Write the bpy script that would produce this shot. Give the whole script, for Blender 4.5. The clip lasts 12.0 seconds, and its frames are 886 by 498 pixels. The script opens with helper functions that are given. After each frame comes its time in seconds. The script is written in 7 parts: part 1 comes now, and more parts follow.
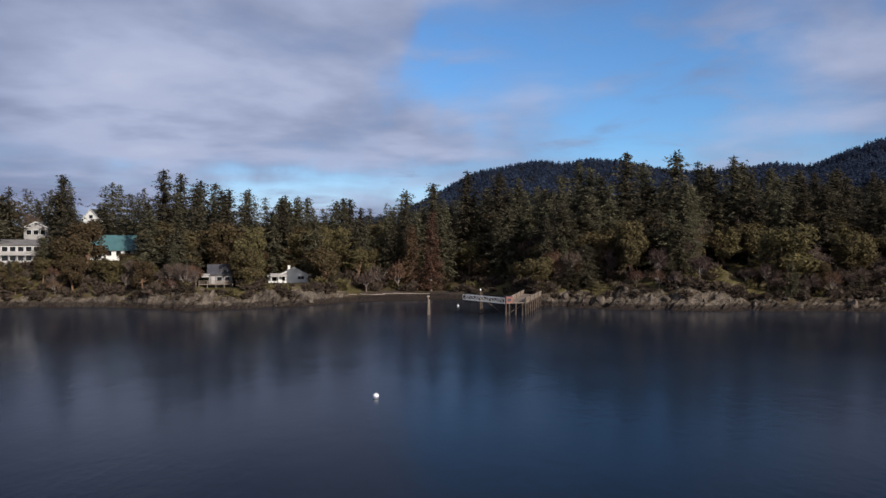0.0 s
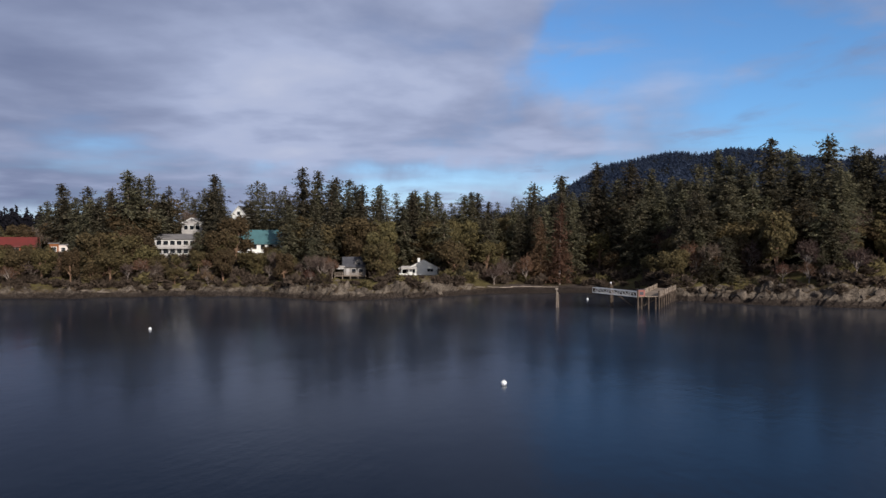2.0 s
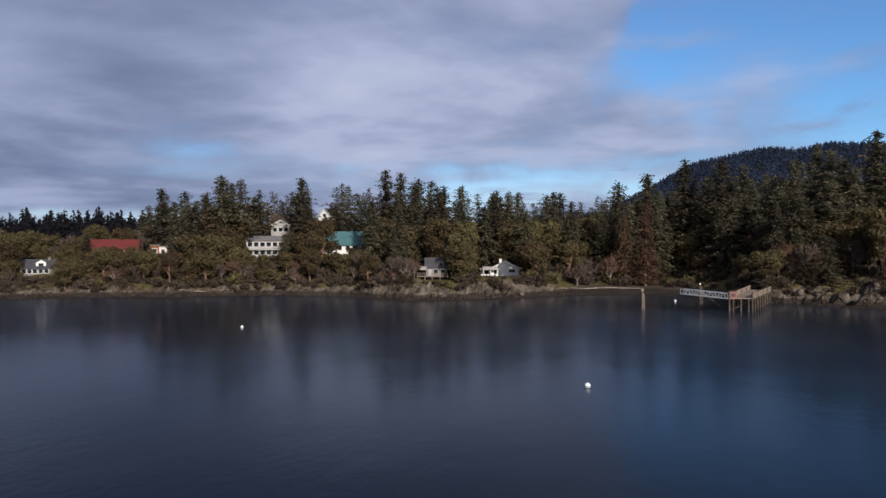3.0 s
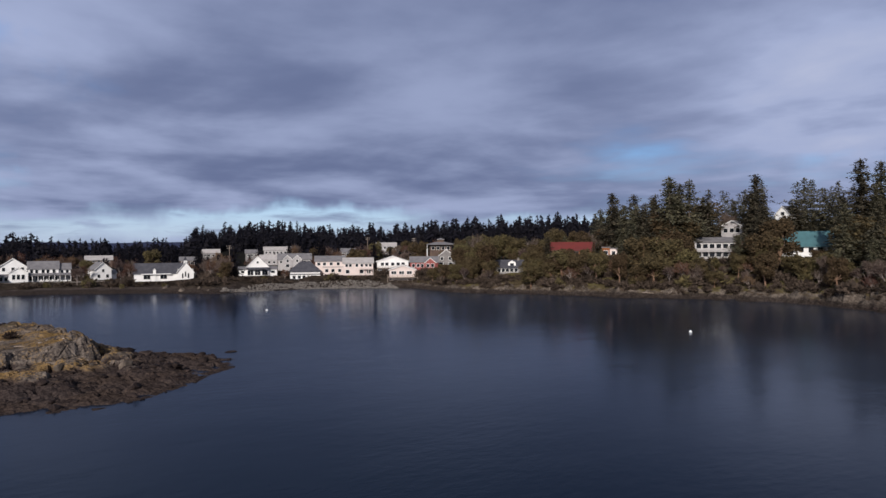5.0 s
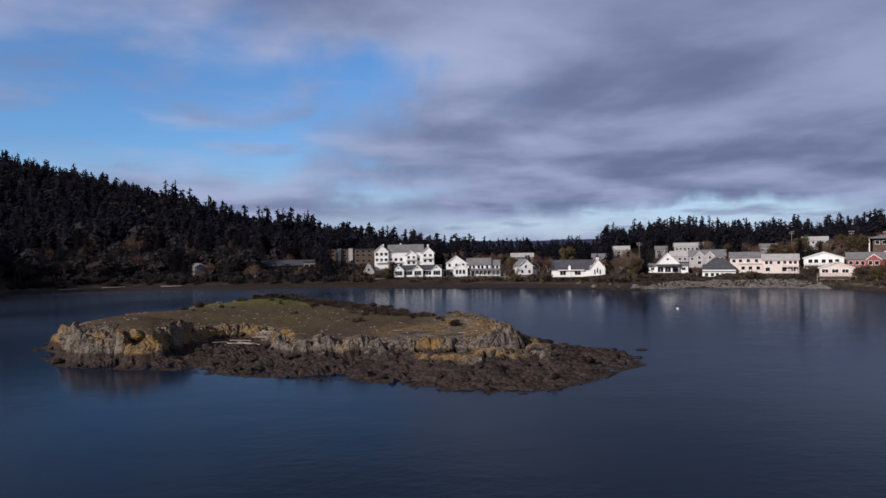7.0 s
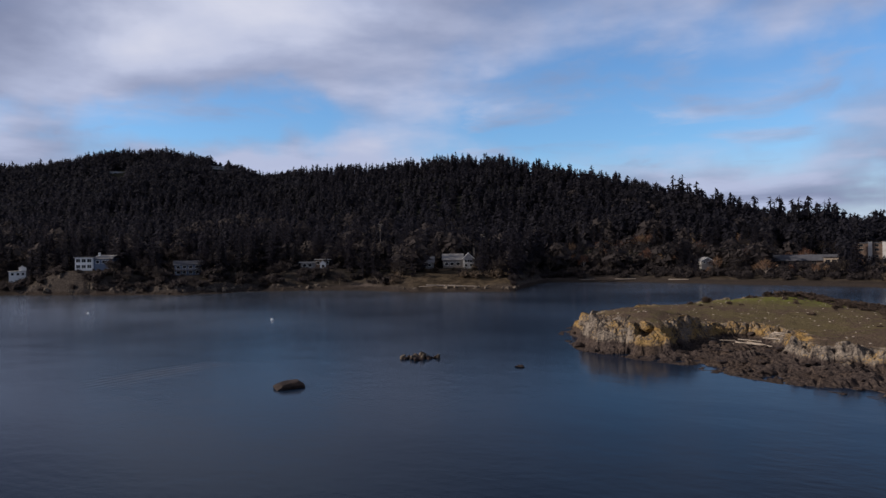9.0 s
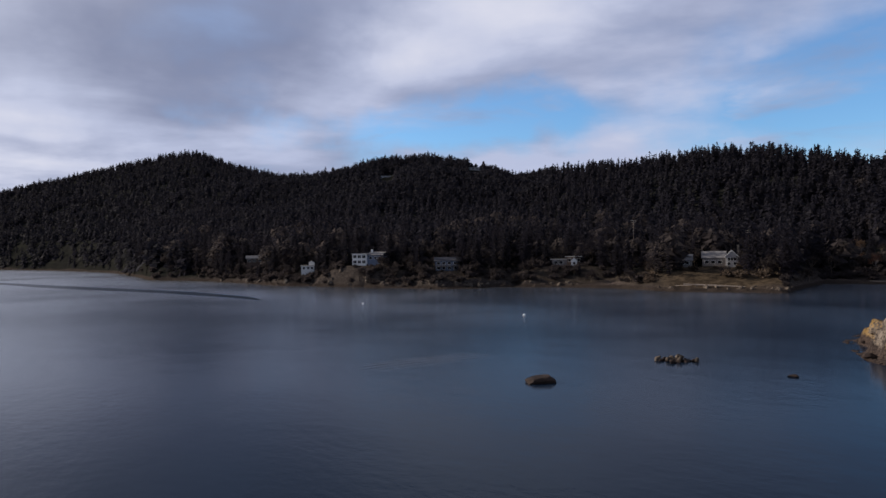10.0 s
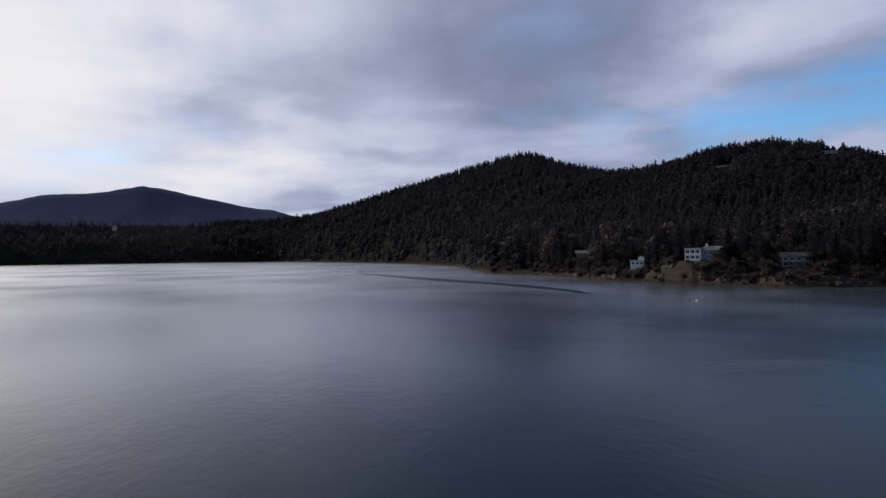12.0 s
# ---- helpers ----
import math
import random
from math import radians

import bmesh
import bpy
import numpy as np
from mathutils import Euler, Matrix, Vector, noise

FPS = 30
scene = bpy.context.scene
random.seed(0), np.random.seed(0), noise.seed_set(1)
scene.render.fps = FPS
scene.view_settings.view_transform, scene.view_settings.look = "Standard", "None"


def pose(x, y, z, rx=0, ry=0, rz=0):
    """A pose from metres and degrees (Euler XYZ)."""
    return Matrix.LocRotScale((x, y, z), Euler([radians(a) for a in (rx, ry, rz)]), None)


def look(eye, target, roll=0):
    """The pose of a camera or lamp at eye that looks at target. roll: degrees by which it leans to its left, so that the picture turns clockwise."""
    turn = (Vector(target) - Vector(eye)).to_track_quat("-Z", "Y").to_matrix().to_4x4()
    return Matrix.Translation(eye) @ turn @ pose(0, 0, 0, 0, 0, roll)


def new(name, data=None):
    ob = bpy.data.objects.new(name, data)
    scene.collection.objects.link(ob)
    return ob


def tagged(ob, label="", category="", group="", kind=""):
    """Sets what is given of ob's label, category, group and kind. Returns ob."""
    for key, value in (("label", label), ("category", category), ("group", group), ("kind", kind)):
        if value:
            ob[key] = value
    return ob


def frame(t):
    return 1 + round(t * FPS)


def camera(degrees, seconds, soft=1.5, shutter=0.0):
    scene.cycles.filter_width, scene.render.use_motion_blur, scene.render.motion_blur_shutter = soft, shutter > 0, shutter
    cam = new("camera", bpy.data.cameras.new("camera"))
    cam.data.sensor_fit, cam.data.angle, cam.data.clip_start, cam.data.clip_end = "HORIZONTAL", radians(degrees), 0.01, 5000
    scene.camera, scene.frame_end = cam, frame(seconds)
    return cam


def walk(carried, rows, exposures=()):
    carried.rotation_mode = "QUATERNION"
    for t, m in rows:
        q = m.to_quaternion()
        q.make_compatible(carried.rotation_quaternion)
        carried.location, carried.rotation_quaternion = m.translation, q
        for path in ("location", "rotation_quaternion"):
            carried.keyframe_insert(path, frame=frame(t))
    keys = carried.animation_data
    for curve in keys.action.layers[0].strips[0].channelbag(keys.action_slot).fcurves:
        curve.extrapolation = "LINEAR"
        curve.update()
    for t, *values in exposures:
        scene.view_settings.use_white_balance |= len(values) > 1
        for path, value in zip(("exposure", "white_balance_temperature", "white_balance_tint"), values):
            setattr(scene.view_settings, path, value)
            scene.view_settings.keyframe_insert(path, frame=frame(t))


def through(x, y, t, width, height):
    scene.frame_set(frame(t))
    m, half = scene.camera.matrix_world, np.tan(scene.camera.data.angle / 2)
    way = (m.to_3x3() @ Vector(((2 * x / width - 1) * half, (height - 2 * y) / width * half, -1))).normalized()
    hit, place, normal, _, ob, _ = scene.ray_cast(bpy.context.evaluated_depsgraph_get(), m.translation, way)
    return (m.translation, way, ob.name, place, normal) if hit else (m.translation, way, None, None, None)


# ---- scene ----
cam = camera(64.9, 12.0)
PATH = [
    (0, (0.500, -0.120, 15.800), (0.464, 1.880, 15.801), -0),
    (0.5, (0.500, -0.120, 15.493), (0.396, 1.877, 15.492), -0.1),
    (1, (0.500, -0.120, 15.191), (0.284, 1.868, 15.185), -0.1),
    (1.5, (0.500, -0.120, 15.007), (0.192, 1.856, 14.999), -0.1),
    (2, (0.500, -0.120, 14.906), (0.101, 1.840, 14.895), -0.1),
    (2.5, (0.500, -0.120, 14.859), (0.029, 1.824, 14.848), -0.2),
    (4.3, (0.500, -0.120, 15.145), (-0.832, 1.372, 15.146), -0.3),
    (4.5, (0.500, -0.120, 15.229), (-0.942, 1.265, 15.230), -0.3),
    (5, (0.500, -0.120, 15.402), (-1.115, 1.060, 15.403), -0.4),
    (5.5, (0.500, -0.120, 15.521), (-1.264, 0.823, 15.521), -0.4),
    (6, (0.500, -0.120, 15.613), (-1.379, 0.565, 15.613), -0.5),
    (6.5, (0.500, -0.120, 15.712), (-1.457, 0.292, 15.710), -0.5),
    (6.7, (0.500, -0.120, 15.737), (-1.478, 0.179, 15.737), -0.7),
    (8.3, (0.500, -0.120, 16.164), (-1.352, -0.875, 16.168), -0.8),
    (8.5, (0.500, -0.120, 16.210), (-1.292, -1.007, 16.213), -0.7),
    (9, (0.500, -0.120, 16.248), (-1.106, -1.312, 16.254), -0.9),
    (9.5, (0.500, -0.120, 16.224), (-0.868, -1.579, 16.231), -0.8),
    (10, (0.500, -0.120, 16.164), (-0.589, -1.798, 16.173), -0.8),
    (10.5, (0.500, -0.120, 16.125), (-0.273, -1.964, 16.133), -0.8),
    (11, (0.500, -0.120, 16.117), (0.053, -2.069, 16.128), -0.8),
    (11.5, (0.500, -0.120, 15.985), (0.131, -2.086, 15.995), -0.8),
    (12, (0.500, -0.120, 15.669), (0.276, -2.107, 15.679), -0.8),
]
walk(cam, [(t, look(eye, target, roll)) for t, eye, target, roll in PATH], [(0, 0, 6500, 10), (2.7, 0, 6500, 10), (4.5, -0.1, 6300, 12), (6.5, -0.17, 6250, 14), (8.5, 0.04, 6550, 11), (9, 0.14, 6750, 11), (9.5, 0.25, 6900, 11), (10, 0.2, 6850, 11), (10.5, 0.13, 6700, 11), (11, 0.05, 6600, 11), (12, 0, 6650, 11)])

# ---- sky, sun ----
SUN_YAW, SUN_UP = 221.0, 24.0


def nodes_of(tree):
    """Short hands for building node trees: node(kind, **settings) and math(op, a, b, c)."""
    def node(kind, ins=None):
        n = tree.nodes.new(kind)
        if kind == "ShaderNodeMix":
            n.data_type = "RGBA"
        for key, value in (ins or {}).items():
            if isinstance(value, bpy.types.NodeSocket):
                tree.links.new(value, n.inputs[key])
            else:
                n.inputs[key].default_value = value
        return n

    def calc(op, a, b=0.0, c=0.0, clamp=False):
        n = node("ShaderNodeMath", {0: a, 1: b, 2: c})
        n.operation, n.use_clamp = op, clamp
        return n.outputs[0]

    def blend(f, a, b):
        return node("ShaderNodeMix", {0: f, 6: a, 7: b}).outputs[2]

    def ramp(f, low, high, soft=True):
        n = node("ShaderNodeMapRange", {0: f, 1: low, 2: high, 3: 0.0, 4: 1.0})
        n.interpolation_type = "SMOOTHSTEP" if soft else "LINEAR"
        return n.outputs[0]
    return node, calc, blend, ramp


def build_sky():
    world = bpy.data.worlds.new("sky")
    scene.world = world
    world.use_nodes = True
    tree = world.node_tree
    tree.nodes.clear()
    node, calc, blend, ramp = nodes_of(tree)
    way = node("ShaderNodeTexCoord").outputs["Generated"]
    sep = node("ShaderNodeSeparateXYZ", {0: way})
    x, y, z = sep.outputs
    up = calc("MAXIMUM", z, 0.0)
    waver = node("ShaderNodeTexNoise", {"Vector": way, "Scale": 5.0, "Detail": 5.0, "Roughness": 0.55})
    wob = node("ShaderNodeSeparateColor", {0: waver.outputs["Color"]})
    turn = calc("WRAP", calc("ARCTAN2", calc("MULTIPLY", x, -1.0), y), radians(300), radians(-60))
    turn = calc("ADD", turn, calc("MULTIPLY", calc("SUBTRACT", wob.outputs[0], 0.5), 0.50))
    rise = calc("ARCSINE", z)
    lift = calc("ADD", rise, calc("MULTIPLY", calc("SUBTRACT", wob.outputs[1], 0.5), 0.16))

    def blob(b, e, sb, se):
        u = calc("DIVIDE", calc("SUBTRACT", turn, radians(b)), radians(sb))
        v = calc("DIVIDE", calc("SUBTRACT", lift, radians(e)), radians(se))
        r = calc("ADD", calc("MULTIPLY", u, u), calc("MULTIPLY", v, v))
        return calc("EXPONENT", calc("MULTIPLY", r, -1.0))

    def total(parts):
        out = parts[0]
        for p in parts[1:]:
            out = calc("ADD", out, p)
        return out

    flat = calc("ADD", up, 0.11)
    place = node("ShaderNodeCombineXYZ", {0: calc("DIVIDE", x, flat), 1: calc("DIVIDE", y, flat), 2: 0.0}).outputs[0]
    big = node("ShaderNodeTexNoise", {"Vector": place, "Scale": 0.42, "Detail": 5.0, "Roughness": 0.46, "Distortion": 0.2}).outputs[0]
    fine = node("ShaderNodeTexNoise", {"Vector": place, "Scale": 0.95, "Detail": 6.0, "Roughness": 0.50, "Distortion": 0.15}).outputs[0]
    gaps = total([calc("MULTIPLY", blob(-16, 13.5, 16, 7.5), 0.33), calc("MULTIPLY", blob(12, 5.0, 13, 2.6), 0.22), calc("MULTIPLY", blob(113, 11.5, 14, 6.5), 0.34),
                  calc("MULTIPLY", blob(146, 9.8, 13, 2.4), 0.30), calc("MULTIPLY", blob(92, 14.5, 8, 3.0), 0.30), calc("MULTIPLY", blob(0, 15, 5, 6), 0.16), calc("MULTIPLY", blob(88, 4.8, 9, 1.6), 0.2), calc("MULTIPLY", blob(68, 2.2, 34, 1.3), 0.24), calc("MULTIPLY", blob(172, 9, 11, 4.5), -0.20)])
    cover = calc("ADD", calc("SUBTRACT", calc("ADD", calc("MULTIPLY", big, 0.6), calc("MULTIPLY", fine, 0.4)), gaps), 0.10)
    wisp = node("ShaderNodeTexNoise", {"Vector": place, "Scale": 1.5, "Detail": 6.0, "Roughness": 0.55, "Distortion": 0.4}).outputs[0]
    dense = calc("MAXIMUM", ramp(cover, 0.32, 0.56), calc("MULTIPLY", ramp(wisp, 0.44, 0.72), 0.75))
    sun = total([calc("MULTIPLY", blob(206, 16, 21, 22), 0.95), calc("MULTIPLY", blob(146, 19, 16, 8), 0.55), calc("MULTIPLY", blob(18, 12, 24, 9), 0.36), calc("MULTIPLY", blob(176, 6, 26, 5), 0.42), calc("MULTIPLY", blob(112, 11, 24, 7), 0.4)])
    dark = total([calc("MULTIPLY", blob(161, 17, 13, 6), 0.44), calc("MULTIPLY", blob(66, 7, 36, 4.0), 0.14), calc("MULTIPLY", blob(95, 22, 20, 8), 0.10)])
    thick = calc("SUBTRACT", 1.0, calc("MULTIPLY", blob(54, 19, 22, 12), 0.38))
    lit = calc("SUBTRACT", calc("MULTIPLY", calc("ADD", ramp(fine, 0.32, 0.70), sun), thick), calc("MULTIPLY", dark, ramp(fine, 0.25, 0.5)), clamp=True)
    cloud = blend(lit, (0.155, 0.192, 0.325, 1), (0.40, 0.462, 0.655, 1))
    glow = calc("MULTIPLY", ramp(total([sun, calc("MULTIPLY", fine, 1.3)]), 0.98, 1.75), calc("SUBTRACT", 1.0, calc("MULTIPLY", dark, 1.5), clamp=True))
    cloud = blend(glow, cloud, (0.84, 0.84, 0.90, 1))
    air = node("ShaderNodeTexSky")
    air.sky_type, air.sun_disc, air.sun_elevation, air.sun_rotation = "NISHITA", False, radians(SUN_UP), radians(-SUN_YAW)
    air.air_density, air.dust_density, air.ozone_density = 1.0, 0.5, 2.0
    tinted = node("ShaderNodeVectorMath", {0: air.outputs[0]})
    tinted.operation = "MULTIPLY"
    tinted.inputs[1].default_value = (0.074, 0.112, 0.152)
    low = blend(calc("MULTIPLY", ramp(rise, radians(9.0), radians(0.5)), 0.75), tinted.outputs[0], (0.56, 0.63, 0.80, 1))
    veil = calc("MULTIPLY", ramp(rise, radians(3.5), radians(0.3)), 0.35)
    full = blend(calc("MULTIPLY", dense, calc("SUBTRACT", 1.0, veil)), low, cloud)
    # Unseen sky overhead is darkened, most round bearing 72, to dim the water.
    heavy = blend(calc("MULTIPLY", ramp(rise, radians(18), radians(36)), calc("SUBTRACT", 0.92, calc("MULTIPLY", sun, 0.65))), full, blend(blob(72, 30, 36, 40), (0.150, 0.178, 0.250, 1), (0.040, 0.050, 0.085, 1)))
    # Unseen bright patch added high up to lighten the open water.
    above = calc("MULTIPLY", blob(212, 36, 32, 24), 0.75)
    full = blend(above, heavy, (0.85, 0.86, 0.92, 1))
    back = node("ShaderNodeBackground", {"Color": full, "Strength": 1.0})
    out = node("ShaderNodeOutputWorld")
    tree.links.new(back.outputs[0], out.inputs[0])


build_sky()
sun_lamp = bpy.data.lights.new("sun", "SUN")
sun_lamp.energy, sun_lamp.angle, sun_lamp.color = 4.4, radians(0.6), (1.0, 0.925, 0.84)
sun_ob = new("sun", sun_lamp)
sun_way = Vector((-math.sin(radians(SUN_YAW)) * math.cos(radians(SUN_UP)), math.cos(radians(SUN_YAW)) * math.cos(radians(SUN_UP)), math.sin(radians(SUN_UP))))
sun_ob.matrix_world = Matrix.Translation(sun_way * 400) @ sun_way.to_track_quat("Z", "Y").to_matrix().to_4x4()

# ---- materials ----
def material(name, build):
    m = bpy.data.materials.new(name)
    m.use_nodes = True
    tree = m.node_tree
    node, calc, blend, ramp = nodes_of(tree)
    shader = tree.nodes["Principled BSDF"]

    def to(key, value):
        if isinstance(value, bpy.types.NodeSocket):
            tree.links.new(value, shader.inputs[key])
        else:
            shader.inputs[key].default_value = value

    def noise_of(scale, detail=4.0, rough=0.55, vector=None):
        ins = {"Scale": scale, "Detail": detail, "Roughness": rough}
        ins["Vector"] = vector if vector else node("ShaderNodeTexCoord").outputs["Object"]
        return node("ShaderNodeTexNoise", ins).outputs[0]

    def bump(height, strength, distance):
        to("Normal", node("ShaderNodeBump", {"Strength": strength, "Distance": distance, "Height": height}).outputs[0])
    build(node, calc, blend, ramp, to, noise_of, bump)
    return m


def coated(name, colour, worn, rough=0.6, scale=1.5, fine=14.0, metal=0.0, relief=0.01, shift=0.0):
    """A plain finish with stains and grain: its colour drifts towards worn."""
    def build(node, calc, blend, ramp, to, noise_of, bump):
        a, b = noise_of(scale), noise_of(fine, 5.0, 0.65)
        f = ramp(calc("ADD", calc("MULTIPLY", a, 0.65), calc("MULTIPLY", b, 0.35)), 0.36, 0.68)
        col = blend(f, (*colour, 1), (*worn, 1))
        if shift:
            r = node("ShaderNodeObjectInfo").outputs["Random"]
            col = node("ShaderNodeHueSaturation", {"Hue": 0.5, "Saturation": 1.0, "Value": calc("ADD", 1.0 - shift, calc("MULTIPLY", r, 2 * shift)), "Color": col}).outputs[0]
        to("Base Color", col)
        to("Roughness", calc("ADD", rough - 0.08, calc("MULTIPLY", b, 0.16)))
        to("Metallic", metal)
        to("Specular IOR Level", 0.1 if rough > 0.7 else 0.4)
        bump(b, 0.35, relief)
    return material(name, build)


def foliage(name, colour, tip, spread=0.35, through=0.38, patch=0.55):
    def build(node, calc, blend, ramp, to, noise_of, bump):
        island = node("ShaderNodeNewGeometry").outputs["Random Per Island"]
        tree_r = node("ShaderNodeObjectInfo").outputs["Random"]
        n = noise_of(patch, 3.0)
        col = blend(ramp(calc("ADD", calc("MULTIPLY", island, 0.45), calc("MULTIPLY", n, 0.65)), 0.3, 0.85), (*colour, 1), (*tip, 1))
        col = node("ShaderNodeHueSaturation", {"Hue": calc("ADD", 0.475, calc("MULTIPLY", tree_r, 0.045)), "Saturation": 1.0,
                   "Value": calc("ADD", 1.0 - spread, calc("MULTIPLY", tree_r, 2 * spread)), "Color": col}).outputs[0]
        to("Base Color", col)
        to("Roughness", 0.75)
        to("Specular IOR Level", 0.04)
    m = material(name, build)
    tree = m.node_tree
    leafy = tree.nodes["Principled BSDF"]
    glow = tree.nodes.new("ShaderNodeBsdfTranslucent")
    tree.links.new(leafy.inputs["Base Color"].links[0].from_socket, glow.inputs[0])
    mix = tree.nodes.new("ShaderNodeMixShader")
    mix.inputs[0].default_value = through
    tree.links.new(leafy.outputs[0], mix.inputs[1])
    tree.links.new(glow.outputs[0], mix.inputs[2])
    tree.links.new(mix.outputs[0], tree.nodes["Material Output"].inputs[0])
    return m


def build_ground_mat(node, calc, blend, ramp, to, noise_of, bump):
    geo = node("ShaderNodeNewGeometry")
    pos = geo.outputs["Position"]
    sep = node("ShaderNodeSeparateXYZ", {0: pos})
    nz = node("ShaderNodeSeparateXYZ", {0: geo.outputs["Normal"]}).outputs[2]
    layer = node("ShaderNodeVertexColor")
    layer.layer_name = "cover"
    cover = node("ShaderNodeSeparateColor", {0: layer.outputs[0]})
    a, b, c = noise_of(0.035, 5.0, 0.6, pos), noise_of(0.35, 5.0, 0.6, pos), noise_of(2.2, 4.0, 0.6, pos)
    soil = blend(ramp(b, 0.35, 0.66), (0.040, 0.029, 0.021, 1), (0.088, 0.064, 0.044, 1))
    grass = blend(ramp(calc("ADD", calc("MULTIPLY", b, 0.6), calc("MULTIPLY", c, 0.4)), 0.36, 0.62), (0.078, 0.060, 0.034, 1), (0.116, 0.100, 0.040, 1))
    # Alpha darkens the soil; in the west this stands in for cloud shade.
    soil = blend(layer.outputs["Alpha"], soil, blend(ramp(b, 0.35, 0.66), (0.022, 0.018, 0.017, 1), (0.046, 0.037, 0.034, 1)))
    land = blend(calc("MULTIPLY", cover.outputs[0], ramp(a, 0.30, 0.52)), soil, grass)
    # Woods floor held near black, the west hills' cloud shade included.
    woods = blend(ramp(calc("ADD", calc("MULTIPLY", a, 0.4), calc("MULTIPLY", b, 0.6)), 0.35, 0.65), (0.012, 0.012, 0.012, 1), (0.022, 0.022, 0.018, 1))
    # Woods ground turns blue with distance: haze painted into the colour.
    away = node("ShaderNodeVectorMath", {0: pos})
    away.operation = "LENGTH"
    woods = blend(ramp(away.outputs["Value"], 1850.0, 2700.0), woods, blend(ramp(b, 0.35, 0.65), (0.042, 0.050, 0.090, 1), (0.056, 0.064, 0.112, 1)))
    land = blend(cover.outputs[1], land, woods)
    rock = blend(ramp(calc("ADD", calc("MULTIPLY", c, 0.5), calc("MULTIPLY", b, 0.5)), 0.38, 0.62), (0.046, 0.037, 0.031, 1), (0.155, 0.128, 0.103, 1))
    # Western rock darkened by alpha too, cloud shade put into its colour.
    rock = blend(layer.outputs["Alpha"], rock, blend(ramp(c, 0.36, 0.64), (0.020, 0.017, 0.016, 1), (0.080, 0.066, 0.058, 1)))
    steep = ramp(calc("ADD", nz, calc("MULTIPLY", calc("SUBTRACT", c, 0.5), 0.35)), 0.86, 0.66)
    land = blend(calc("MULTIPLY", steep, calc("SUBTRACT", 1.0, cover.outputs[1])), land, rock)
    sand = blend(ramp(c, 0.35, 0.65), (0.055, 0.043, 0.038, 1), (0.115, 0.092, 0.080, 1))
    land = blend(cover.outputs[2], land, sand)
    tide = ramp(calc("ADD", sep.outputs[2], calc("MULTIPLY", calc("SUBTRACT", b, 0.5), 1.1)), 1.65, 1.0)
    wet = blend(ramp(c, 0.35, 0.65), (0.020, 0.016, 0.014, 1), (0.052, 0.041, 0.035, 1))
    to("Base Color", blend(calc("MULTIPLY", tide, 0.92), land, wet))
    to("Roughness", calc("SUBTRACT", 0.95, calc("MULTIPLY", tide, 0.35)))
    to("Specular IOR Level", 0.0)
    bump(calc("ADD", b, calc("MULTIPLY", c, 0.5)), 0.8, 0.7)


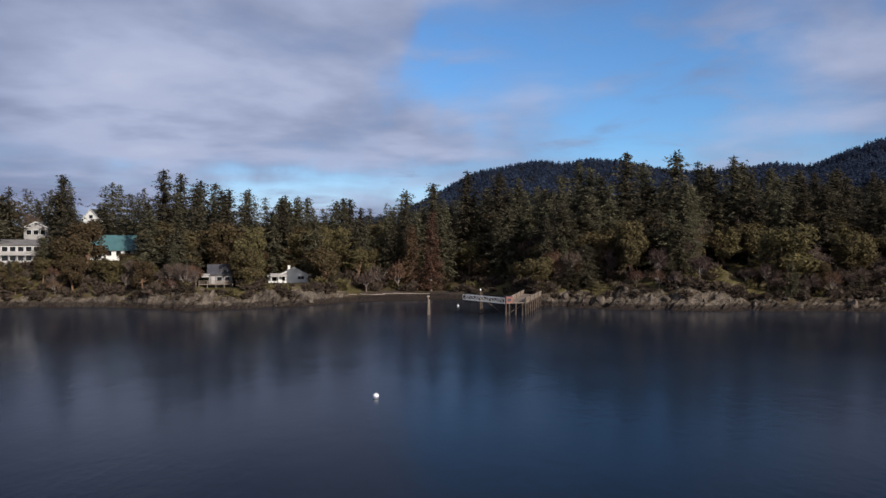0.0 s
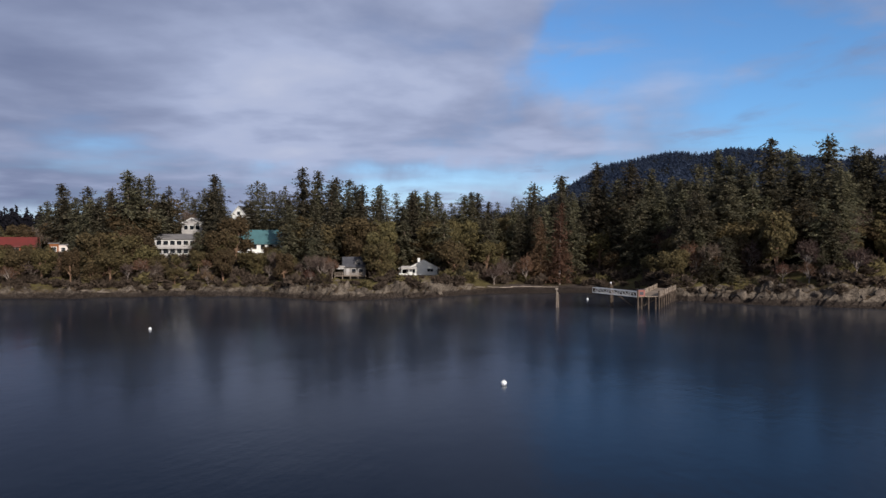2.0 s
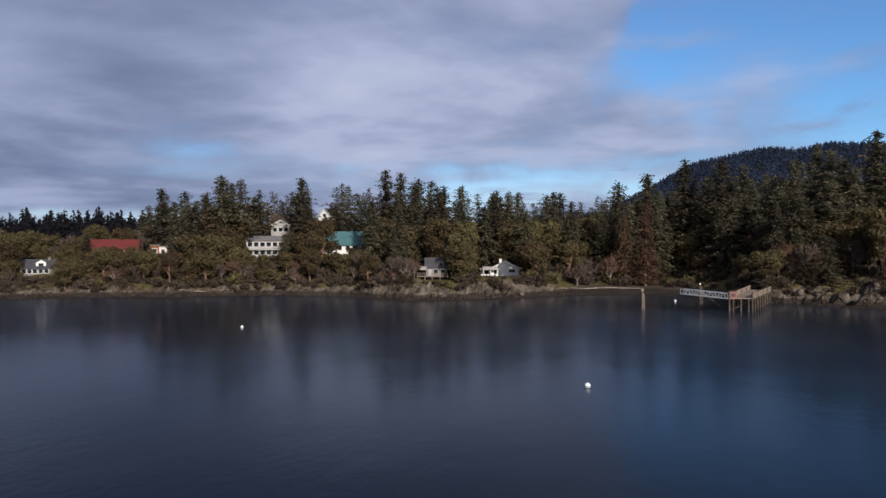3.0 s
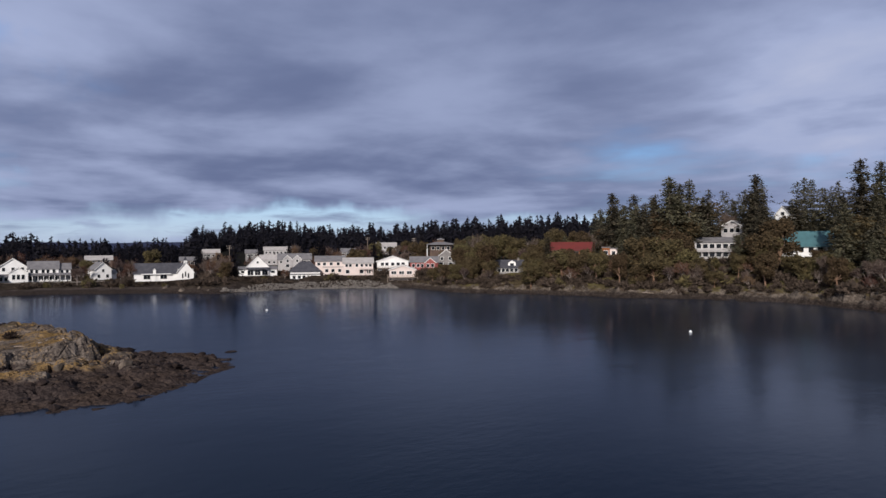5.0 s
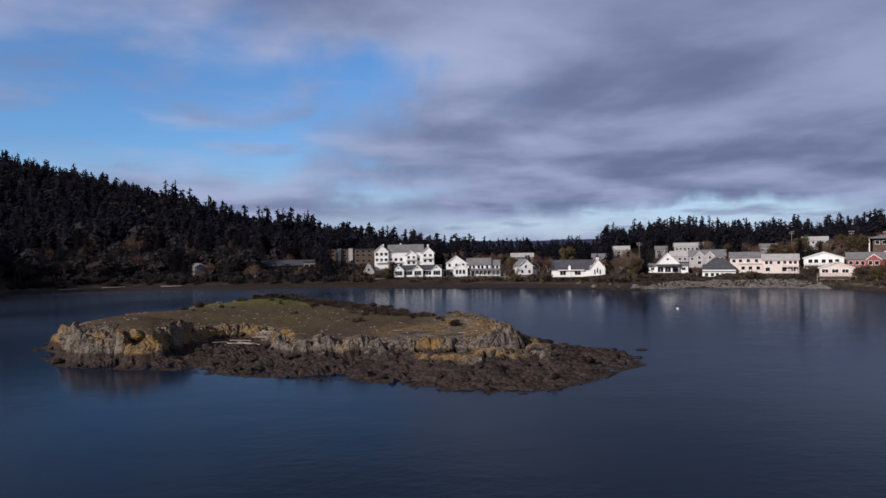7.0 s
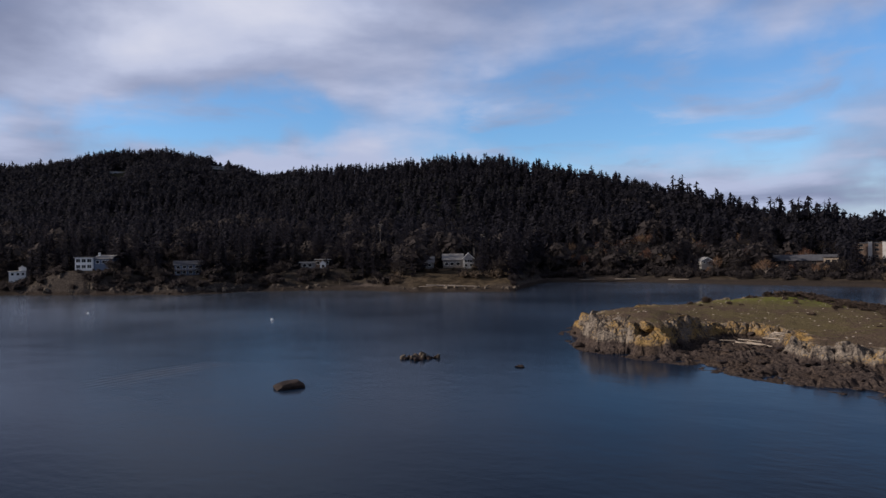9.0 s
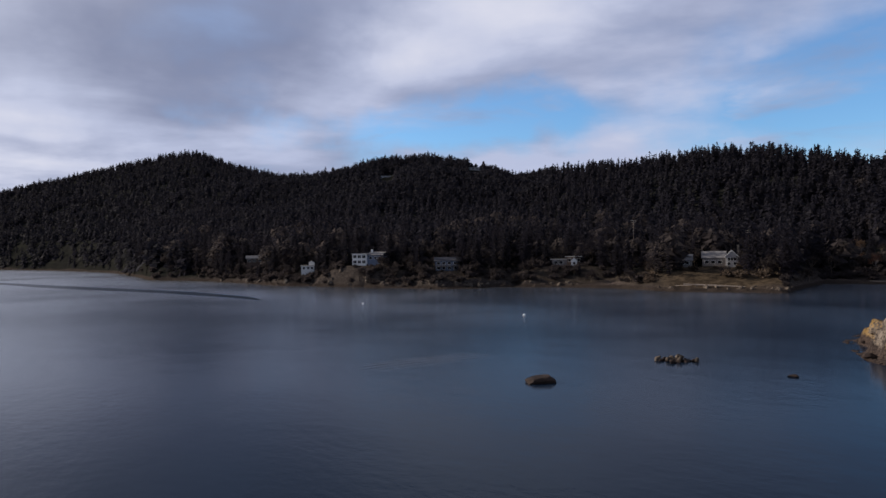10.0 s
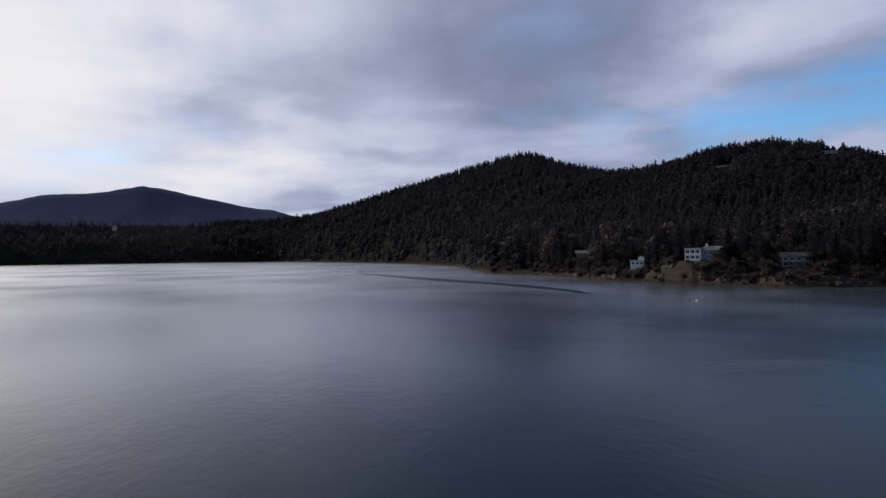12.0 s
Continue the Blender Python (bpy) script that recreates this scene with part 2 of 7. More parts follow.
def build_islet_mat(node, calc, blend, ramp, to, noise_of, bump):
    geo = node("ShaderNodeNewGeometry")
    pos = geo.outputs["Position"]
    z = node("ShaderNodeSeparateXYZ", {0: pos}).outputs[2]
    nz = node("ShaderNodeSeparateXYZ", {0: geo.outputs["Normal"]}).outputs[2]
    a, b, c = noise_of(0.07, 5.0, 0.6, pos), noise_of(0.5, 5.0, 0.6, pos), noise_of(3.0, 4.0, 0.65, pos)
    turf = blend(ramp(calc("ADD", calc("MULTIPLY", a, 0.5), calc("MULTIPLY", b, 0.5)), 0.45, 0.56), (0.078, 0.054, 0.042, 1), (0.088, 0.070, 0.037, 1))
    turf = blend(ramp(c, 0.45, 0.72), turf, (0.125, 0.098, 0.066, 1))
    span = node("ShaderNodeVectorMath", {0: pos, 1: (-176.0, -34.0, 4.0)})
    span.operation = "DISTANCE"
    lush = ramp(calc("ADD", span.outputs["Value"], calc("MULTIPLY", calc("SUBTRACT", a, 0.5), 40.0)), 24.0, 8.0)
    turf = blend(calc("MULTIPLY", lush, ramp(b, 0.3, 0.6)), turf, (0.115, 0.120, 0.032, 1))
    stone = blend(ramp(calc("ADD", calc("MULTIPLY", c, 0.5), calc("MULTIPLY", b, 0.5)), 0.38, 0.62), (0.042, 0.034, 0.031, 1), (0.190, 0.158, 0.132, 1))
    gold = ramp(calc("ADD", calc("MULTIPLY", noise_of(0.16, 4.0, 0.6, pos), 0.55), calc("MULTIPLY", c, 0.45)), 0.47, 0.57)
    stone = blend(calc("MULTIPLY", gold, 0.72), stone, (0.235, 0.140, 0.042, 1))
    top = ramp(calc("ADD", z, calc("MULTIPLY", calc("SUBTRACT", b, 0.5), 1.2)), 2.65, 3.0)
    gentle = ramp(calc("ADD", nz, calc("MULTIPLY", calc("SUBTRACT", c, 0.5), 0.2)), 0.80, 0.93)
    point = node("ShaderNodeVectorMath", {0: pos, 1: (-104.0, 19.0, 2.5)})
    point.operation = "DISTANCE"
    stony = ramp(calc("ADD", point.outputs["Value"], calc("MULTIPLY", calc("SUBTRACT", b, 0.5), 16.0)), 20.0, 27.0)
    land = blend(calc("MULTIPLY", calc("MULTIPLY", top, gentle), stony), stone, turf)
    tide = ramp(calc("ADD", z, calc("MULTIPLY", calc("SUBTRACT", b, 0.5), 1.5)), 2.0, 1.35)
    wet = blend(ramp(c, 0.32, 0.66), (0.017, 0.013, 0.013, 1), (0.058, 0.044, 0.040, 1))
    to("Base Color", blend(calc("MULTIPLY", tide, 0.94), land, wet))
    to("Roughness", calc("SUBTRACT", 0.95, calc("MULTIPLY", tide, 0.3)))
    to("Specular IOR Level", 0.0)
    crease = node("ShaderNodeTexVoronoi", {"Vector": node("ShaderNodeMapping", {"Vector": pos, "Scale": (0.8, 0.8, 1.1)}).outputs[0], "Scale": 0.8})
    crease.feature = "DISTANCE_TO_EDGE"
    bump(calc("ADD", calc("ADD", b, calc("MULTIPLY", c, 0.6)), calc("MULTIPLY", calc("MULTIPLY", ramp(crease.outputs["Distance"], 0.0, 0.12), ramp(nz, 0.9, 0.7)), calc("MULTIPLY", ramp(z, 1.2, 1.8), 0.45))), 0.9, 0.35)


def build_water_mat():
    m = bpy.data.materials.new("sea_water")
    m.use_nodes = True
    tree = m.node_tree
    tree.nodes.clear()
    node, calc, blend, ramp = nodes_of(tree)
    pos = node("ShaderNodeNewGeometry").outputs["Position"]
    long = node("ShaderNodeMapping", {"Vector": pos, "Rotation": (0, 0, radians(25)), "Scale": (1.0, 0.55, 1.0)}).outputs[0]

    def noise_of(scale, detail, rough, vector):
        return node("ShaderNodeTexNoise", {"Vector": vector, "Scale": scale, "Detail": detail, "Roughness": rough}).outputs[0]
    small, swell, patch = noise_of(1.1, 3.0, 0.6, long), noise_of(0.16, 3.0, 0.5, long), noise_of(0.012, 3.0, 0.5, pos)
    spot = node("ShaderNodeSeparateXYZ", {0: pos})
    open_sea = ramp(calc("SUBTRACT", calc("MULTIPLY", spot.outputs[0], 1.2), spot.outputs[1]), 0.0, 170.0)
    reach = node("ShaderNodeVectorMath", {0: pos})
    reach.operation = "LENGTH"
    close = ramp(reach.outputs["Value"], 320.0, 70.0)
    wind = calc("ADD", ramp(patch, 0.3, 0.65), calc("MULTIPLY", open_sea, 0.7))
    high = calc("ADD", calc("MULTIPLY", small, calc("ADD", 0.22, calc("MULTIPLY", wind, 0.35))), calc("MULTIPLY", swell, calc("ADD", 1.1, calc("MULTIPLY", open_sea, 0.4))))
    lee = calc("MULTIPLY", ramp(spot.outputs[0], -40.0, -130.0), ramp(spot.outputs[1], 170.0, 80.0))
    normal = node("ShaderNodeBump", {"Strength": calc("SUBTRACT", 0.5, calc("MULTIPLY", lee, 0.12)), "Distance": 0.12, "Height": high}).outputs[0]
    deep = node("ShaderNodeBsdfDiffuse", {"Color": blend(ramp(patch, 0.35, 0.65), (0.005, 0.011, 0.024, 1), (0.007, 0.015, 0.030, 1)), "Normal": normal})
    shine = node("ShaderNodeBsdfGlossy", {"Roughness": calc("SUBTRACT", calc("ADD", 0.145, calc("MULTIPLY", wind, 0.05)), calc("MULTIPLY", calc("MULTIPLY", ramp(spot.outputs[0], -15.0, -120.0), calc("MULTIPLY", ramp(spot.outputs[1], 150.0, 60.0), ramp(spot.outputs[1], -60.0, 0.0))), 0.045)), "Normal": normal, "Color": (0.95, 0.97, 1.0, 1)})
    edge = node("ShaderNodeFresnel", {"IOR": 1.33, "Normal": normal}).outputs[0]
    bay = calc("MULTIPLY", ramp(spot.outputs[0], -60.0, -150.0), ramp(spot.outputs[1], -50.0, 30.0))
    mix = node("ShaderNodeMixShader", {0: calc("POWER", edge, calc("SUBTRACT", calc("SUBTRACT", calc("ADD", 1.50, calc("MULTIPLY", bay, 0.85)), calc("MULTIPLY", calc("MULTIPLY", open_sea, close), 0.62)), calc("MULTIPLY", ramp(spot.outputs[1], 15.0, 80.0), 0.25))), 1: deep.outputs[0], 2: shine.outputs[0]})
    out = node("ShaderNodeOutputMaterial")
    tree.links.new(mix.outputs[0], out.inputs[0])
    return m


M = {
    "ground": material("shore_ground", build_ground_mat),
    "islet": material("islet_rock_and_turf", build_islet_mat),
    "water": build_water_mat(),
    "bark": coated("bark", (0.10, 0.075, 0.055), (0.17, 0.14, 0.115), 0.9, 0.8, 6, relief=0.05),
    "madrone_bark": coated("peeling_bark", (0.16, 0.085, 0.05), (0.22, 0.15, 0.10), 0.7, 0.8, 6, relief=0.03),
    "pale_bark": coated("pale_bark", (0.20, 0.16, 0.14), (0.32, 0.27, 0.24), 0.85, 0.7, 5, relief=0.03),
    "twigs": foliage("bare_twigs", (0.12, 0.085, 0.070), (0.20, 0.15, 0.125), 0.2),
    "red_twigs": foliage("reddish_twigs", (0.13, 0.075, 0.05), (0.22, 0.135, 0.09), 0.2),
    "fir": foliage("fir_needles", (0.088, 0.083, 0.058), (0.182, 0.160, 0.104), 0.35, 0.46),
    # Cloud shade over the west is painted into these needles, plus purple haze.
    "fir_painted_shade": foliage("fir_needles_painted_shade", (0.0225, 0.0212, 0.0305), (0.0330, 0.0305, 0.0360), 0.15, 0.5, 0.03),
    # Bare twigs darkened the same way: cloud shade in the colour.
    "twigs_painted_shade": foliage("bare_twigs_painted_shade", (0.038, 0.032, 0.034), (0.064, 0.053, 0.052), 0.15, 0.5, 0.03),
    # Distance haze is painted into these needles as blue.
    "fir_haze_blue": foliage("haze_tinted_firs", (0.046, 0.060, 0.104), (0.060, 0.076, 0.128), 0.15, 0.5, 0.02),
    "leaf": foliage("evergreen_leaves", (0.092, 0.076, 0.042), (0.190, 0.146, 0.074), 0.25, 0.46),
    "scrub": foliage("winter_scrub", (0.056, 0.042, 0.034), (0.115, 0.084, 0.066), 0.35),
    "rock": coated("shore_rock", (0.050, 0.041, 0.034), (0.155, 0.125, 0.100), 0.95, 0.6, 3.0, relief=0.12, shift=0.2),
    "dark_rock": coated("weedy_rock", (0.016, 0.011, 0.010), (0.046, 0.033, 0.028), 0.75, 0.6, 4.0, relief=0.12, shift=0.25),
    "white": coated("white_paint", (0.80, 0.79, 0.76), (0.70, 0.69, 0.66), 0.55, 0.4, 5),
    "cream": coated("cream_paint", (0.66, 0.56, 0.51), (0.56, 0.47, 0.43), 0.6, 0.4, 5),
    "grey_wall": coated("grey_shingles", (0.24, 0.225, 0.215), (0.16, 0.15, 0.145), 0.8, 0.6, 6),
    "pale_wall": coated("pale_grey_siding", (0.42, 0.40, 0.39), (0.32, 0.30, 0.29), 0.65, 0.5, 6),
    "brown_wall": coated("brown_shingles", (0.085, 0.06, 0.05), (0.13, 0.09, 0.07), 0.85, 0.6, 6),
    "red_wall": coated("red_siding", (0.30, 0.075, 0.065), (0.22, 0.06, 0.055), 0.7, 0.6, 6),
    "rust_wall": coated("rust_wood_siding", (0.26, 0.10, 0.045), (0.18, 0.075, 0.035), 0.75, 0.6, 6),
    "blue_wall": coated("blue_grey_siding", (0.13, 0.17, 0.24), (0.10, 0.13, 0.19), 0.7, 0.6, 6),
    "roof_grey": coated("grey_roof_shingles", (0.15, 0.145, 0.15), (0.22, 0.21, 0.21), 0.85, 0.5, 4),
    "roof_dark": coated("dark_roof_shingles", (0.055, 0.055, 0.065), (0.09, 0.09, 0.10), 0.8, 0.5, 4),
    "roof_pale": coated("pale_roof", (0.45, 0.42, 0.40), (0.34, 0.32, 0.30), 0.8, 0.5, 4),
    "roof_red": coated("red_metal_roof", (0.17, 0.030, 0.024), (0.12, 0.028, 0.022), 0.5, 0.5, 4),
    "roof_teal": coated("teal_metal_roof", (0.075, 0.17, 0.185), (0.06, 0.13, 0.14), 0.45, 0.5, 4),
    "timber": coated("weathered_timber", (0.20, 0.155, 0.12), (0.30, 0.25, 0.21), 0.85, 1.0, 8, shift=0.15),
    "drift": coated("bleached_driftwood", (0.26, 0.21, 0.17), (0.38, 0.32, 0.27), 0.85, 1.0, 8, shift=0.15),
    "pile": coated("tarred_piling", (0.06, 0.045, 0.035), (0.13, 0.10, 0.08), 0.8, 0.8, 6),
    "brick_red": coated("faded_red_paint", (0.27, 0.10, 0.085), (0.21, 0.08, 0.07), 0.7, 1.0, 6),
    "metal": coated("galvanised_metal", (0.55, 0.56, 0.58), (0.42, 0.43, 0.45), 0.45, 1.0, 8, metal=0.5),
    "wall_stone": coated("seawall_stone", (0.10, 0.09, 0.08), (0.22, 0.195, 0.17), 0.9, 0.9, 4, relief=0.1, shift=0.25),
    "buoy": coated("white_buoy_plastic", (0.85, 0.85, 0.84), (0.74, 0.74, 0.72), 0.35, 2.0, 12),
    "buoy_blue": coated("blue_band", (0.05, 0.10, 0.30), (0.05, 0.08, 0.2), 0.4, 2.0, 12),
    "foam": foliage("wake_foam", (0.78, 0.80, 0.84), (0.90, 0.91, 0.93), 0.05, 0.5),
    "hull": coated("white_hull", (0.75, 0.75, 0.74), (0.6, 0.6, 0.6), 0.3, 1.0, 9),
}


def build_glass(node, calc, blend, ramp, to, noise_of, bump):
    to("Base Color", (0.012, 0.014, 0.018, 1))
    to("Roughness", calc("ADD", 0.04, calc("MULTIPLY", noise_of(0.8), 0.06)))
    to("Specular IOR Level", 0.3)


def build_churned_mat():
    """Water ironed smooth by a passing wake."""
    m = M["water"].copy()
    m.name = "churned_water"
    for n in m.node_tree.nodes:
        if n.bl_idname == "ShaderNodeBump":
            for link in list(n.inputs["Strength"].links):
                m.node_tree.links.remove(link)
            n.inputs["Strength"].default_value = 0.08
        if n.bl_idname == "ShaderNodeBsdfGlossy":
            for link in list(n.inputs["Roughness"].links):
                m.node_tree.links.remove(link)
            n.inputs["Roughness"].default_value = 0.03
        # Reflectance cut as well: the hills' dark reflection is built into the strip.
        if n.bl_idname == "ShaderNodeMath" and n.operation == "POWER":
            for link in list(n.inputs[1].links):
                m.node_tree.links.remove(link)
            n.inputs[1].default_value = 5.0
    return m


M["churned"] = build_churned_mat()
M["glass"] = material("dark_window_glass", build_glass)

# ---- building helpers ----
def mesh_of(name, verts, faces, mat, smooth=False):
    me = bpy.data.meshes.new(name)
    me.from_pydata(verts, [], faces)
    me.materials.append(mat)
    if smooth:
        me.polygons.foreach_set("use_smooth", [True] * len(me.polygons))
    me.update()
    return me


def empty(name, m, label, category, group="", kind=""):
    ob = new(name)
    ob.empty_display_size = 0.3
    ob.matrix_world = m
    return tagged(ob, label, category, group, kind)


def child(name, data, parent, m=None, label=""):
    ob = new(name, data)
    ob.parent = parent
    if m is not None:
        ob.matrix_basis = m
    return tagged(ob, label) if label else ob


def part(name, bm, mat, parent, label=""):
    me = bpy.data.meshes.new(name)
    bm.to_mesh(me)
    bm.free()
    me.materials.append(mat)
    return child(name, me, parent, None, label)


def box(bm, x0, x1, y0, y1, z0, z1, bevel=0.0):
    r = bmesh.ops.create_cube(bm, size=1.0, matrix=Matrix.LocRotScale(((x0 + x1) / 2, (y0 + y1) / 2, (z0 + z1) / 2), None, (abs(x1 - x0), abs(y1 - y0), abs(z1 - z0))))
    if bevel:
        edges = list({e for v in r["verts"] for e in v.link_edges})
        bmesh.ops.bevel(bm, geom=edges, offset=bevel, segments=1, affect="EDGES")
    return bm


def rod(bm, a, b, r0, r1=None, sides=8):
    a, b = Vector(a), Vector(b)
    way = b - a
    m = Matrix.Translation((a + b) / 2) @ way.to_track_quat("Z", "Y").to_matrix().to_4x4()
    bmesh.ops.create_cone(bm, cap_ends=True, segments=sides, radius1=r0, radius2=r0 if r1 is None else r1, depth=way.length, matrix=m)
    return bm


def at(b, r):
    """The plan's x, y at a bearing (degrees to the left of +y) and range."""
    return -r * math.sin(radians(b)), r * math.cos(radians(b))


def bearing(x, y):
    b = np.degrees(np.arctan2(-x, y))
    return np.where(b < -60, b + 360, b)


def ease(t):
    t = np.clip(t, 0, 1)
    return t * t * (3 - 2 * t)


def table(text):
    rows = [[float(v) for v in row.split()] for row in text.strip().splitlines()]
    return np.array(rows).T


def fbm(x, y, scale, octaves=4, seed=0.0):
    """Smooth value noise, about -1 to 1."""
    out, amp = np.zeros_like(x, dtype=float), 1.0
    for k in range(octaves):
        u, v = x / scale + 17.3 * k + seed, y / scale - 9.1 * k + seed * 0.7
        iu, iv = np.floor(u), np.floor(v)
        fu, fv = ease(u - iu), ease(v - iv)

        def hashed(i, j):
            h = np.sin(i * 127.1 + j * 311.7 + k * 74.7 + seed * 13.7) * 43758.5453
            return (h - np.floor(h)) * 2 - 1
        a = hashed(iu, iv) * (1 - fu) + hashed(iu + 1, iv) * fu
        b = hashed(iu, iv + 1) * (1 - fu) + hashed(iu + 1, iv + 1) * fu
        out += amp * (a * (1 - fv) + b * fv)
        amp, scale = amp * 0.5, scale * 0.5
    return out / 1.6


def blocks(x, y, scale, seed=0.0):
    """Broken rock: each cell of an uneven net gets a level of its own, -1 to 1, and a crack along its edge, 0 to 1."""
    u, v = x / scale, y / scale
    iu, iv = np.floor(u), np.floor(v)
    best, second, level = np.full(x.shape, 9.0), np.full(x.shape, 9.0), np.zeros(x.shape)
    for di in (-1, 0, 1):
        for dj in (-1, 0, 1):
            i, j = iu + di, iv + dj
            h = np.sin(i * 127.1 + j * 311.7 + seed) * 43758.5453
            g = np.sin(i * 269.5 + j * 183.3 + seed) * 43758.5453
            h, g = h - np.floor(h), g - np.floor(g)
            d = np.hypot(i + h - u, j + g - v)
            k = (h * 7.31 + g * 3.77) % 1.0 * 2 - 1
            tilt = ((i + h - u) * (g - 0.5) + (j + g - v) * (h - 0.5)) * 1.6
            closer = d < best
            second = np.where(closer, best, np.minimum(second, d))
            level = np.where(closer, k + tilt, level)
            best = np.where(closer, d, best)
    return level, np.exp(-((second - best) / 0.09) ** 2)


# ---- the land ----
# bearing and range of the shore line
SHORE = table("""
-60 260
-40 215
-31.5 208
-18.6 189
-7.3 192
-1.2 222
7.6 212
12.1 197
17.3 191
21.5 191
25.6 204
30.9 217
40 223
43.2 231
51.9 240
56.5 276
62 281
65.8 280
72.2 262
75.8 274
83.4 288
91 296
95.5 312
103.6 321
110.7 345
118.4 345
120.9 272
129.3 276
133.5 300
140.9 312
147.3 302
154.2 330
160.3 366
165.6 455
169.9 505
172.7 783
179.6 1164
187.2 1600
206 1800
230 2300
262 2300
285 900
300 260
""")
# bearing, height and width of the bank
BANK = table("""
-60 3 8
-40 3.5 7
-25.7 2.6 7
-18.6 4.6 6
-7.3 3.6 6
-4 1.8 7
3 1.2 8
7.6 1.6 8
12.1 4.4 7
17.3 3.8 5
21.5 4.2 6
40 3 10
47 3.5 10
56.5 2.2 6
62 2.6 6
65.8 2 6
72.2 2.6 8
75.8 1.6 8
95.5 1 14
110.7 0.9 12
129.3 2.2 8
133.5 1.4 9
140.9 3.2 8
147.3 3.4 8
169.9 2.5 10
187.2 4 20
285 4 20
300 3 8
""")
# bearing, height 35 m inland, range and height of the shelf behind
INLAND = table("""
-60 9 330 14
-18.6 10 275 17
-7.3 8 265 16
3 4 268 10
12.1 7 270 10
17.3 7 265 14
25.6 8.5 292 18
30.9 9 300 18
40 9.5 275 12
65.8 3 360 7
72.2 3.6 370 6
75.8 2 380 4
110.7 4.5 410 14
118.4 5 470 18
129.3 7 460 24
133.5 8 480 27
154.2 9 520 28
160.3 8 560 28
169.9 9 720 30
187.2 16 1720 50
206 16 1900 50
230 16 2500 40
262 16 2500 40
285 12 1000 30
300 9 330 14
""")
# bearing and range of the ridge
RIDGE_RANGE = table("""
-60 2000
-40 2000
-31.3 2050
1.4 2050
5 2000
10 1500
25 900
41 640
73.5 690
87 620
95 500
100 490
107 520
137 800
144 1000
156 1150
160 1300
166 1700
168 1750
180 1750
196 2050
206 2050
230 2600
262 2600
285 1500
300 2000
""")
# bearing and height of the ridge
RIDGE_HEIGHT = table("""
-60 380
-40 330
-31.3 283
-29 258
-26.8 224
-24.6 238
-22.7 228
-17.9 223
-13.2 263
-11 270
-8.8 254
-6.9 267
-5.1 262
-1.9 237
1.4 175
5 100
10 70
38 26
48 27
63 21
68 29
73.5 21
74.6 9
82 6
90 16
100 22
104 30
122 92
126 98
132 97
140.7 102
144 133
148 152
152 155
156 140
160 149
163 189
166 241
168 248
177 172
180 141
184 111
187 98
206 100
230 70
262 70
285 100
300 380
""")
# bearing and height of the farthest range, 3.6 km out
FAR = table("""
-60 300
0 60
170 60
178 150
185.8 212
186.9 240
188.5 250
189.5 262
192.9 312
195.3 338
196.9 355
200.7 316
204 293
206 264
214 230
230 150
270 100
300 300
""")


# level building plots: bearing, range, height, half-width, depth
PLOTS = [(88.74, 335, 3.3, 14, 16), (89.7, 358, 6.0, 17, 14), (85.55, 345, 2.6, 8, 16), (83.35, 345, 2.7, 11, 14), (79.69, 340, 3.2, 8, 12), (75.53, 335, 2.2, 16, 14), (68.74, 330, 4.0, 11, 14),
         (65.02, 318, 2.1, 9, 14), (60.77, 308, 4.4, 8, 12), (63.06, 320, 4.2, 8, 13), (48.17, 272, 5.7, 9, 11), (13.43, 226, 5.3, 8, 12), (153.4, 345, 10.2, 11, 14), (126.16, 330, 8.0, 15, 12),
         (43.24, 265, 10.6, 9, 12), (40.36, 262, 11.2, 4, 8), (32.39, 262, 11.0, 9, 12), (26.0, 268, 11.8, 12, 13), (18.86, 216, 4.7, 6, 8), (99.2, 374, 6.2, 15, 12), (137.09, 335, 9.0, 9, 11), (146.77, 335, 7.3, 8, 10)]


def land(x, y):
    """Height of the ground at plan points, levelled at the building plots."""
    x, y = np.asarray(x, float), np.asarray(y, float)
    z = slopes(x, y)
    dry = ease((np.hypot(x, y) - np.interp(bearing(x, y), SHORE[0], SHORE[1]) - 2.0) / 9.0)
    for b, r, base, half, deep in PLOTS:
        cx, cy = at(b, r)
        c, s = math.cos(radians(b)), math.sin(radians(b))
        u, v = (x - cx) * c + (y - cy) * s, -(x - cx) * s + (y - cy) * c
        out = np.hypot(np.maximum(np.abs(u) - half, 0), np.maximum(np.abs(v - deep / 2 + 2) - deep / 2 - 2, 0))
        z = z + (base - 0.12 - z) * (1 - ease(out / (8.0 if b < 95 else 16.0))) * dry
    return z


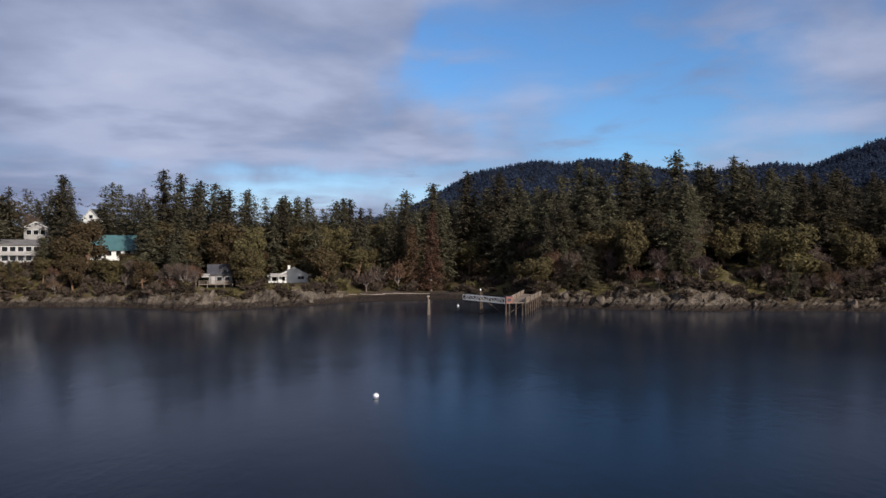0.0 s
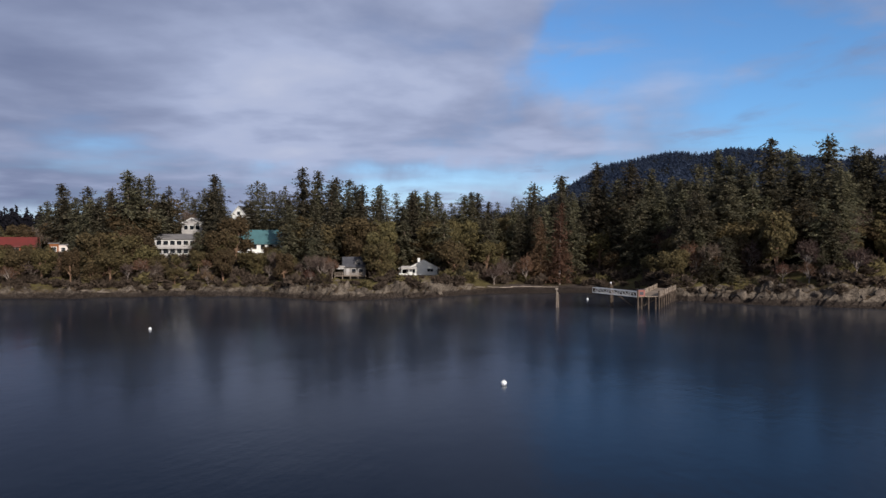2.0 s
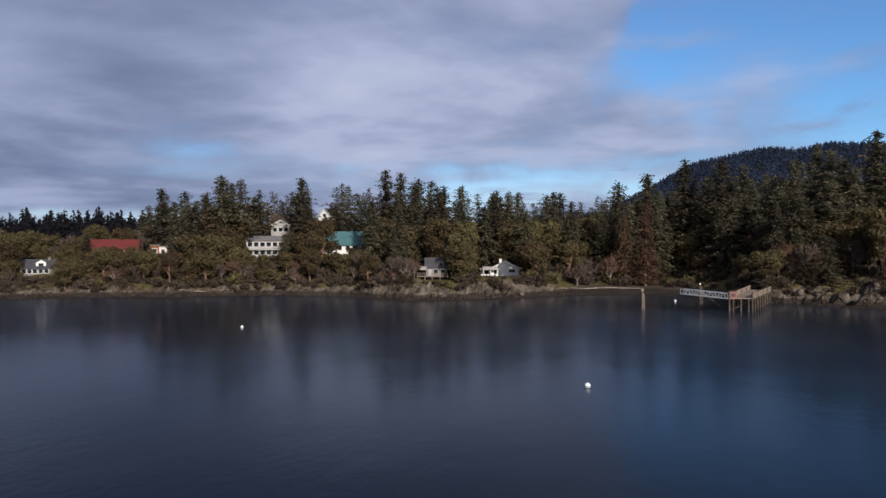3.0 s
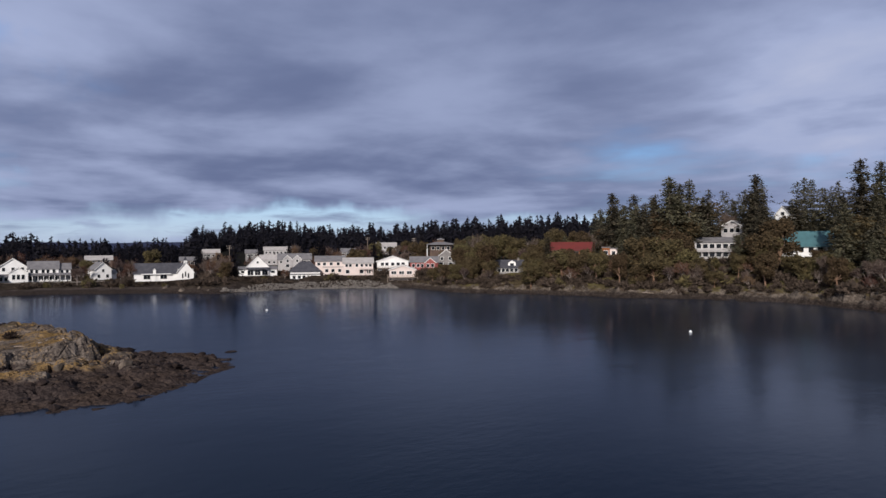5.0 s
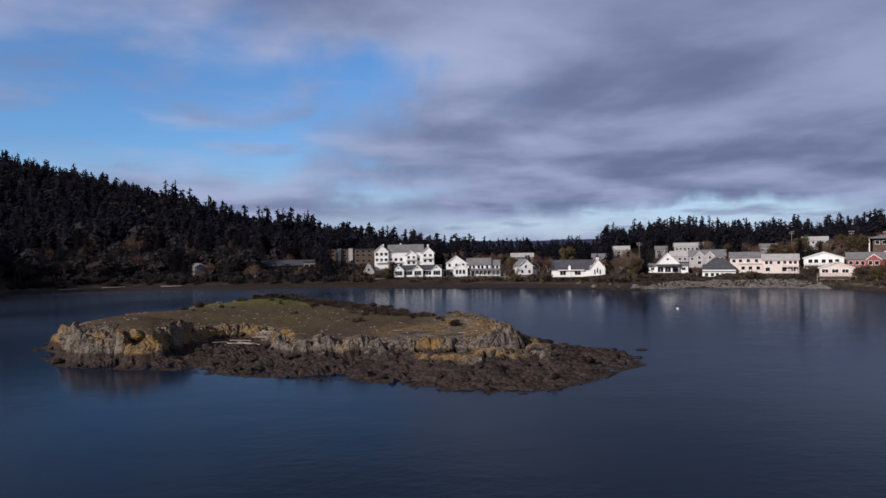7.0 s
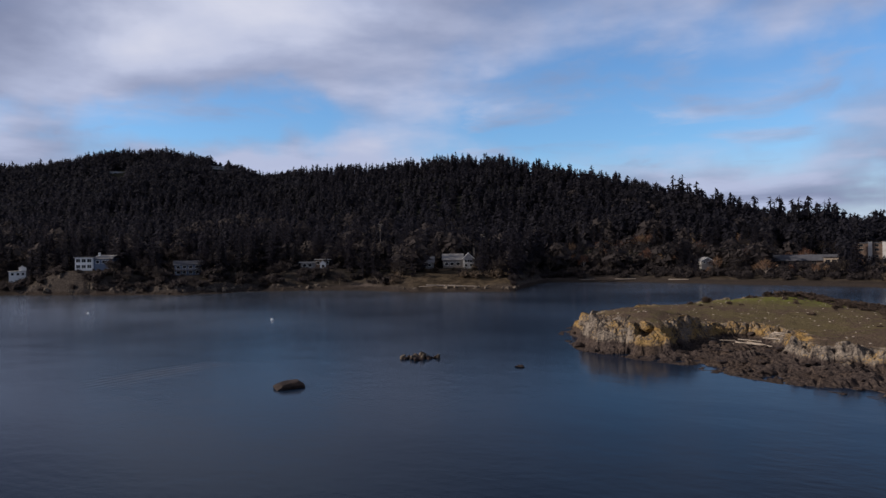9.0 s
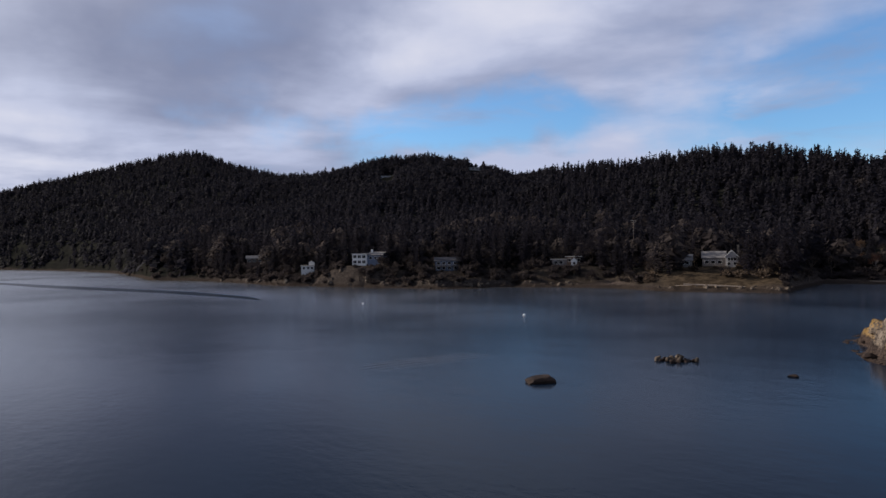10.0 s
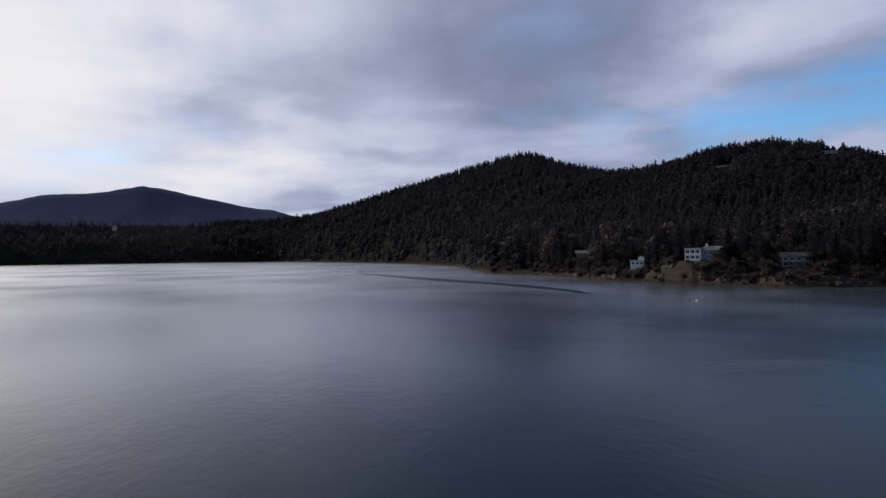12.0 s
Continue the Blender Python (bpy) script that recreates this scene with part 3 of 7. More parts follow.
def slopes(x, y):
    """Height of the natural ground at plan points."""
    x, y = np.asarray(x, float), np.asarray(y, float)
    b, r = bearing(x, y), np.hypot(x, y)
    rs = np.interp(b, SHORE[0], SHORE[1])
    zb, wb = np.interp(b, BANK[0], BANK[1]), np.interp(b, BANK[0], BANK[2])
    zi, r2, z2 = (np.interp(b, INLAND[0], INLAND[k]) for k in (1, 2, 3))
    r3, z3 = np.interp(b, RIDGE_RANGE[0], RIDGE_RANGE[1]), np.interp(b, RIDGE_HEIGHT[0], RIDGE_HEIGHT[1])
    zf = np.interp(b, FAR[0], FAR[1])
    jag = fbm(x, y, 11, 4, 3.0) * 4.5 * np.clip((zb - 1.0) / 2.5, 0, 1)
    s = r - rs + jag
    rough = fbm(x, y, 7, 4, 1.0)
    z = np.where(s < 0, np.maximum(s * 0.12, -4.0), 0.0)
    tide = 0.9 * np.clip(s / 4, 0, 1)
    bank = np.maximum(zb - 0.9, 0) * ease((s - 2.0) / wb)
    z = np.where(s >= 0, tide + bank, z)
    z = z + np.where(s > 0, rough * 1.7 * np.clip(s / 3, 0, 1) * np.clip((zb - 0.6) / 3, 0.12, 1) * (1 - 0.75 * ease((s - 20) / 30)), 0)
    crack = np.abs(fbm(x, y, 3.6, 3, 12.0))
    z = z - np.where(s > 1.5, 2.6 * crack * np.clip((zb - 1.5) / 2.5, 0, 1) * np.exp(-((s - 5) / 4.5) ** 2), 0)
    step, seam = blocks(x, y + 0.5 * x, 4.2, 2.0)
    chip, slit = blocks(x, y, 1.9, 5.0)
    craggy = np.clip((zb - 1.6) / 2.2, 0, 1) * np.clip((s - 1.0) / 2.0, 0, 1) * np.exp(-((s - 5.5) / 5.0) ** 2)
    z = z + craggy * (0.85 * step + 0.3 * chip - 0.8 * seam - 0.25 * slit)
    z = z + np.maximum(zi - zb, -1) * ease((s - wb) / np.maximum(35 - wb, 5))
    z = z + np.maximum(z2 - zi, -2) * np.clip((s - 35) / np.maximum(r2 - rs - 35, 5), 0, 1)
    t = np.clip((r - r2) / np.maximum(r3 - r2, 20), 0, 1)
    z = z + np.maximum(z3 - z2, -4) * t ** 1.25
    hills = fbm(x, y, 160, 4, 5.0)
    z = z + hills * 9 * np.clip((r - r2) / 300, 0, 1) * np.clip((r3 - r) / 250 + 0.25, 0.15, 1)
    past = np.clip((r - r3) / 500, 0, 1)
    z = z - past * (z3 - np.minimum(z3, 30)) * 0.6
    rise = np.clip((r - 2700) / 900, 0, 1)
    z = np.where(r > 2700, z + (zf - z) * rise ** 1.3, z)
    z = z + np.where(r > 3600, -(r - 3600) * 0.1, 0) + np.where(r > 1200, fbm(x, y, 60, 3, 9.0) * 5, 0)
    return z


def build_land():
    bs = np.concatenate([np.arange(-60, -36, 3.0), np.arange(-36, 52, 0.25), np.arange(52, 210, 0.4), np.arange(210, 300, 3.0)])
    ss = np.concatenate([[-45, -15, -6, -3], np.arange(-2, 14, 0.7), np.arange(14, 40, 1.6), np.arange(40, 130, 6), np.geomspace(135, 4700, 84)])
    B, S = np.meshgrid(bs, ss, indexing="ij")
    R = np.interp(B, SHORE[0], SHORE[1]) + S
    X, Y = -R * np.sin(np.radians(B)), R * np.cos(np.radians(B))
    Z = land(X, Y)
    n, m = B.shape
    verts = np.stack([X, Y, Z], -1).reshape(-1, 3)
    i = np.arange(n)[:, None] * m + np.arange(m - 1)[None]
    j = ((np.arange(n) + 1) % n)[:, None] * m + np.arange(m - 1)[None]
    faces = np.stack([i, i + 1, j + 1, j], -1).reshape(-1, 4)
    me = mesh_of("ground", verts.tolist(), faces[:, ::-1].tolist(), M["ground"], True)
    me.polygons.foreach_set("use_smooth", (R[:, :-1] > 700).ravel())
    grass = ease((S - 5) / 6) * (1 - ease((S - 60) / 60)) * np.where(B > 96, 0.08, np.where(B > 55, 0.1, 1.0))
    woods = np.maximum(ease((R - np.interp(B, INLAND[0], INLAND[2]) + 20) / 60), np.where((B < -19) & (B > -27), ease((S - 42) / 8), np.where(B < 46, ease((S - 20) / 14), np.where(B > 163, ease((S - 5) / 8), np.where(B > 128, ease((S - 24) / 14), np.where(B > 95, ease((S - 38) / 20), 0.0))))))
    zb = np.interp(B, BANK[0], BANK[1])
    sand = ease((1.9 - zb) / 0.5) * ease((S - 1) / 3) * (1 - ease((S - 12) / 6))
    # Alpha: darker ground past bearing 54, western cloud shade included, lifted round 125.
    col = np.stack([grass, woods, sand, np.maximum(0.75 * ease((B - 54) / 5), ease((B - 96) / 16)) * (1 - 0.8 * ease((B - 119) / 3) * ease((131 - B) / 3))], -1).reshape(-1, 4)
    layer = me.color_attributes.new("cover", "FLOAT_COLOR", "POINT")
    layer.data.foreach_set("color", col.astype(np.float32).ravel())
    tagged(new("ground", me), "rocky wooded shoreline rising to forested hills", "ground", kind="structure")


def build_water():
    bm = bmesh.new()
    bmesh.ops.create_circle(bm, cap_ends=True, segments=64, radius=4950)
    me = bpy.data.meshes.new("water")
    bm.to_mesh(me)
    bm.free()
    me.materials.append(M["water"])
    tagged(new("water", me), "calm dark blue sea water with faint ripples", "water", kind="structure")


build_land()
build_water()

# ---- the islet ----
ISLET = [(-121, -63), (-111, -57), (-102, -48), (-97, -39), (-95, -31), (-90, -22), (-86, -13), (-83.5, -6), (-80.5, 0), (-76, 7), (-74, 12), (-76, 18), (-82, 23.5), (-94, 34.5), (-104, 33),
         (-113, 27), (-128, 19), (-148, 9), (-170, -1), (-190, -13), (-205, -30), (-204, -45), (-182, -58), (-157, -67), (-137, -68)]
BLUFF = [(-121, -59), (-111, -53), (-104, -46), (-101, -39), (-102, -34), (-112, -33.5), (-120, -33), (-123, -29), (-121, -25), (-114, -22), (-105, -19), (-101, -16), (-99.5, -8), (-100, 0), (-99, 6), (-98, 11), (-101, 16.5),
         (-110, 18), (-128, 13), (-148, 3), (-170, -7), (-190, -19), (-199, -31), (-197, -42), (-180, -53), (-157, -62), (-137, -63)]


def inside(x, y, ring):
    """Distance into a ring of points: positive within, negative outside."""
    far, odd = np.full(x.shape, 1e9), np.zeros(x.shape, bool)
    for (ax, ay), (bx, by) in zip(ring, ring[1:] + ring[:1]):
        t = np.clip(((x - ax) * (bx - ax) + (y - ay) * (by - ay)) / ((bx - ax) ** 2 + (by - ay) ** 2), 0, 1)
        far = np.minimum(far, np.hypot(x - ax - t * (bx - ax), y - ay - t * (by - ay)))
        odd ^= ((ay > y) != (by > y)) & (x < (bx - ax) * (y - ay) / (by - ay + 1e-9) + ax)
    return np.where(odd, far, -far)


def along(x, y, ax, ay, bx, by, wide):
    """A soft hump along a line: its strength, and how far along the point lies."""
    t = np.clip(((x - ax) * (bx - ax) + (y - ay) * (by - ay)) / ((bx - ax) ** 2 + (by - ay) ** 2), 0, 1)
    return np.exp(-(np.hypot(x - ax - t * (bx - ax), y - ay - t * (by - ay)) / wide) ** 2), t


def islet_height(x, y):
    x, y = np.asarray(x, float), np.asarray(y, float)
    wob = fbm(x, y, 9, 4, 2.0)
    s1 = inside(x, y, ISLET) + wob * 1.6
    s2 = inside(x, y, BLUFF) + fbm(x, y, 6, 3, 4.0) * 1.8
    z = np.where(s1 < 0, s1 * 0.35, 1.25 * ease(s1 / 13))
    step, seam = blocks(x + 0.3 * y, y, 3.6, 1.0)
    chip, slit = blocks(x, y, 1.5, 3.0)
    shore = np.clip(s1 / 3, 0, 1) * (1 - 0.92 * ease((s2 - 1.0) / 4))
    z = z + np.where(s1 > 0, shore * (0.34 * step + 0.18 * chip - 0.35 * seam - 0.15 * slit + 0.25 * fbm(x, y, 2.0, 2, 7.0)), 0)
    head = np.exp(-(((x + 113) / 13) ** 2 + ((y + 46) / 12) ** 2) ** 1.5)
    z = z + (1.75 + 2.9 * head) * ease((s2 + 0.7) / 1.5) + 0.5 * ease((s2 - 4) / 14)
    brink = np.exp(-((s2 - 0.6) / 2.4) ** 2)
    z = z + np.where(s2 > -2.5, brink * (0.30 * step + 0.14 * chip - 0.45 * seam - 0.15 * slit), 0)
    z = z + 0.9 * np.exp(-(((x + 177) / 15) ** 2 + ((y + 34) / 10) ** 2)) * ease(s1 / 8)
    # the rock knoll at the point, the golden shelves below it and the notches in the bluff
    for ax, ay, bx, by, wide, h0, h1 in ((-127, 11.5, -103, 16.5, 5.0, 1.5, 0.7), (-94.5, 13, -86, 23.5, 2.8, 0.95, 0.4), (-93, 1, -87, 10, 2.4, 0.75, 0.5)):
        hump, t = along(x, y, ax, ay, bx, by, wide)
        z = z + hump * (h0 + (h1 - h0) * t) * (1 + 0.15 * step + 0.08 * chip - 0.25 * seam) * ease((s1 + 1) / 3)
    for ax, ay, wide, deep in ((-97.5, -7.5, 2.2, 2.4), (-98.5, 3.2, 1.6, 1.6), (-104.5, -39.5, 1.3, 1.6), (-98.5, -14.5, 1.5, 1.4), (-107.0, -34.0, 3.0, 2.4)):
        z = z - deep * np.exp(-(np.hypot(x - ax, (y - ay) * 1.2) / wide) ** 4) * ease((z - 0.6) / 1.0)
    z = z + np.where(s2 > 0, fbm(x, y, 12, 3, 8.0) * 0.22 + fbm(x, y, 1.6, 2, 21.0) * 0.07, 0)
    return np.maximum(z, -2.5)


def build_islet():
    xs, ys = np.arange(-216, -66, 0.42), np.arange(-78, 44, 0.42)
    X, Y = np.meshgrid(xs, ys, indexing="ij")
    Z = islet_height(X, Y)
    n, m = X.shape
    i = (np.arange(n - 1)[:, None] * m + np.arange(m - 1)[None]).ravel()
    faces = np.stack([i, i + m, i + m + 1, i + 1], -1)
    keep = Z.ravel()[faces].max(1) > -2.4
    me = mesh_of("islet", np.stack([X, Y, Z], -1).reshape(-1, 3).tolist(), faces[keep].tolist(), M["islet"], False)
    tagged(new("islet", me), "low rocky islet with lichen-gold bluffs and brown winter turf", "islet", kind="structure")


build_islet()

# ---- houses ----
PANES = {}


def window_meshes(w, h, trim):
    key = (round(w, 2), round(h, 2), trim)
    if key not in PANES:
        bm = bmesh.new()
        t = 0.11
        for x0, x1, z0, z1 in ((-w / 2 - t, -w / 2, -h / 2 - t, h / 2 + t), (w / 2, w / 2 + t, -h / 2 - t, h / 2 + t), (-w / 2, w / 2, h / 2, h / 2 + t), (-w / 2, w / 2, -h / 2 - t, -h / 2)):
            box(bm, x0, x1, -0.09, 0.0, z0, z1)
        n = max(1, round(w / 1.1))
        for k in range(1, n):
            x = -w / 2 + w * k / n
            box(bm, x - 0.04, x + 0.04, -0.07, 0.0, -h / 2, h / 2)
        fr = bpy.data.meshes.new("window_frame")
        bm.to_mesh(fr)
        bm.free()
        fr.materials.append(M[trim])
        bm = box(bmesh.new(), -w / 2, w / 2, -0.045, -0.004, -h / 2, h / 2)
        pn = bpy.data.meshes.new("pane")
        bm.to_mesh(pn)
        bm.free()
        pn.materials.append(M["glass"])
        PANES[key] = (fr, pn)
    return PANES[key]


def window(h, face, u, z, w, tall, at_plane, trim="white"):
    """A window on the front (f), back (b), left (l) or right (r) plane of a house."""
    fr, pn = window_meshes(w, tall, trim)
    m = {"f": pose(u, at_plane, z), "b": pose(u, at_plane, z, 0, 0, 180), "l": pose(at_plane, u, z, 0, 0, -90), "r": pose(at_plane, u, z, 0, 0, 90)}[face]
    ob = child("window", fr, h, m)
    child("pane", pn, ob)


def prism(bm, ring, axis, a, b):
    """A ring of (u, z) pairs drawn out along x or y from a to b."""
    put = (lambda u, z, s: (s, u, z)) if axis == "x" else (lambda u, z, s: (u, s, z))
    lo = [bm.verts.new(put(u, z, a)) for u, z in ring]
    hi = [bm.verts.new(put(u, z, b)) for u, z in ring]
    bm.faces.new(lo[::-1])
    bm.faces.new(hi)
    for k in range(len(ring)):
        j = (k + 1) % len(ring)
        bm.faces.new((lo[k], lo[j], hi[j], hi[k]))
    bmesh.ops.recalc_face_normals(bm, faces=bm.faces[:])
    return bm


def block(h, x0, x1, y0, y1, z0, z1, ridge, rise, wall, roof, over=0.45, deep=2.5):
    """A body of a house: its wall and its roof, with the ridge along x or y, or hipped, or flat."""
    bm = bmesh.new()
    if ridge in "xy" and rise > 0:
        a, b = (y0, y1) if ridge == "x" else (x0, x1)
        s, e = (x0, x1) if ridge == "x" else (y0, y1)
        mid = (a + b) / 2
        prism(bm, [(a, z0 - deep), (b, z0 - deep), (b, z1), (mid, z1 + rise), (a, z1)], ridge, s, e)
        slope = rise / (mid - a)
        t = 0.24
        o = over
        ring = [(a - o, z1 - o * slope + 0.02), (mid, z1 + rise + 0.02), (b + o, z1 - o * slope + 0.02), (b + o, z1 - o * slope + t), (mid, z1 + rise + t), (a - o, z1 - o * slope + t)]
        rb = prism(bmesh.new(), ring, ridge, s - o, e + o)
    else:
        box(bm, x0, x1, y0, y1, z0 - deep, z1)
        rb = bmesh.new()
        if ridge == "hip":
            o = over
            w, d = x1 - x0, y1 - y0
            run = min(w, d) / 2
            lo = [rb.verts.new(p) for p in ((x0 - o, y0 - o, z1), (x1 + o, y0 - o, z1), (x1 + o, y1 + o, z1), (x0 - o, y1 + o, z1))]
            up = [rb.verts.new((p.co.x, p.co.y, z1 + 0.2)) for p in lo]
            if w >= d:
                tops = [rb.verts.new((x0 + run * 0.9, (y0 + y1) / 2, z1 + rise)), rb.verts.new((x1 - run * 0.9, (y0 + y1) / 2, z1 + rise))]
                rb.faces.new((up[0], up[1], tops[1], tops[0]))
                rb.faces.new((up[1], up[2], tops[1]))
                rb.faces.new((up[2], up[3], tops[0], tops[1]))
                rb.faces.new((up[3], up[0], tops[0]))
            else:
                tops = [rb.verts.new(((x0 + x1) / 2, y0 + run * 0.9, z1 + rise)), rb.verts.new(((x0 + x1) / 2, y1 - run * 0.9, z1 + rise))]
                rb.faces.new((up[0], up[1], tops[0]))
                rb.faces.new((up[1], up[2], tops[1], tops[0]))
                rb.faces.new((up[2], up[3], tops[1]))
                rb.faces.new((up[3], up[0], tops[0], tops[1]))
            rb.faces.new(lo[::-1])
            for k in range(4):
                j = (k + 1) % 4
                rb.faces.new((lo[k], lo[j], up[j], up[k]))
            bmesh.ops.recalc_face_normals(rb, faces=rb.faces[:])
        else:
            box(rb, x0 - over, x1 + over, y0 - over, y1 + over, z1, z1 + 0.3, 0.03)
    part("wall", bm, M[wall], h)
    part("roof", rb, M[roof], h)
    if ridge == "y" and rise > 1.2:
        tb = bmesh.new()
        mid, o, slope = (x0 + x1) / 2, over, rise / ((x1 - x0) / 2)
        yf = y0 - o - 0.05
        prism(tb, [(x0 - o, z1 - o * slope - 0.10), (mid, z1 + rise - 0.12), (x1 + o, z1 - o * slope - 0.10), (x1 + o, z1 - o * slope + 0.16), (mid, z1 + rise + 0.16), (x0 - o, z1 - o * slope + 0.16)], "y", yf, yf + 0.08)
        part("bargeboard", tb, M["white"] if wall != "brown_wall" else M["timber"], h)


def chimney(h, x, y, z0, z1, mat="wall_stone"):
    bm = box(bmesh.new(), x - 0.4, x + 0.4, y - 0.35, y + 0.35, z0, z1)
    box(bm, x - 0.48, x + 0.48, y - 0.43, y + 0.43, z1 - 0.25, z1 - 0.08)
    part("chimney", bm, M[mat], h)


def deck(h, x0, x1, y0, y1, z, mat="timber", rail=True, legs=True, drop=3.0):
    part("deck", box(bmesh.new(), x0, x1, y0, y1, z - 0.22, z, 0.02), M[mat], h)
    n = max(2, round((x1 - x0) / 2.2) + 1)
    for k in range(n):
        x = x0 + 0.12 + (x1 - x0 - 0.24) * k / (n - 1)
        if legs:
            part("post", box(bmesh.new(), x - 0.1, x + 0.1, y0 + 0.05, y0 + 0.25, z - drop, z - 0.22), M[mat], h)
        if rail:
            part("rail_post", box(bmesh.new(), x - 0.05, x + 0.05, y0 + 0.02, y0 + 0.12, z, z + 1.0), M[mat], h)
    if rail:
        for zz in (0.35, 0.65, 1.0):
            part("rail", box(bmesh.new(), x0, x1, y0 + 0.03, y0 + 0.11, z + zz - 0.04, z + zz + 0.04), M[mat], h)


def porch(h, x0, x1, y0, y1, z, roof, mat="white", n=4):
    """A lean-to porch roof in front of a wall at y1, on posts."""
    bm = prism(bmesh.new(), [(y0 - 0.3, z - 0.1), (y1, z + 0.7), (y1, z + 0.9), (y0 - 0.3, z + 0.1)], "x", x0 - 0.3, x1 + 0.3)
    part("porch_roof", bm, M[roof], h)
    for k in range(n):
        x = x0 + (x1 - x0) * k / (n - 1)
        part("post", box(bmesh.new(), x - 0.11, x + 0.11, y0, y0 + 0.22, -0.5, z), M[mat], h)


def door(h, x, y, z, mat="brown_wall"):
    ob = part("door", box(bmesh.new(), x - 0.5, x + 0.5, y - 0.06, y, z, z + 2.1, 0.01), M[mat], h)
    k = bmesh.new()
    bmesh.ops.create_uvsphere(k, u_segments=6, v_segments=4, radius=0.05, matrix=Matrix.Translation((x + 0.38, y - 0.1, z + 1.0)))
    part("handle", k, M["metal"], ob)


CLEAR = []  # bearing, half-width in degrees, range, lowest visible height: trees in front stay under it


def house(name, b, r, base, label, category="house", turn=0.0, half=6.0, show=0.2, tall=5.0):
    x, y = at(b, r)
    CLEAR.append((b, math.degrees(half / r), r, base + tall * show))
    return empty(name, pose(x, y, base, 0, 0, b + turn), label, category)


def row(h, face, plane, us, z, w, tall, trim="white"):
    for u in us:
        window(h, face, u, z, w, tall, plane, trim)


def build_village():
    h = house("waterfront_pavilion", 88.74, 335, 3.3, "long white pavilion with three glazed front gables", "restaurant", half=12.5, show=0.0)
    block(h, -11.4, 11.4, 0, 9, 0, 3.3, "x", 1.9, "white", "roof_dark")
    for x in (-9.1, 0, 9.1):
        block(h, x - 2.4, x + 2.4, -1.3, 3.5, 0, 3.2, "y", 2.2, "white", "roof_dark", 0.3)
        window(h, "f", x, 1.7, 3.2, 2.0, -1.3)
        window(h, "f", x, 4.2, 0.6, 0.6, -1.3)
    for x in (-4.55, 4.55):
        window(h, "f", x, 1.75, 3.8, 2.0, 0)
    h = house("hillside_inn", 89.71, 356, 10.0, "large white three-storey inn with grey gabled roofs", "hotel", half=17, show=0.05, tall=8)
    block(h, -15.8, -8.8, -1.5, 9, 0, 5.6, "y", 3.0, "white", "roof_grey", deep=6)
    block(h, -8.8, 9.0, 0, 9, 0, 5.4, "x", 3.4, "white", "roof_grey", deep=6)
    block(h, 0.0, 5.6, -1.4, 3, -1.5, 3.6, "y", 2.2, "white", "roof_grey", deep=5)
    block(h, 8.2, 14.4, -2.2, 8, -1.5, 4.6, "y", 3.0, "white", "roof_grey", deep=6)
    row(h, "f", -1.5, (-14.6, -12.3, -10.0), 1.3, 1.3, 1.4)
    row(h, "f", -1.5, (-14.6, -12.3, -10.0), 4.2, 1.3, 1.4)
    row(h, "f", 0, (-7.4, -5.0, -2.4), 1.3, 1.4, 1.5)
    row(h, "f", 0, (-7.4, -5.0, -2.4), -1.4, 1.4, 1.4)
    row(h, "f", 0, (6.6,), 1.3, 1.2, 1.4)
    row(h, "f", -1.4, (1.5, 4.1), 2.3, 1.3, 1.3)
    row(h, "f", -1.4, (1.5, 4.1), -0.4, 1.3, 1.3)
    row(h, "f", -2.2, (9.8, 12.6), 3.2, 1.4, 1.3)
    row(h, "f", -2.2, (9.8, 12.6), 0.5, 1.4, 1.3)
    for x, z, y in ((-12.3, -0.1, -1.5), (-5, -0.1, 0), (2.8, 1.1, -1.4), (11.2, 1.8, -2.2)):
        deck(h, x - 2.9, x + 2.9, y - 1.2, y, z, "white", True, False)
    chimney(h, -11.5, 4, 6, 9.4, "white")
    chimney(h, -2.5, 5, 7, 9.6, "white")
    chimney(h, 11.5, 3, 5, 8.8, "white")
    h = house("brown_apartment_block", 94.12, 375, 9.2, "brown flat-roofed apartment block with a pale stair tower", "building", half=12, show=0.3, tall=8)
    block(h, -12, 12, 0, 10, 0, 7.6, "flat", 0, "brown_wall", "roof_dark", 0.5, 5)
    block(h, -7.2, -5.6, -0.8, 2, 0, 8.2, "flat", 0, "pale_wall", "roof_dark", 0.1, 5)
    block(h, -1.6, 0.6, -0.8, 2, 0, 8.2, "flat", 0, "pale_wall", "roof_dark", 0.1, 5)
    for z in (1.6, 4.6, 6.6):
        row(h, "f", 0, (-10, -3.8, 3.2, 6.2, 9.4), z, 1.6, 1.1, "timber")
    h = house("steep_roofed_hut", 92.75, 348, 3.4, "small hut with a steep blue-grey roof", "hut", half=3.5, show=0.1)
    block(h, -2.6, 2.6, 0, 6, 0, 2.2, "y", 4.2, "pale_wall", "blue_wall", 0.3)
    window(h, "f", 0, 3.2, 1.2, 1.2, 0)
    door(h, -1.2, 0, 0)
    h = house("old_hotel", 85.55, 345, 2.6, "old white two-storey gabled hotel with a porch", "hotel", half=6, show=0.0, tall=9)
    block(h, -5.1, 5.1, 0, 12, 0, 6.6, "y", 3.6, "white", "roof_grey")
    block(h, -1.5, 5.4, -4.0, 0, 0, 4.2, "y", 2.0, "white", "roof_grey", 0.3)
    row(h, "f", 0, (-3.4, 0, 3.4), 5.6, 1.1, 1.5)
    row(h, "f", -4.0, (0.2, 1.9, 3.6), 2.4, 1.1, 2.0)
    porch(h, -6.4, -1.6, -3.4, 0, 2.7, "roof_grey", n=4)
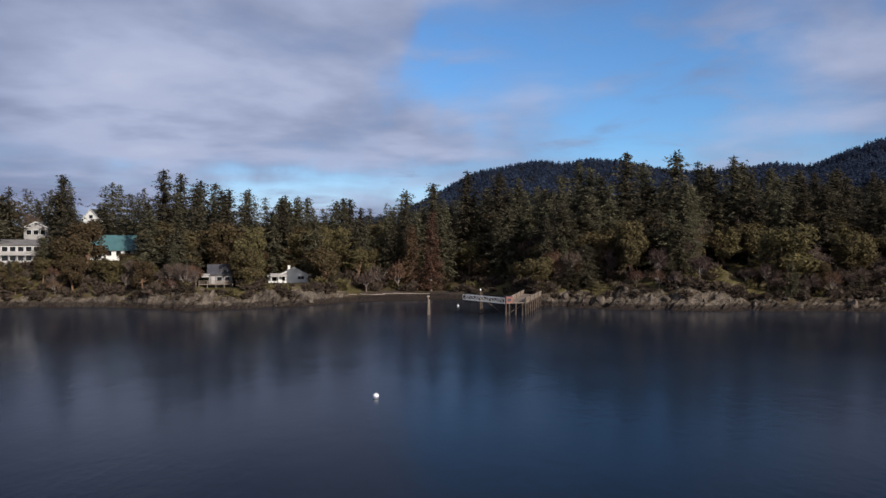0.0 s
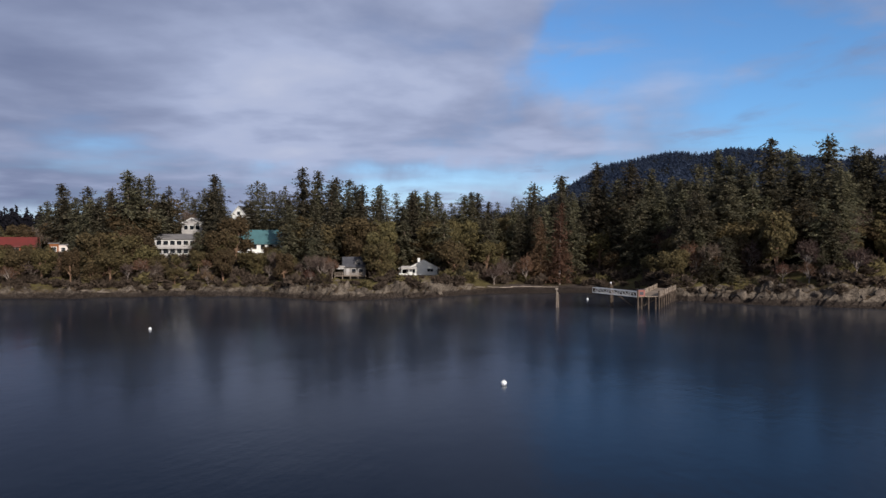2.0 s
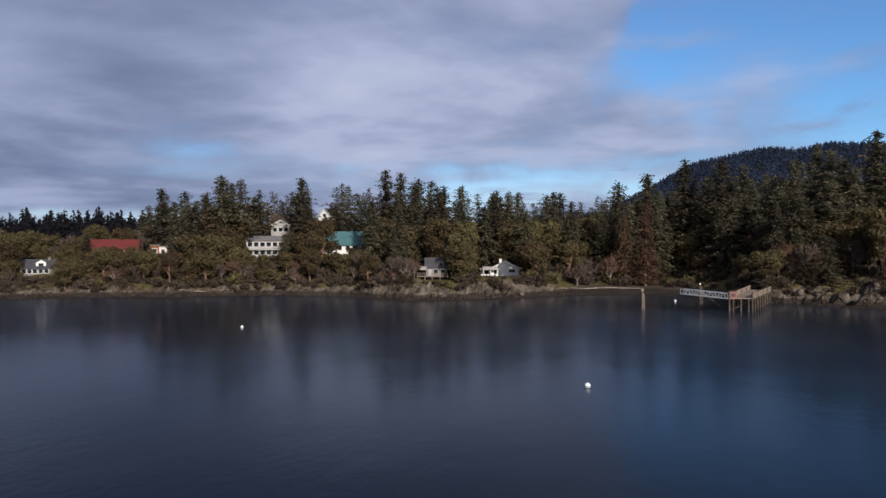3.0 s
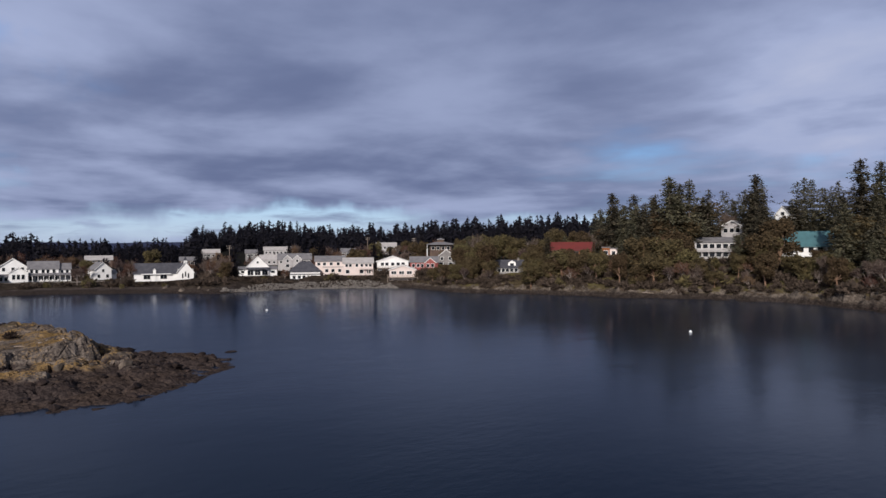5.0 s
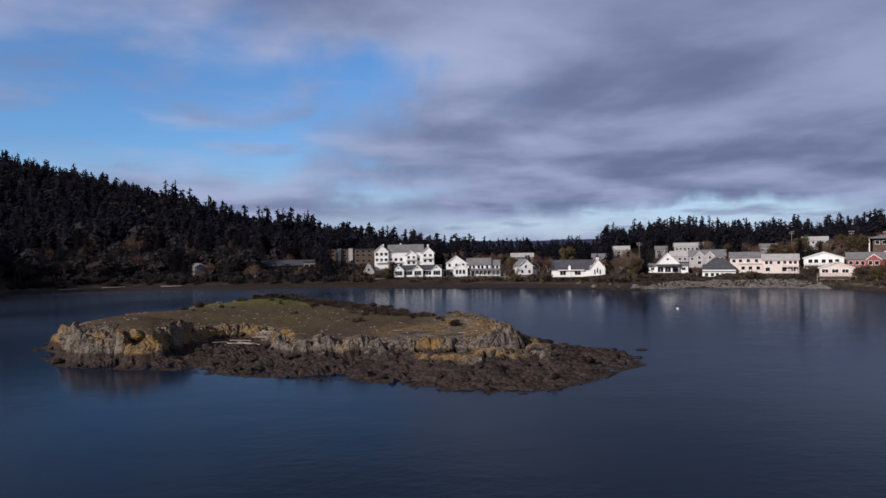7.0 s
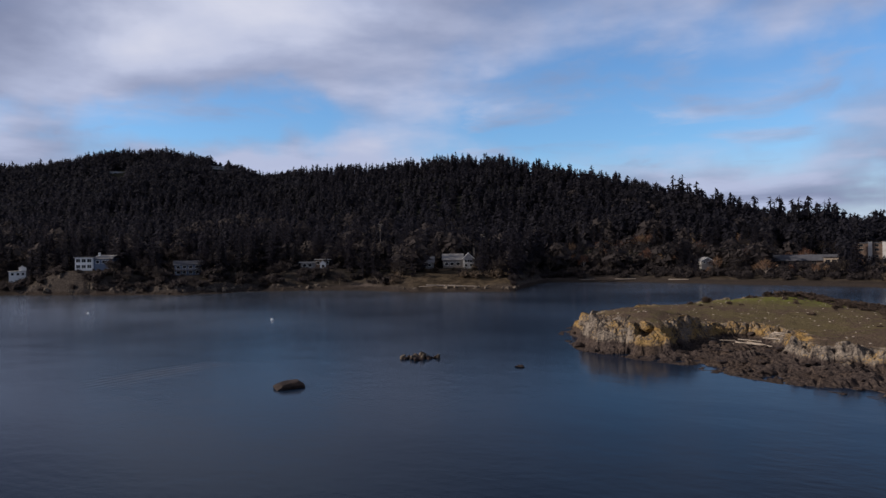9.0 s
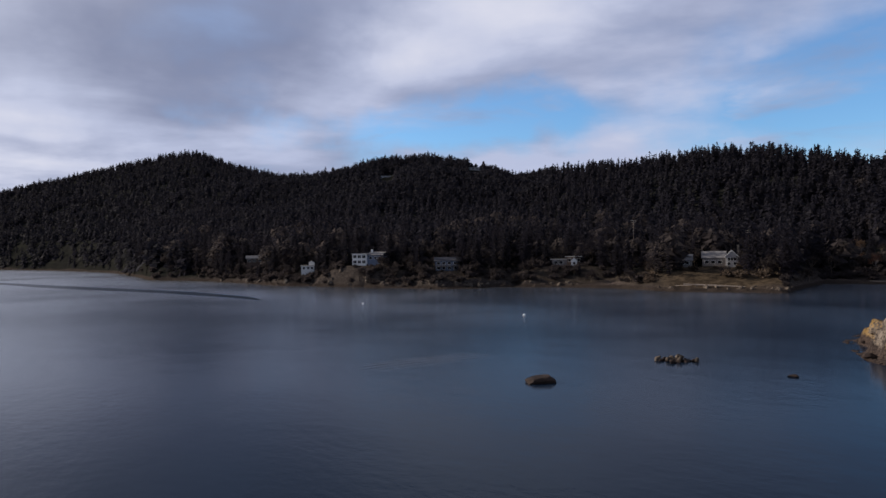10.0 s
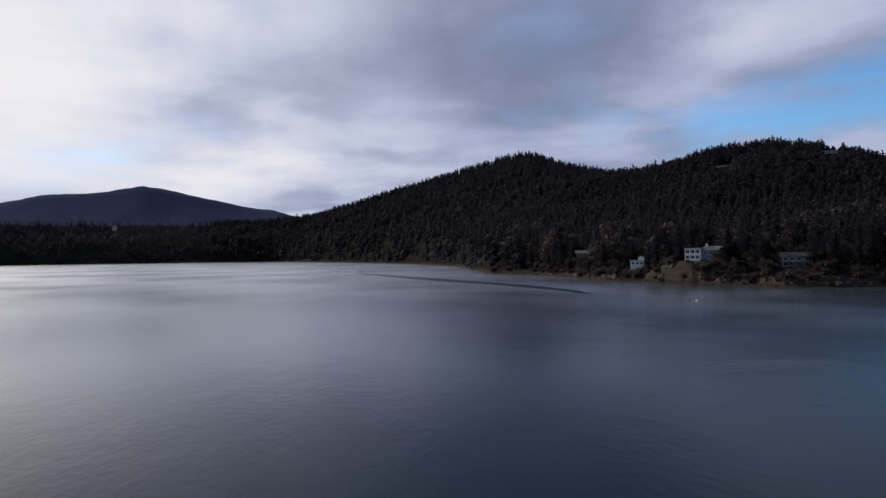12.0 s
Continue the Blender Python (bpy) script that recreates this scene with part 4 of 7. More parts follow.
    row(h, "f", 0, (-4.4, -2.6), 1.5, 1.1, 1.5)
    h = house("veranda_hotel_wing", 83.35, 345, 2.7, "white hotel wing with a ground-floor veranda", "hotel", half=9, show=0.0, tall=8)
    block(h, -7.9, 3.6, 0, 9, 0, 5.6, "x", 3.0, "white", "roof_grey")
    block(h, 3.6, 8.2, 0.8, 9, 0, 5.2, "x", 2.4, "white", "roof_grey")
    row(h, "f", 0, (-6.5, -4.6, -2.2, -0.4, 1.9), 4.4, 1.1, 1.4)
    row(h, "f", 0.8, (4.9, 6.9), 4.2, 1.1, 1.3)
    row(h, "f", 0, (-6.5, -4.2, -2.0, 0.2, 2.4), 1.4, 1.5, 1.7)
    porch(h, -8.2, 8.2, -2.6, 0, 2.8, "roof_grey", n=9)
    h = house("small_white_house", 79.69, 340, 3.2, "small white gabled house with a grey side wing", "house", turn=18, half=5.5, show=0.1)
    block(h, -4.6, 2.4, 0, 9, 0, 4.4, "y", 3.0, "white", "roof_grey")
    block(h, 2.4, 5.2, 2, 8, 0, 2.6, "x", 1.4, "white", "roof_grey")
    window(h, "f", -1.1, 3.9, 1.0, 1.3, 0)
    row(h, "f", 0, (-2.9, 0.7), 1.5, 1.1, 1.4)
    h = house("white_church", 75.53, 335, 2.2, "long low white wooden church with a dark steep roof", "church", half=14, show=0.0, tall=8)
    block(h, -13.2, 8.2, 0, 8.4, 0, 3.5, "x", 4.2, "white", "roof_dark")
    block(h, 4.6, 11.6, -2.6, 9.5, 0, 3.9, "y", 4.3, "white", "roof_dark")
    block(h, -5.4, -4.2, -0.4, 0.4, 0, 4.6, "y", 0.8, "white", "white", 0.1)
    for x in (-7.9, -1.0):
        window(h, "f", x, 1.9, 2.7, 2.1, 0)
    part("awning", prism(bmesh.new(), [(-1.2, 2.9), (0.0, 3.3), (0.0, 3.45), (-1.2, 3.05)], "x", -10.2, 2.2), M["white"], h)
    for x, z in ((5.0, 5.4), (11.2, 5.4)):
        part("pinnacle", rod(bmesh.new(), (x, -2.3, z - 1.6), (x, -2.3, z), 0.42, 0.08, 6), M["white"], h)
    for x in (6.9, 8.1, 9.3):
        window(h, "f", x, 2.2 + (0.7 if x == 8.1 else 0), 0.6, 2.2, -2.6)
    bm = box(bmesh.new(), 7.4, 8.8, -1.6, -0.2, 7.4, 9.0)
    part("bellcote", bm, M["white"], h)
    bm = bmesh.new()
    bmesh.ops.create_cone(bm, cap_ends=True, segments=4, radius1=1.3, radius2=0.05, depth=2.0, matrix=pose(8.1, -0.9, 10.0, 0, 0, 45))
    part("spire", bm, M["roof_dark"], h)
    h = house("white_gabled_hall", 68.74, 330, 4.0, "white hall with one tall gable and tall windows", "house", half=9, show=0.0, tall=8)
    block(h, -4.9, 4.9, 0, 12, 0, 4.0, "y", 4.8, "white", "roof_grey", 0.35)
    block(h, -8.6, -4.9, 2.0, 10, 0, 2.6, "x", 1.3, "white", "roof_grey", 0.3)
    block(h, 4.9, 8.7, 1.2, 9, 0, 2.7, "x", 1.2, "white", "roof_grey", 0.3)
    row(h, "f", 0, (-3.2, 0, 3.2), 1.3, 2.4, 2.2)
    part("awning", prism(bmesh.new(), [(-1.6, 2.75), (0.0, 3.55), (0.0, 3.75), (-1.6, 2.95)], "x", -4.9, 4.9), M["roof_dark"], h)
    window(h, "f", 0, 6.0, 0.9, 0.9, 0)
    window(h, "f", 6.8, 1.6, 1.6, 1.1, 1.2)
    window(h, "f", -6.7, 1.6, 1.4, 1.1, 2.0)
    h = house("hip_roofed_house", 65.02, 318, 2.1, "white house under a broad dark hipped roof", "house", half=8, show=0.0, tall=7)
    block(h, -6.6, 6.6, 0, 10, 0, 3.7, "hip", 4.6, "white", "roof_dark", 0.7)
    block(h, -6.6, 6.6, -2.4, 0, 0, 2.5, "flat", 0, "white", "roof_dark", 0.3)
    row(h, "f", -2.4, (-4.9, -2.6, -0.6), 1.4, 1.3, 1.4)
    window(h, "f", 3.6, 1.4, 2.6, 1.4, -2.4)
    door(h, 1.3, -2.4, 0.0, "grey_wall")
    h = house("twin_gabled_house", 65.85, 350, 6.5, "pale blue-grey house with twin front gables", "house", half=8.5, show=0.2, tall=7)
    block(h, -8, 8, 0, 9, 0, 4.4, "x", 2.8, "pale_wall", "roof_grey")
    for x in (-3.4, 1.2):
        block(h, x - 2.2, x + 2.2, -1.4, 3.5, 0, 4.4, "y", 2.2, "pale_wall", "roof_grey", 0.3)
        window(h, "f", x, 3.8, 1.0, 1.2, -1.4)
        window(h, "f", x, 1.4, 1.6, 1.4, -1.4)
    row(h, "f", 0, (-6.6, 4.8, 6.8), 3.2, 1.0, 1.2)
    h = house("small_grey_house", 67.88, 385, 7.4, "small pale house with a grey roof", "house", half=5, show=0.3)
    block(h, -4.6, 4.6, 0, 7, 0, 3.2, "x", 2.4, "pale_wall", "roof_pale")
    row(h, "f", 0, (-2.6, 0.2, 2.8), 1.7, 1.1, 1.2)
    h = house("cream_two_storey_house", 60.77, 308, 4.4, "cream two-storey house with a balcony", "house", half=7, show=0.0, tall=7)
    block(h, -6.5, 6.5, 0, 9, 0, 5.2, "x", 2.2, "cream", "roof_pale")
    row(h, "f", 0, (-5, -3.4, -0.6, 1.6, 3.6, 5.3), 4.2, 1.1, 1.2)
    row(h, "f", 0, (-4.6, 1.4, 4.6), 1.5, 1.6, 1.5)
    deck(h, 0.4, 6.6, -1.8, 0, 2.7, "cream")
    h = house("cream_terraced_house", 63.06, 320, 4.2, "cream house with stepped terraces", "house", half=7, show=0.1, tall=8)
    block(h, -6.6, 6.6, 3, 11, 0, 6.2, "x", 2.2, "cream", "roof_grey")
    block(h, -3.0, 6.6, 0, 3, 0, 3.4, "flat", 0, "cream", "roof_pale", 0.3)
    row(h, "f", 3, (-5, -2.4, 0.6, 3.8), 4.9, 1.3, 1.3)
    row(h, "f", 0, (-1.4, 1.4, 4.4), 1.9, 1.4, 1.4)
    h = house("white_low_gabled_house", 57.95, 312, 7.3, "white house with a low-pitched front gable", "house", half=7, show=0.0)
    block(h, -7, 7, 0, 10, 0, 2.9, "y", 2.3, "white", "roof_pale", 0.5)
    row(h, "f", 0, (-4.6, -2.6, 0.0, 2.4, 4.6), 1.7, 1.4, 1.3)
    deck(h, -7, 5, -2, 0, 0.0, "timber")
    h = house("waterfront_deck_house", 57.15, 288, 2.7, "cream waterfront house over a timber deck on posts", "house", half=6, show=0.0, tall=6)
    block(h, -5.4, 5.4, 0, 9, 1.2, 4.4, "y", 1.9, "cream", "roof_pale", 0.5, 3.5)
    row(h, "f", 0, (-3.6, -0.4, 2.8), 3.2, 2.0, 1.2)
    deck(h, -6.2, 6.2, -2.4, 0, 1.4, "timber", drop=3.6)
    h = house("red_house", 55.37, 300, 6.8, "dark red wooden house with white windows", "house", half=6.5, show=0.2)
    block(h, -6, 6, 0, 8, 0, 3.2, "x", 2.2, "red_wall", "roof_grey")
    block(h, 0.4, 5.0, -1.2, 3, 0, 3.0, "y", 1.9, "red_wall", "roof_grey", 0.3)
    row(h, "f", 0, (-4.6, -2.6, -0.8), 1.7, 1.2, 1.3)
    row(h, "f", -1.2, (1.6, 3.6), 1.7, 1.2, 1.4)
    h = house("house_with_cupola", 54.01, 332, 12.0, "dark house under a wide pale hipped roof with a cupola", "house", half=7, show=0.3, tall=8)
    block(h, -5.2, 5.2, 0, 9, 0, 5.6, "hip", 1.7, "brown_wall", "roof_grey", 2.0, 5)
    part("post", box(bmesh.new(), -6.6, -6.2, -1.2, -0.8, -4, 5.6), M["white"], h)
    block(h, -1.5, 1.5, 3, 6, 6.6, 8.0, "hip", 0.9, "brown_wall", "roof_grey", 0.4, 0.5)
    row(h, "f", 0, (-3.6, -1.2, 1.2, 3.6), 4.0, 1.4, 1.4)
    h = house("grey_shingled_house", 53.54, 310, 7.5, "grey shingled house with a steep gable", "house", half=5, show=0.2, tall=7)
    block(h, -4, 4, 0, 9, 0, 4.6, "y", 3.2, "grey_wall", "roof_grey")
    row(h, "f", 0, (-2.0, 1.6), 3.8, 1.1, 1.3)
    row(h, "f", 0, (-2.2, 1.8), 1.4, 1.4, 1.3)
    h = house("dormered_cottage", 48.17, 272, 5.7, "grey shingled cottage with a white dormer and chimney", "cottage", half=6.5, show=0.0)
    block(h, -6.0, 4.4, 0, 7.5, 0, 2.5, "x", 2.7, "grey_wall", "roof_dark")
    block(h, -1.4, 1.6, 0.6, 4, 2.6, 4.4, "y", 0.9, "white", "roof_dark", 0.25, 0.3)
    block(h, 3.2, 6.2, -0.6, 5, 0, 2.7, "x", 1.7, "grey_wall", "roof_dark", 0.3)
    window(h, "f", 0.1, 3.6, 1.5, 1.0, 0.6)
    row(h, "f", 0, (-4.9, -3.3, -1.7, 0.0, 1.7), 1.4, 1.2, 1.3)
    window(h, "f", 4.7, 1.5, 1.2, 1.6, -0.6)
    chimney(h, 2.6, 3.6, 4, 6.2)
    for u, r, base, w, d, hh, wall, roof, words in ((72.26, 420, 11.0, 9.5, 7, 3.4, "grey_wall", "roof_pale", "small grey house high in the village"), (67.2, 432, 12.3, 16, 8, 3.4, "pale_wall", "roof_pale", "long pale house behind the village trees"),
                                                    (69.2, 425, 11.0, 7, 7, 3.0, "grey_wall", "roof_grey", "small dark-grey house behind the village trees"), (58.52, 430, 15.2, 13, 8, 2.6, "pale_wall", "roof_pale", "low white house among bare trees"),
                                                    (80.14, 382, 10.0, 12, 8, 1.4, "brown_wall", "roof_pale", "low building with a broad pale roof"), (73.9, 400, 7.5, 9, 7, 2.8, "brown_wall", "roof_grey", "brown house with a grey roof"),
                                                    (61.6, 400, 11.5, 8, 7, 2.8, "grey_wall", "roof_grey", "grey house half hidden by trees")):
        h = house("village_house", u, r, base, words, "house", half=w / 2 - 1, show=0.45)
        block(h, -w / 2, w / 2, 0, d, 0, hh, "x", 1.9, wall, roof)
        row(h, "f", 0, [-w / 2 + 1.5 + k * 2.2 for k in range(int((w - 2) / 2.2) + 1)], hh * 0.55, 1.1, min(1.2, hh * 0.6))


def build_east_houses():
    h = house("red_roofed_house", 43.24, 265, 10.6, "rust-red wooden house with a red metal roof", "house", half=8.0, show=0.7, tall=7)
    block(h, -7.8, 7.4, 0, 9, 0, 4.4, "x", 2.6, "rust_wall", "roof_red", 0.8, 4)
    row(h, "f", 0, (-5.6, -2.2, 1.2, 4.8), 2.9, 1.8, 1.4, "timber")
    deck(h, -7.8, 7.4, -2.4, 0, 1.0, "rust_wall", drop=4)
    h = house("orange_and_white_annexe", 40.36, 262, 11.2, "small annexe with orange and white walls", "house", half=2.4, show=0.4)
    block(h, -2.6, 0.2, 0, 6, 0, 4.4, "flat", 0, "rust_wall", "roof_grey", 0.3, 4)
    block(h, 0.2, 2.8, 0.6, 6, 0, 4.0, "flat", 0, "cream", "roof_grey", 0.3, 4)
    window(h, "f", -1.2, 2.6, 1.4, 1.4, 0)
    window(h, "f", 1.5, 2.4, 1.2, 1.4, 0.6)
    h = house("grey_terraced_house", 32.39, 262, 11.0, "tall pale grey house with bands of windows", "house", half=5.6, show=0.15, tall=8)
    block(h, -7, 7, 0, 9, 0, 6.4, "x", 1.4, "pale_wall", "roof_grey", 0.7, 4)
    row(h, "f", 0, (-5.6, -3.4, -1.2, 1.0, 3.2, 5.4), 4.9, 1.6, 1.5)
    row(h, "f", 0, (-5.6, -3.4, -1.2, 1.0, 3.2, 5.4), 1.9, 1.6, 1.5)
    deck(h, -7, 7, -1.8, 0, 3.1, "pale_wall", drop=4)
    h = house("upper_grey_house", 31.25, 276, 19.0, "pale gabled house on the slope above", "house", turn=-20, half=4.5, show=0.2)
    block(h, -3.8, 3.8, 0, 9, 0, 4.2, "y", 1.9, "pale_wall", "roof_pale", 0.5, 5)
    row(h, "f", 0, (-2.2, 0, 2.2), 2.6, 1.5, 1.5)
    h = house("teal_roofed_house", 26.0, 268, 11.8, "white house under a large teal metal roof", "house", half=9.0, show=0.36, tall=8)
    block(h, -9.8, 9.8, 0, 11, 0, 4.2, "x", 4.6, "white", "roof_teal", 0.8, 4)
    row(h, "f", 0, (-8, -5.4, -2.6, 0.4, 3.2, 6.0, 8.4), 2.6, 1.5, 1.6)
    h = house("white_steep_gabled_house", 27.77, 330, 27.2, "white house with a steep gable on the hilltop", "house", turn=-30, half=4.0, show=0.3)
    block(h, -3.5, 3.5, 0, 8, 0, 1.8, "y", 3.8, "white", "roof_dark", 0.5, 6)
    window(h, "f", 0, 2.4, 1.6, 1.4, 0)
    block(h, 3.5, 7.0, 1.5, 7, 0, 1.2, "x", 2.2, "white", "roof_dark", 0.4, 6)
    h = house("deck_cabin", 18.86, 216, 4.7, "weathered grey cabin with a timber deck on posts", "cabin", half=6, show=-0.1)
    block(h, -2.4, 4.2, 0, 6, 1.0, 3.9, "x", 2.5, "grey_wall", "roof_dark", 0.5, 3)
    block(h, 1.0, 3.4, 0.2, 4, 3.2, 5.0, "y", 1.2, "grey_wall", "roof_dark", 0.3, 0.4)
    window(h, "f", 2.2, 4.4, 1.0, 1.1, 0.2, "pale_wall")
    row(h, "f", 0, (0.6, 2.8), 2.3, 1.3, 1.3, "pale_wall")
    door(h, -1.2, 0, 1.0, "pale_wall")
    block(h, -4.4, -2.4, -0.4, 3, 3.0, 3.6, "flat", 0, "pale_wall", "roof_pale", 0.3, 0.1)
    deck(h, -5.2, 4.4, -2.6, 0, 1.0, "timber", drop=3.0)
    h = house("white_cottage", 13.43, 226, 5.3, "small white cottage with a low front gable", "cottage", half=6.8, show=0.0)
    block(h, -2.9, 6.3, 0, 8, 0, 2.3, "y", 2.3, "white", "roof_pale", 0.6)
    block(h, -6.2, -2.9, 1.0, 7, 0, 1.9, "flat", 0, "white", "roof_pale", 0.3)
    window(h, "f", 3.9, 1.5, 1.9, 0.9, 0)
    window(h, "f", -1.4, 1.3, 0.9, 1.4, 0)
    window(h, "f", -4.5, 1.1, 1.6, 1.2, 1.0)
    porch(h, -5.2, -0.8, -1.6, 0, 2.0, "roof_pale", n=3)
    chimney(h, 0.2, 4.5, 3, 5.3, "white")


def build_west_houses():
    h = house("white_bungalow", 105.88, 362, 7.6, "small white bungalow, walls greyed for shade, with a grey gabled roof", "bungalow", turn=20, half=3, show=0.1)
    # Grey walls stand in for tree shade on white ones.
    block(h, -2.8, 2.8, 0, 6, 0, 2.0, "y", 1.5, "grey_wall", "roof_grey", 0.5)
    row(h, "f", 0, (-1.4, 1.3), 1.2, 1.0, 1.0)
    h = house("long_dark_lodge", 99.2, 374, 6.2, "long dark wooden lodge with lit eaves", "lodge", half=14, show=0.5)
    block(h, -13, 13, 0, 9, 0, 3.2, "x", 2.2, "brown_wall", "roof_dark", 1.0)
    block(h, 8, 14, -3, 3, 0, 4.4, "flat", 0, "timber", "roof_dark", 0.6)
    row(h, "f", 0, (-11, -8, -5, -2, 1, 4), 1.8, 1.8, 1.4, "timber")
    row(h, "f", -3, (9.6, 12.2), 2.4, 1.8, 1.6, "timber")
    h = house("shore_house_with_chimney", 126.16, 330, 8.1, "grey shore house with a pale gable end and chimney", "house", half=12.5, show=0.1, tall=7)
    block(h, -3.0, 6.6, 1, 9, 0, 4.0, "x", 2.6, "grey_wall", "roof_grey")
    block(h, 6.6, 11.6, -1.5, 8, 0, 4.6, "y", 2.4, "pale_wall", "roof_grey")
    block(h, -12.4, -7.4, 0.5, 6, 0, 3.0, "x", 2.4, "grey_wall", "roof_grey")
    row(h, "f", -1.5, (7.9, 9.1, 10.3), 3.3, 1.0, 1.3)
    row(h, "f", -1.5, (7.9, 10.3), 1.3, 1.2, 1.2)
    row(h, "f", 1, (-1.2, 1.4, 4.2), 2.0, 1.6, 1.3)
    row(h, "f", 0.5, (-11.2, -9.2), 1.6, 1.2, 1.2)
    chimney(h, 11.9, 3, -1, 9.6)
    deck(h, -3.0, 6.6, -1.4, 1, 0.4, "timber")
    h = house("white_and_blue_house", 153.47, 345, 10.4, "two-storey shore house, white in front, blue at the side", "house", turn=-24, half=8.5, show=0.1, tall=6)
    block(h, -7.0, 0.6, 0, 11, 0, 5.4, "flat", 0, "white", "roof_pale", 0.5)
    block(h, 0.6, 8.4, 1.0, 11, 0, 4.8, "x", 1.4, "blue_wall", "roof_grey", 0.5)
    row(h, "f", 0, (-5.6, -3.2, -0.8), 4.1, 1.7, 1.4)
    row(h, "f", 0, (-5.6, -3.2, -0.8), 1.5, 1.7, 1.4)
    row(h, "f", 1.0, (2.4, 5.0, 7.2), 3.4, 1.4, 1.2)
    chimney(h, 1.5, 5, 4, 7.6, "white")
    h = house("small_white_outbuilding", 158.1, 376, 7.4, "small white boathouse by the rocks", "outbuilding", half=4, show=0.1)
    block(h, -3.4, 3.4, 0, 6, 0, 2.4, "flat", 0, "white", "roof_pale", 0.4)
    block(h, 0.6, 3.6, 2, 6, 2.4, 4.2, "y", 0.8, "white", "roof_grey", 0.3, 0.2)
    row(h, "f", 0, (-2.0, 0.2, 2.2), 1.3, 1.0, 1.1)
    h = house("blue_grey_house", 146.77, 335, 7.3, "dark blue-grey two-storey house among trees", "house", half=6.5, show=0.1)
    block(h, -5.8, 5.8, 0, 8, 0, 4.6, "x", 1.6, "blue_wall", "roof_dark", 0.6)
    row(h, "f", 0, (-4.2, -1.6, 1.0, 3.8), 3.5, 1.5, 1.2)
    row(h, "f", 0, (-4.2, -1.6, 1.0, 3.8), 1.2, 1.5, 1.2)
    deck(h, -5.8, 5.8, -2, 0, 2.3, "timber")
    h = house("flat_roofed_shore_house", 137.09, 335, 9.0, "low shore house with flat pale roof edges", "house", half=7.5, show=0.2)
    block(h, -6.6, 1.0, 1, 8, 0, 2.8, "flat", 0, "grey_wall", "roof_pale", 0.9)
    block(h, 0.4, 6.6, 0, 8, 0, 4.0, "flat", 0, "brown_wall", "roof_pale", 0.9)
    block(h, 2.4, 5.0, -2.0, 0, -0.5, 2.4, "y", 1.2, "white", "roof_pale", 0.3)
    row(h, "f", 1, (-4.8, -2.4), 1.5, 1.6, 1.3)
    row(h, "f", 0, (1.6, 5.8), 2.6, 1.2, 1.4)
    window(h, "f", 3.7, 1.1, 1.2, 1.2, -2.0)
    for b, r, base, w, words in ((151.56, 1000, 121.4, 22, "pale flat-roofed house high on the wooded hill"), (144.33, 1000, 132.3, 21, "pale long house near the ridge"), (198.8, 1760, 84.0, 9, "pale house in the far woods"),
                                 (162.03, 425, 10.8, 12, "low dark cabin above the shore")):
        h = house("hill_house", b, r, base, words, "house", half=w / 2, show=-0.1)
        dark = "dark" in words or "hidden" in words
        block(h, -w / 2, w / 2, 0, w * 0.4, 0, w * 0.16 + 1.4, "flat" if r > 900 else "x", 0 if r > 900 else 1.4, "brown_wall" if dark else "pale_wall", "roof_grey" if dark else "roof_pale", 0.5, 8 if r > 900 else 2.5)
        row(h, "f", 0, [-w / 2 + w * (k + 0.5) / 4 for k in range(4)], w * 0.08 + 0.9, w * 0.14, w * 0.05 + 0.6)


build_village()
build_east_houses()
build_west_houses()

# ---- trees ----
def tube(V, F, a, b, r0, r1, sides=5):
    a, b = Vector(a), Vector(b)
    q = (b - a).to_track_quat("Z", "Y")
    k = len(V)
    for p, r in ((a, r0), (b, r1)):
        for i in range(sides):
            t = 2 * math.pi * i / sides
            V.append(tuple(p + q @ Vector((r * math.cos(t), r * math.sin(t), 0))))
    for i in range(sides):
        j = (i + 1) % sides
        F.append((k + i, k + j, k + sides + j, k + sides + i))


def spray(V, F, p, along, side, length, width):
    """A small pointed tuft of needles or leaves."""
    k = len(V)
    V += [tuple(p - along * length * 0.45 + side * width * 0.5), tuple(p - along * length * 0.35 - side * width * 0.5), tuple(p + along * length * 0.55)]
    F.append((k, k + 1, k + 2))


